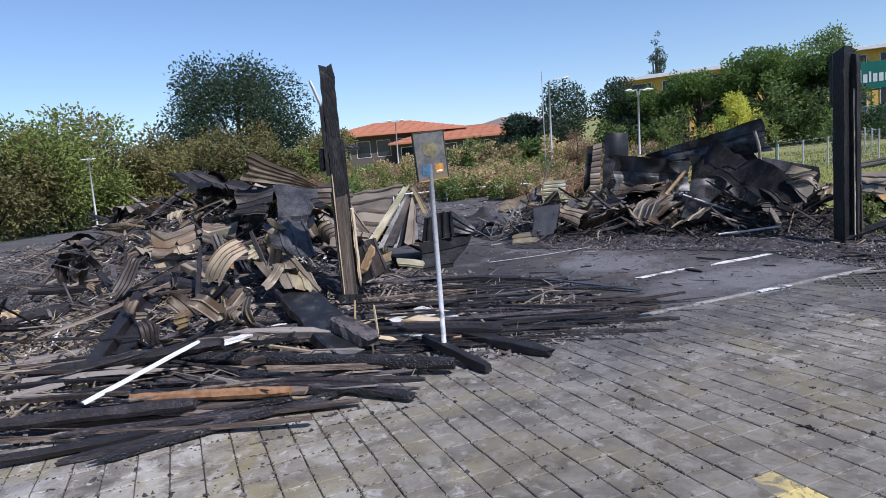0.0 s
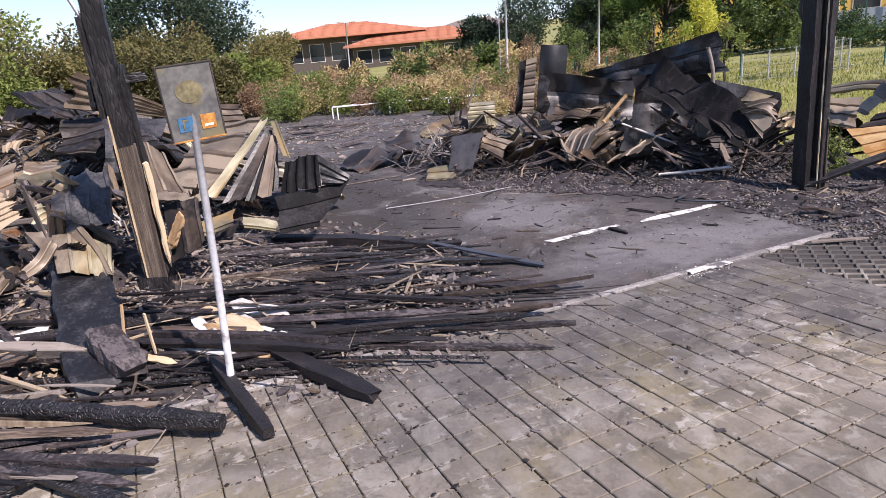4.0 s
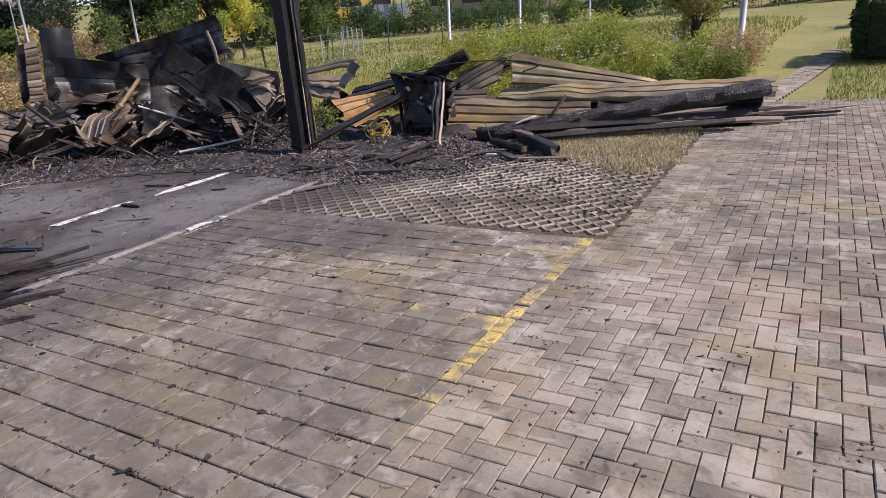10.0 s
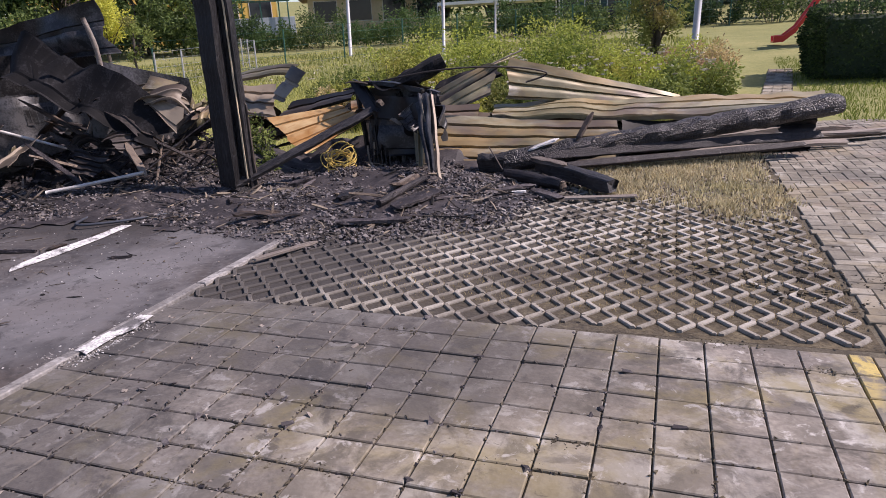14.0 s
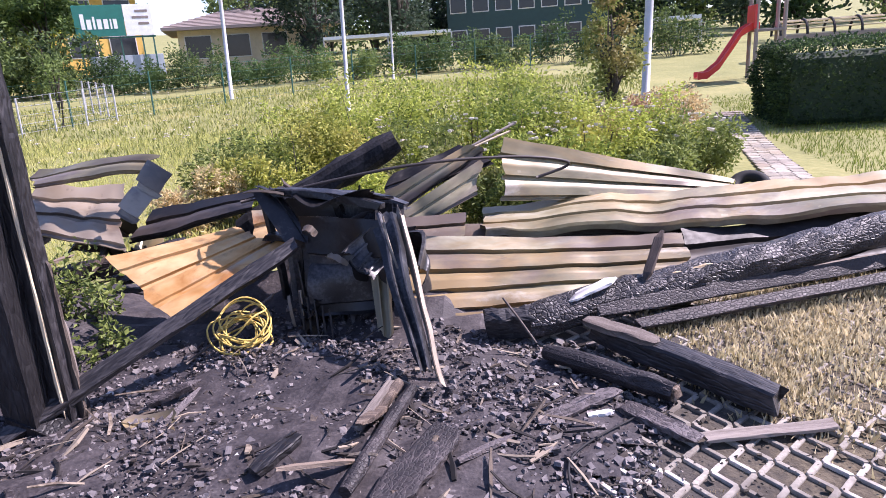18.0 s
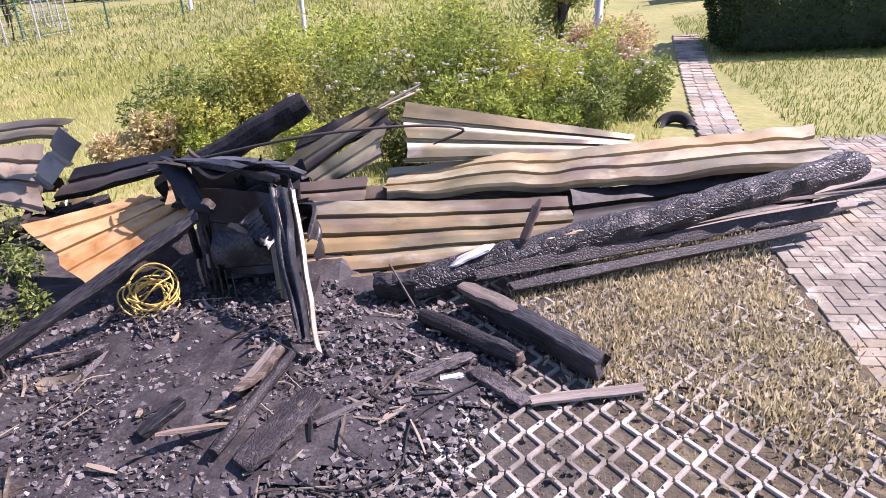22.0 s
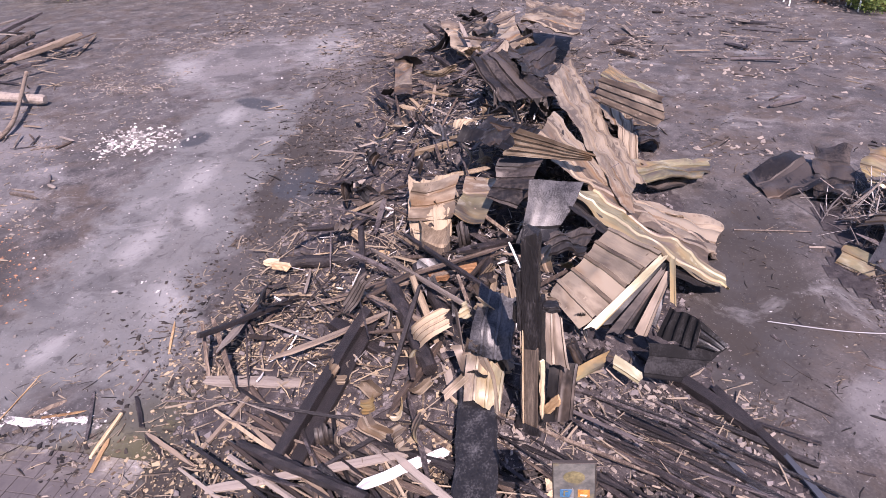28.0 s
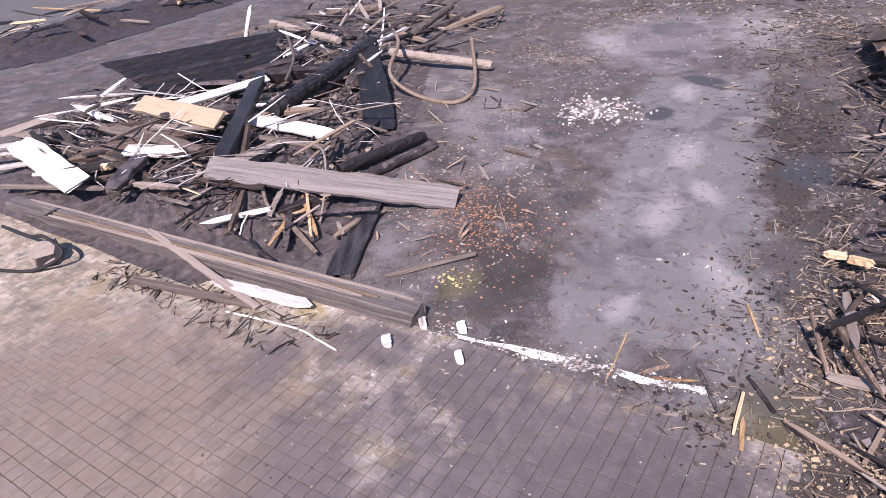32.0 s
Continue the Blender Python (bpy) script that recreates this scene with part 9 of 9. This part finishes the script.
for i, (x, y, t, w) in enumerate(PINES):
    tree("umbrella_pine", (x, y, height(x, y)), t * 0.76, w * 0.72, LEAF_PINE, "rounded umbrella pine in full green", 40 + i, 9000, (0.16, 0.34), "umbrella", 0.3, puffs=34, group="umbrella pines")
    tree("tree", (x + 1.5, y - 2.5, height(x, y)), t * 0.42, w * 0.8, LEAF_OAK, "dark undergrowth below the pines", 60 + i, 2600, (0.2, 0.4), "bush", 0.0)
for i, (x, y, t, w) in enumerate([(-44.5, 30, 7.2, 5.4), (-41.0, 33.6, 7.2, 4.6), (-47.5, 27.6, 5.0, 4.4), (-60, 54, 13.4, 6)]):
    tree("conifer", (x, y, height(x, y)), t, w, LEAF_DARK, "dark dense conifer behind the lamps", 70 + i, 6500, (0.16, 0.34), "cone" if i == 3 else "round", 0.05, puffs=44, group="conifers")
tree("yellow_tree", (-23.4, 28.2, height(-23, 28)), 3.6, 2.8, LEAF_YELLOW, "small tree with yellowing leaves", 80, 3000, (0.1, 0.2), bare=0.35)
tree("russet_tree", (-27.6, 20.2, height(-27, 20)), 3.2, 2.0, LEAF_RED, "small tree with russet leaves", 81, 1500, (0.08, 0.16), bare=0.3)
for i, (x, y, t) in enumerate([(-26.4, 22.4, 3.0), (-25.0, 24.6, 2.6), (-22.0, 25.4, 2.8), (-15.0, 25.0, 2.4), (-17.5, 23.6, 2.5)]):
    tree("sapling", (x, y, height(x, y)), t, 1.5, (LEAF_OAK, LEAF_BUSH, LEAF_LIME)[i % 3], "thin half-bare sapling by the fence", 90 + i, 700, (0.07, 0.16), bare=0.3, puffs=12)

# belt of nursery shrubs beyond the floor
br = random.Random(21)
for i in range(84):
    s = br.random()
    x, y = -26.5 - 15 * br.random() ** 1.2 + 5.5 * max(0, s - 0.3), 6.0 + 21 * s
    m = br.choice([LEAF_DRY, LEAF_RED, LEAF_BUSH, LEAF_BUSH, LEAF_DRY, LEAF_OAK, LEAF_RED])
    shrub("nursery_shrub", (x, y, height(x, y) - 0.05), br.uniform(1.1, 1.8) + 0.06 * (-x - 26), br.uniform(1.8, 3.2), m, {"dry_weed": "straw-coloured overgrown shrub beyond the floor", "russet_leaves": "reddish autumn shrub beyond the floor", "bush_leaves": "olive overgrown shrub beyond the floor", "oak_leaves": "dark green shrub beyond the floor"}[m.name], 300 + i, 1100, (0.1, 0.22), group="overgrown shrubs", stems=10)
for i in range(26):
    x, y = br.uniform(-64, -38), br.uniform(6, 34)
    tree("tree", (x, y, height(x, y) - 0.2), br.uniform(1.8, 3.4), br.uniform(3.5, 5.5), br.choice([LEAF_BUSH, LEAF_OAK, LEAF_DRY]), "low bushy tree before the distant houses", 400 + i, 1500, (0.2, 0.4), "bush", 0.0, puffs=16, group="bushy trees")
cr = random.Random(33)
for i in range(14):
    x, y = cr.uniform(-25, -15.5), cr.uniform(11.5, 16.5)
    m = cr.choice([LEAF_DRY, LEAF_BUSH, LEAF_RED, LEAF_BUSH, LEAF_DRYOLIVE])
    shrub("yard_shrub", (x, y, height(x, y) - 0.05), cr.uniform(0.8, 1.5), cr.uniform(1.2, 2.2), m, {"dry_weed": "straw-coloured shrub at the corner of the floor", "russet_leaves": "reddish autumn shrub at the corner of the floor", "bush_leaves": "olive shrub at the corner of the floor", "olive_brown_leaves": "brownish olive shrub at the corner of the floor"}[m.name], 350 + i, 1300, (0.07, 0.16), group="shrubs at the floor's corner", stems=10)
# tall trees behind the houses
for i, (x, y, t, w, m) in enumerate([(-38, 44, 5, 6, LEAF_DARK), (-33.4, 47.4, 6.0, 4.5, LEAF_LIME), (-16.6, 56, 9.5, 9, LEAF_DARK), (-10.5, 60, 10, 9, LEAF_DARK), (-26, 66, 10, 10, LEAF_OAK), (-4, 74, 12, 12, LEAF_DARK), (8, 74, 12, 12, LEAF_OAK), (16, 60, 9, 9, LEAF_DARK), (22, 48, 8, 9, LEAF_OAK), (-44, 62, 10, 9, LEAF_OAK), (30, 34, 8, 9, LEAF_DARK), (34, 20, 8, 9, LEAF_OAK), (36, 2, 8, 9, LEAF_OAK), (34, -16, 8, 9, LEAF_OAK)]):
    tree("tree", (x, y, height(x, y)), t, w, m, "tall dense tree behind the houses", 200 + i, 5200, (0.25, 0.5), "round", 0.08, puffs=30)
for i in range(13):
    x = -25 + 2.7 * i
    y = 38.4 + 0.9 * math.sin(i * 1.9) + 0.12 * max(0, x + 8)
    shrub("garden_hedge", (x, y, height(x, y) - 0.1), 2.0 + 0.5 * math.sin(i * 2.7), 3.8, LEAF_HEDGE if i % 3 else LEAF_OAK, "green garden hedge beyond the fence", 240 + i, 2600, (0.10, 0.22), "hedge", "garden hedges", 18)


# ---- buildings ----
def house(name, centre, size, wall_h, roof_h, yaw, wall, roof, label, floors=1, bays=5, over=0.7, hip=True, glass=WINDOWGLASS, frame_mat=FRAMEWHITE, fascia=None):
    """A house: walls, an overhanging hipped roof with a fascia, and a window in each bay of the two long sides."""
    ob = base(name, centre, label, "house")
    ob.rotation_euler = (0, 0, radians(yaw))
    w, d = size
    part("wall", *box_data(-w / 2, -d / 2, -3, w / 2, d / 2, wall_h, 0.02), wall, ob)
    a, b = w / 2 + over, d / 2 + over
    r = max(0.3, a - b) if hip else a
    v = [(-a, -b, wall_h), (a, -b, wall_h), (a, b, wall_h), (-a, b, wall_h), (-r, 0, wall_h + roof_h), (r, 0, wall_h + roof_h)]
    v += [(x, y, z - 0.25) for x, y, z in v[:4]]
    f = [(0, 1, 5, 4), (1, 2, 5), (2, 3, 4, 5), (3, 0, 4), (9, 8, 7, 6), (0, 6, 7, 1), (1, 7, 8, 2), (2, 8, 9, 3), (3, 9, 6, 0)]
    rf = part("roof", v, f, roof, ob)
    n = int(2 * a / 0.5)
    if hip:
        for k in range(12):
            z = wall_h + roof_h * (k + 0.5) / 12
            s = (k + 0.5) / 12
            y = -b * (1 - s) - 0.02
            x = a + (r - a) * s
            part("tile_course", *sweep([(-x, y, z + 0.02), (x, y, z + 0.02)], 0.05, 4), roof, rf)
    if fascia:
        part("fascia", *box_data(-a - 0.03, -b - 0.06, wall_h - 0.3, a + 0.03, -b - 0.004, wall_h + 0.08, 0.01), fascia, ob)
    for side in (-1, 1):
        for fl in range(floors):
            for k in range(bays):
                x = (k + 0.5) / bays * w - w / 2
                z = wall_h / floors * (fl + 0.35)
                ww, hh = w / bays * 0.32, wall_h / floors * 0.26
                y = side * d / 2
                q = part("window", *box_data(x - ww - 0.08, min(y, y + side * 0.06), z - hh * 0.5 - 0.08, x + ww + 0.08, max(y, y + side * 0.06), z + hh * 1.6 + 0.08, 0.01), frame_mat, ob)
                part("pane", *box_data(x - ww, min(y + side * 0.03, y + side * 0.075), z - hh * 0.5, x + ww, max(y + side * 0.03, y + side * 0.075), z + hh * 1.6, 0.0), glass, q)
    return ob


house("red_roofed_house", (-100, 33, 3.6), (19, 13), 4.4, 2.2, 72, PLASTERSHADED, TILEROOF, "long low house with a terracotta hipped roof", 1, 6, 2.0)
house("red_roofed_house", (-91, 41.5, 3.0), (19, 11), 3.2, 2.0, 62, PLASTERSHADED, TILEROOF, "long low house with a terracotta hipped roof", 1, 6, 1.2)
house("grey_roofed_house", (-104, 58, 5.0), (13, 9), 3.6, 1.6, 60, PLASTERSHADED, BROWNROOF, "dark house with a grey roof", 1, 4)
house("apartment_block", (-48.3, 57.6, 3.4), (26, 11), 6.1, 0.7, 44, PLASTERYELLOW, WHITEMETAL, "long ochre block with a pale metal roof", 2, 8, 0.9, False, fascia=WHITEMETAL)

house("cream_house", (-24.6, 63.2, 2.6), (12.2, 9), 3.1, 1.7, 26, PLASTER, BROWNROOF, "cream bungalow with a grey-brown hipped roof", 1, 4, 1.1)
house("green_office", (-0.5, 68.5, 1.6), (13.5, 9), 6.6, 0.7, 2, GREENWALL, PLASTERGREY, "green clad office, shade in its wall colour, with a band of windows", 2, 7, 0.3, False, fascia=FRAMEWHITE)


def carport(name, a, b, z, deep, label):
    ob = base(name, ((a[0] + b[0]) / 2, (a[1] + b[1]) / 2, z), label, "canopy")
    dx, dy = (b[0] - a[0]) / 2, (b[1] - a[1]) / 2
    top = 2.2
    d = Vector((dx, dy, 0)).normalized()
    n = Vector((-d.y, d.x, 0))
    q = [Vector((-dx, -dy, top)), Vector((dx, dy, top)), Vector((dx, dy, top)) + n * deep, Vector((-dx, -dy, top)) + n * deep]
    v = q + [p + Vector((0, 0, 0.22)) for p in q]
    part("roof", v, [(3, 2, 1, 0), (4, 5, 6, 7), (0, 1, 5, 4), (1, 2, 6, 5), (2, 3, 7, 6), (3, 0, 4, 7)], WHITEMETAL, ob)
    for p in q + [(q[0] + q[1]) / 2]:
        part("post", *sweep([(p.x, p.y, -0.5), (p.x, p.y, top)], 0.05, 8), GALV, ob)


carport("canopy", (-14.2, 51.3), (-5.4, 53.3), 1.5, 4, "flat white canopy on thin posts")
carport("canopy", (7.1, 44.4), (9.6, 44.0), 0.9, 2.5, "small white shelter roof on posts")


def car(name, place, yaw, paint, label):
    ob = base(name, place, label, "car", "parked cars")
    ob.rotation_euler = (0, 0, radians(yaw))
    prof = [(-2.1, 0.35), (-2.1, 0.75), (-1.95, 0.92), (-1.5, 1.0), (-0.95, 1.42), (0.5, 1.46), (1.15, 1.02), (1.95, 0.85), (2.12, 0.6), (2.1, 0.35)]
    v, f = [], []
    for y, k in ((-0.84, 0.93), (-0.78, 1), (0.78, 1), (0.84, 0.93)):
        for x, z in prof:
            inset = 0.12 if z > 1.1 else 0
            v.append((x * (1 if k == 1 else 0.99), y * (1 - inset), z * (1 if k == 1 else 0.97)))
    n = len(prof)
    for i in range(3):
        for j in range(n):
            f.append((i * n + j, i * n + (j + 1) % n, (i + 1) * n + (j + 1) % n, (i + 1) * n + j))
    f += [tuple(range(n)), tuple(reversed(range(3 * n, 4 * n)))]
    part("body", v, f, paint, ob)
    for s in (-1, 1):
        part("side_window", [(-1.3, s * 0.80, 1.02), (0.85, s * 0.80, 1.02), (0.4, s * 0.745, 1.38), (-0.85, s * 0.745, 1.38), (-1.3, s * 0.77, 1.02), (0.85, s * 0.77, 1.02), (0.4, s * 0.71, 1.38), (-0.85, s * 0.71, 1.38)],
             [(0, 1, 2, 3), (7, 6, 5, 4), (0, 4, 5, 1), (1, 5, 6, 2), (2, 6, 7, 3), (3, 7, 4, 0)], WINDOWGLASS, ob)
        for x in (-1.3, 1.3):
            w = part("wheel", *moved(sweep([(0, -0.1, 0), (0, 0.1, 0)], 0.32, 20), Matrix.Translation((x, s * 0.76, 0.32))), TYRE, ob)
            part("rim", *moved(sweep([(0, -0.11, 0), (0, 0.11, 0)], 0.19, 14), Matrix.Translation((x, s * 0.76, 0.32))), GALV, w)


car("parked_car", (-12.0, 55.9, -0.19), 8, CARPAINT, "silver car parked beyond the fence")


# ---- street furniture ----
def lamp_post(name, place, tall, label, heads=1, arm=0.0, r=0.07, mat=GALV, size=1.0):
    ob = base(name, place, label, "street lamp")
    part("pole", *sweep([Vector((0, 0, -0.6)), UP * tall * 0.5, UP * tall], [r, r * 0.85, r * 0.7], 10), mat, ob, smooth=True)
    for k in range(heads):
        s = (-1) ** k
        top = UP * tall
        e = top + Vector((0.25 * s * arm, 0.9 * s * arm, 0.12 * arm))
        if arm:
            part("arm", *sweep([top - UP * 0.3, top.lerp(e, 0.4) + Vector((0, 0, 0.1)), e], r * 0.5, 6), mat, ob)
        part("head", *sweep([e + Vector((0, -0.05 * s, 0)) * size, e + Vector((0.05, 0.25 * s, 0.05)) * size, e + Vector((0.1, 0.6 * s, 0.03)) * size], [0.06 * size, 0.16 * size, 0.05 * size], 8, 0.5), WHITEMETAL, ob)
    return ob


lamp_post("street_lamp", (-32.65, 21.57, 1.0), 5.8, "tall grey street lamp with one curved arm", 1, 1.0)
lamp_post("street_lamp", (-25.5, 23.0, 0.8), 4.3, "white twin-headed lamp post", 2, 0.35)
lamp_post("street_lamp", (-34.2, -6.05, 0.9), 3.0, "white twin-headed lamp post", 2, 0.12, 0.05, size=0.45)
lamp_post("street_lamp", (-60, 20, 2.0), 5.0, "white twin-headed lamp post", 2, 0.4)
part_pole = [((3.3, 19.3), 6.0, 0.085, "thick grey steel pole in the field"), ((-3.9, 21.7), 7.0, 0.05, "thin grey lamp pole in the field"), ((-11.7, 31.0), 8.0, 0.08, "thin grey lamp pole by the fence"), ((-5.9, 36.0), 4.0, 0.05, "short grey pole by the fence")]
for (x, y), t, r, lab in part_pole:
    q = part("steel_pole", *sweep([Vector((0, 0, -0.4)), UP * t], r, 10), GALV, smooth=True)
    q.location = (x, y, height(x, y))
    tagged(q, lab, "pole")
part_mast = part("thin_mast", *sweep([Vector((0, 0, -0.5)), UP * 6.5], 0.03, 6), GALV)
part_mast.location = (-32.9, 21.2, 1.0)
tagged(part_mast, "thin aerial mast beside the lamp", "mast")


def billboard():
    ob = base("billboard", (-23.8, 42.1, height(-24, 42)), "green and white advertising board on green steel legs", "billboard")
    c = ob.location
    m = Matrix.Translation((0, 0, 0)) @ pose(0, 0, 0, 0, 0, 34)

    def bx(name, x0, z0, x1, z1, y0, y1, mat, label=""):
        return part(name, *moved(box_data(x0, y0, z0, x1, y1, z1, 0.01), m), mat, ob, label)
    zz = 3.0
    bx("panel", -2.1, zz, 0.55, zz + 1.75, -0.05, 0.02, PANELGREEN, "green half of the board")
    bx("panel", 0.57, zz, 2.1, zz + 1.75, -0.05, 0.02, PANELWHITE, "white half of the board")
    for x, w, h in ((-1.75, 0.2, 0.85), (-1.45, 0.24, 0.55), (-1.12, 0.12, 0.7), (-0.9, 0.24, 0.55), (-0.56, 0.24, 0.55), (-0.22, 0.09, 0.55), (-0.04, 0.2, 0.55)):
        bx("letter_bar", x, zz + 0.42, x + w, zz + 0.42 + h, -0.062, -0.052, PANELWHITE)
    for z, x0, x1 in ((1.3, 1.2, 1.9), (0.95, 1.0, 1.9), (0.6, 1.3, 1.9)):
        bx("text_bar", x0, zz + z, x1, zz + z + 0.14, -0.062, -0.052, BROWNROOF)
    for x in (-2.0, -1.0, 0.2, 1.4, 2.0):
        bx("leg", x - 0.04, -0.4, x + 0.04, zz + 1.8, 0.03, 0.11, GREENPAINT)
    bx("beam", -2.15, zz - 0.12, 2.15, zz - 0.02, -0.02, 0.12, GREENPAINT)
    for x in (-2.0, 0.2, 2.0):
        part("brace", *moved(sweep([(x, 0.1, 2.6), (x, 1.6, 0)], 0.04, 6), m), GREENPAINT, ob)
    bx("lower_panel", -1.7, 0.7, 2.4, 1.9, 0.2, 0.25, PANELGREY, "grey screen between the legs")


billboard()


def fence(name, pts, tall, label, gap=2.2, mat=GREENPAINT):
    ob = base(name, (*pts[0], height(*pts[0])), label, "fence")
    rails = []
    for (x0, y0), (x1, y1) in zip(pts, pts[1:]):
        L = math.hypot(x1 - x0, y1 - y0)
        n = max(1, int(L / gap))
        for i in range(n):
            s = i / n
            x, y = x0 + (x1 - x0) * s, y0 + (y1 - y0) * s
            q = part("post", *sweep([Vector((0, 0, -0.3)), UP * tall], 0.03, 6), mat)
            q.location = (x, y, height(x, y))
            under(q, ob)
            q.location = (x, y, height(x, y))
        m = max(2, int(L / 0.35))
        for k in range(5):
            z = tall * (0.08 + 0.225 * k)
            rails.append(sweep([(x0, y0, height(x0, y0) + z), ((x0 + x1) / 2, (y0 + y1) / 2, height((x0 + x1) / 2, (y0 + y1) / 2) + z), (x1, y1, height(x1, y1) + z)], 0.006, 3))
        for i in range(m):
            s = i / m
            x, y = x0 + (x1 - x0) * s, y0 + (y1 - y0) * s
            z = height(x, y)
            rails.append(sweep([(x, y, z), (x, y, z + tall)], 0.004, 3))
    q = part("mesh", *merge(rails), mat)
    under(q, ob)


fence("mesh_fence", [(-27, 22.5), (-20, 23.5), (-14.6, 25.0), (-11, 29), (-7, 33), (-2, 36), (3, 38), (10, 40)], 1.5, "green wire mesh fence round the field")
fence("garden_fence", [(-15.6, 22.4), (-13.6, 26), (-18, 30)], 1.2, "low grey fence with climbing plants", 1.0, GALV)


def slide():
    x, y = 6.12, 27.30
    z = height(x, y)
    ob = base("playground_slide", (x, y, z), "red plastic playground slide on a wooden frame", "slide")
    v, f = [], []
    path = [(-0.15, 0.12), (0.15, 0.14), (0.5, 0.42), (0.85, 0.95), (1.1, 1.35), (1.35, 1.5), (1.6, 1.52)]
    cut = [(-0.28, 0.16), (-0.24, 0.17), (-0.2, 0.0), (0.2, 0.0), (0.24, 0.17), (0.28, 0.16), (0.25, -0.05), (-0.25, -0.05)]
    for a, b in path:
        for c, d in cut:
            v.append((a - 0.05 * c, c, b + d))
    n = len(cut)
    for i in range(len(path) - 1):
        for k in range(n):
            f.append((i * n + k, i * n + (k + 1) % n, (i + 1) * n + (k + 1) % n, (i + 1) * n + k))
    f += [tuple(reversed(range(n))), tuple(range((len(path) - 1) * n, len(path) * n))]
    part("chute", v, f, REDPLASTIC, ob)
    for dy in (-0.35, 0.35):
        for dx in (1.5, 2.3):
            part("post", *sweep([(dx, dy, -0.2), (dx, dy, 2.5)], 0.06, 8), BROWNROOF, ob)
    part("platform", *box_data(1.45, -0.4, 1.4, 2.35, 0.4, 1.48, 0.01), BROWNROOF, ob)
    part("side_panel", *box_data(1.42, -0.42, 1.5, 1.48, 0.42, 2.2, 0.01), REDPLASTIC, ob)


slide()


def bench_row():
    ob = base("slatted_play_tunnel", (11.5, 33, height(11.5, 33)), "row of pale slatted wooden barrels on a frame", "play equipment")
    for k in range(4):
        for i in range(9):
            a = math.pi * i / 8
            x = -1.4 + k * 0.95
            part("slat", *box_data(x, 0.5 * math.cos(a) - 0.07, 0.9 + 0.5 * math.sin(a), x + 0.8, 0.5 * math.cos(a) + 0.07, 0.95 + 0.5 * math.sin(a), 0.01), PLASTER, ob)
        part("hoop", *sweep([(x - 0.05, 0.55 * math.cos(math.pi * i / 12), 0.9 + 0.55 * math.sin(math.pi * i / 12)) for i in range(13)], 0.05, 6), TYRE, ob)
    part("beam", *box_data(-1.6, -0.6, 0.75, 2.6, -0.5, 0.9, 0.01), BROWNROOF, ob)
    for x in (-1.5, 0.5, 2.5):
        part("leg", *box_data(x - 0.05, -0.6, -0.2, x + 0.05, -0.5, 0.8, 0.01), BROWNROOF, ob)


bench_row()

# tyre beside the path
ty = part("old_tyre", *sweep([(0.20 * math.cos(k * math.pi / 12), 0.20 * math.sin(k * math.pi / 12), 0) for k in range(25)], 0.08, 10), TYRE, smooth=True)
ty.matrix_world = pose(3.92, 13.75, -0.05, 38, 0, -15)
tagged(ty, "half-buried old tyre beside the path", "tyre")

# path of pale slabs through the lawn
def path_cells():
    out = []
    for j in range(34):
        y = 12.6 + j * 0.26
        for i in range(3):
            x = 4.05 + 0.036 * j + i * 0.19
            out.append((x + 0.003, y + 0.003, x + 0.187, y + 0.257))
    return out


def garden_path():
    rnd = random.Random(4)
    ob = base("garden_path", (0, 0, 0), "pale paved path through the lawn", "path", kind="structure")
    for c in path_cells():
        cx, cy = (c[0] + c[2]) / 2, (c[1] + c[3]) / 2
        d = paver_data(c[0] - cx, c[1] - cy, c[2] - cx, c[3] - cy, rnd)
        q = part("slab", *d, BRICKPAVE, ob)
        q.location = (cx, cy, height(cx, cy) + 0.01)


garden_path()

# low white rails of the nursery tables
for k, (x, y, w) in enumerate([(-27.6, 10.0, 2.2), (-26.5, 12.4, 2.4), (-24.6, 14.6, 2.2)]):
    ob = base("nursery_table", (x, y, height(x, y)), "low white steel plant table frame", "table", "plant tables")
    part("rail", *box_data(-0.03, -w / 2, 0.57, 0.03, w / 2, 0.61, 0.01), WHITEMETAL, ob)
    part("rail", *box_data(-0.93, -w / 2, 0.55, -0.87, w / 2, 0.61, 0.01), WHITEMETAL, ob)
    for yy in (-w / 2, w / 2):
        for xx in (0, -0.9):
            part("leg", *box_data(xx - 0.025, yy - 0.025, -0.05, xx + 0.025, yy + 0.025, 0.56, 0.005), WHITEMETAL, ob)

# tall wood behind the houses
for i in range(10):
    x = -32 + 7.0 * i
    y = 84 - 0.006 * (x + 15) ** 2 + 3 * math.sin(i * 2.1)
    tree("wood_tree", (x, y, height(x, y) - 1.0), 13 + 2.2 * math.sin(i * 1.7), 12, (LEAF_DARK, LEAF_OAK, LEAF_HEDGE)[i % 3], "tall dark tree of the wood behind the houses", 500 + i, 3600, (0.45, 0.9), "bush", 0.0, puffs=26, group="wood behind the houses")
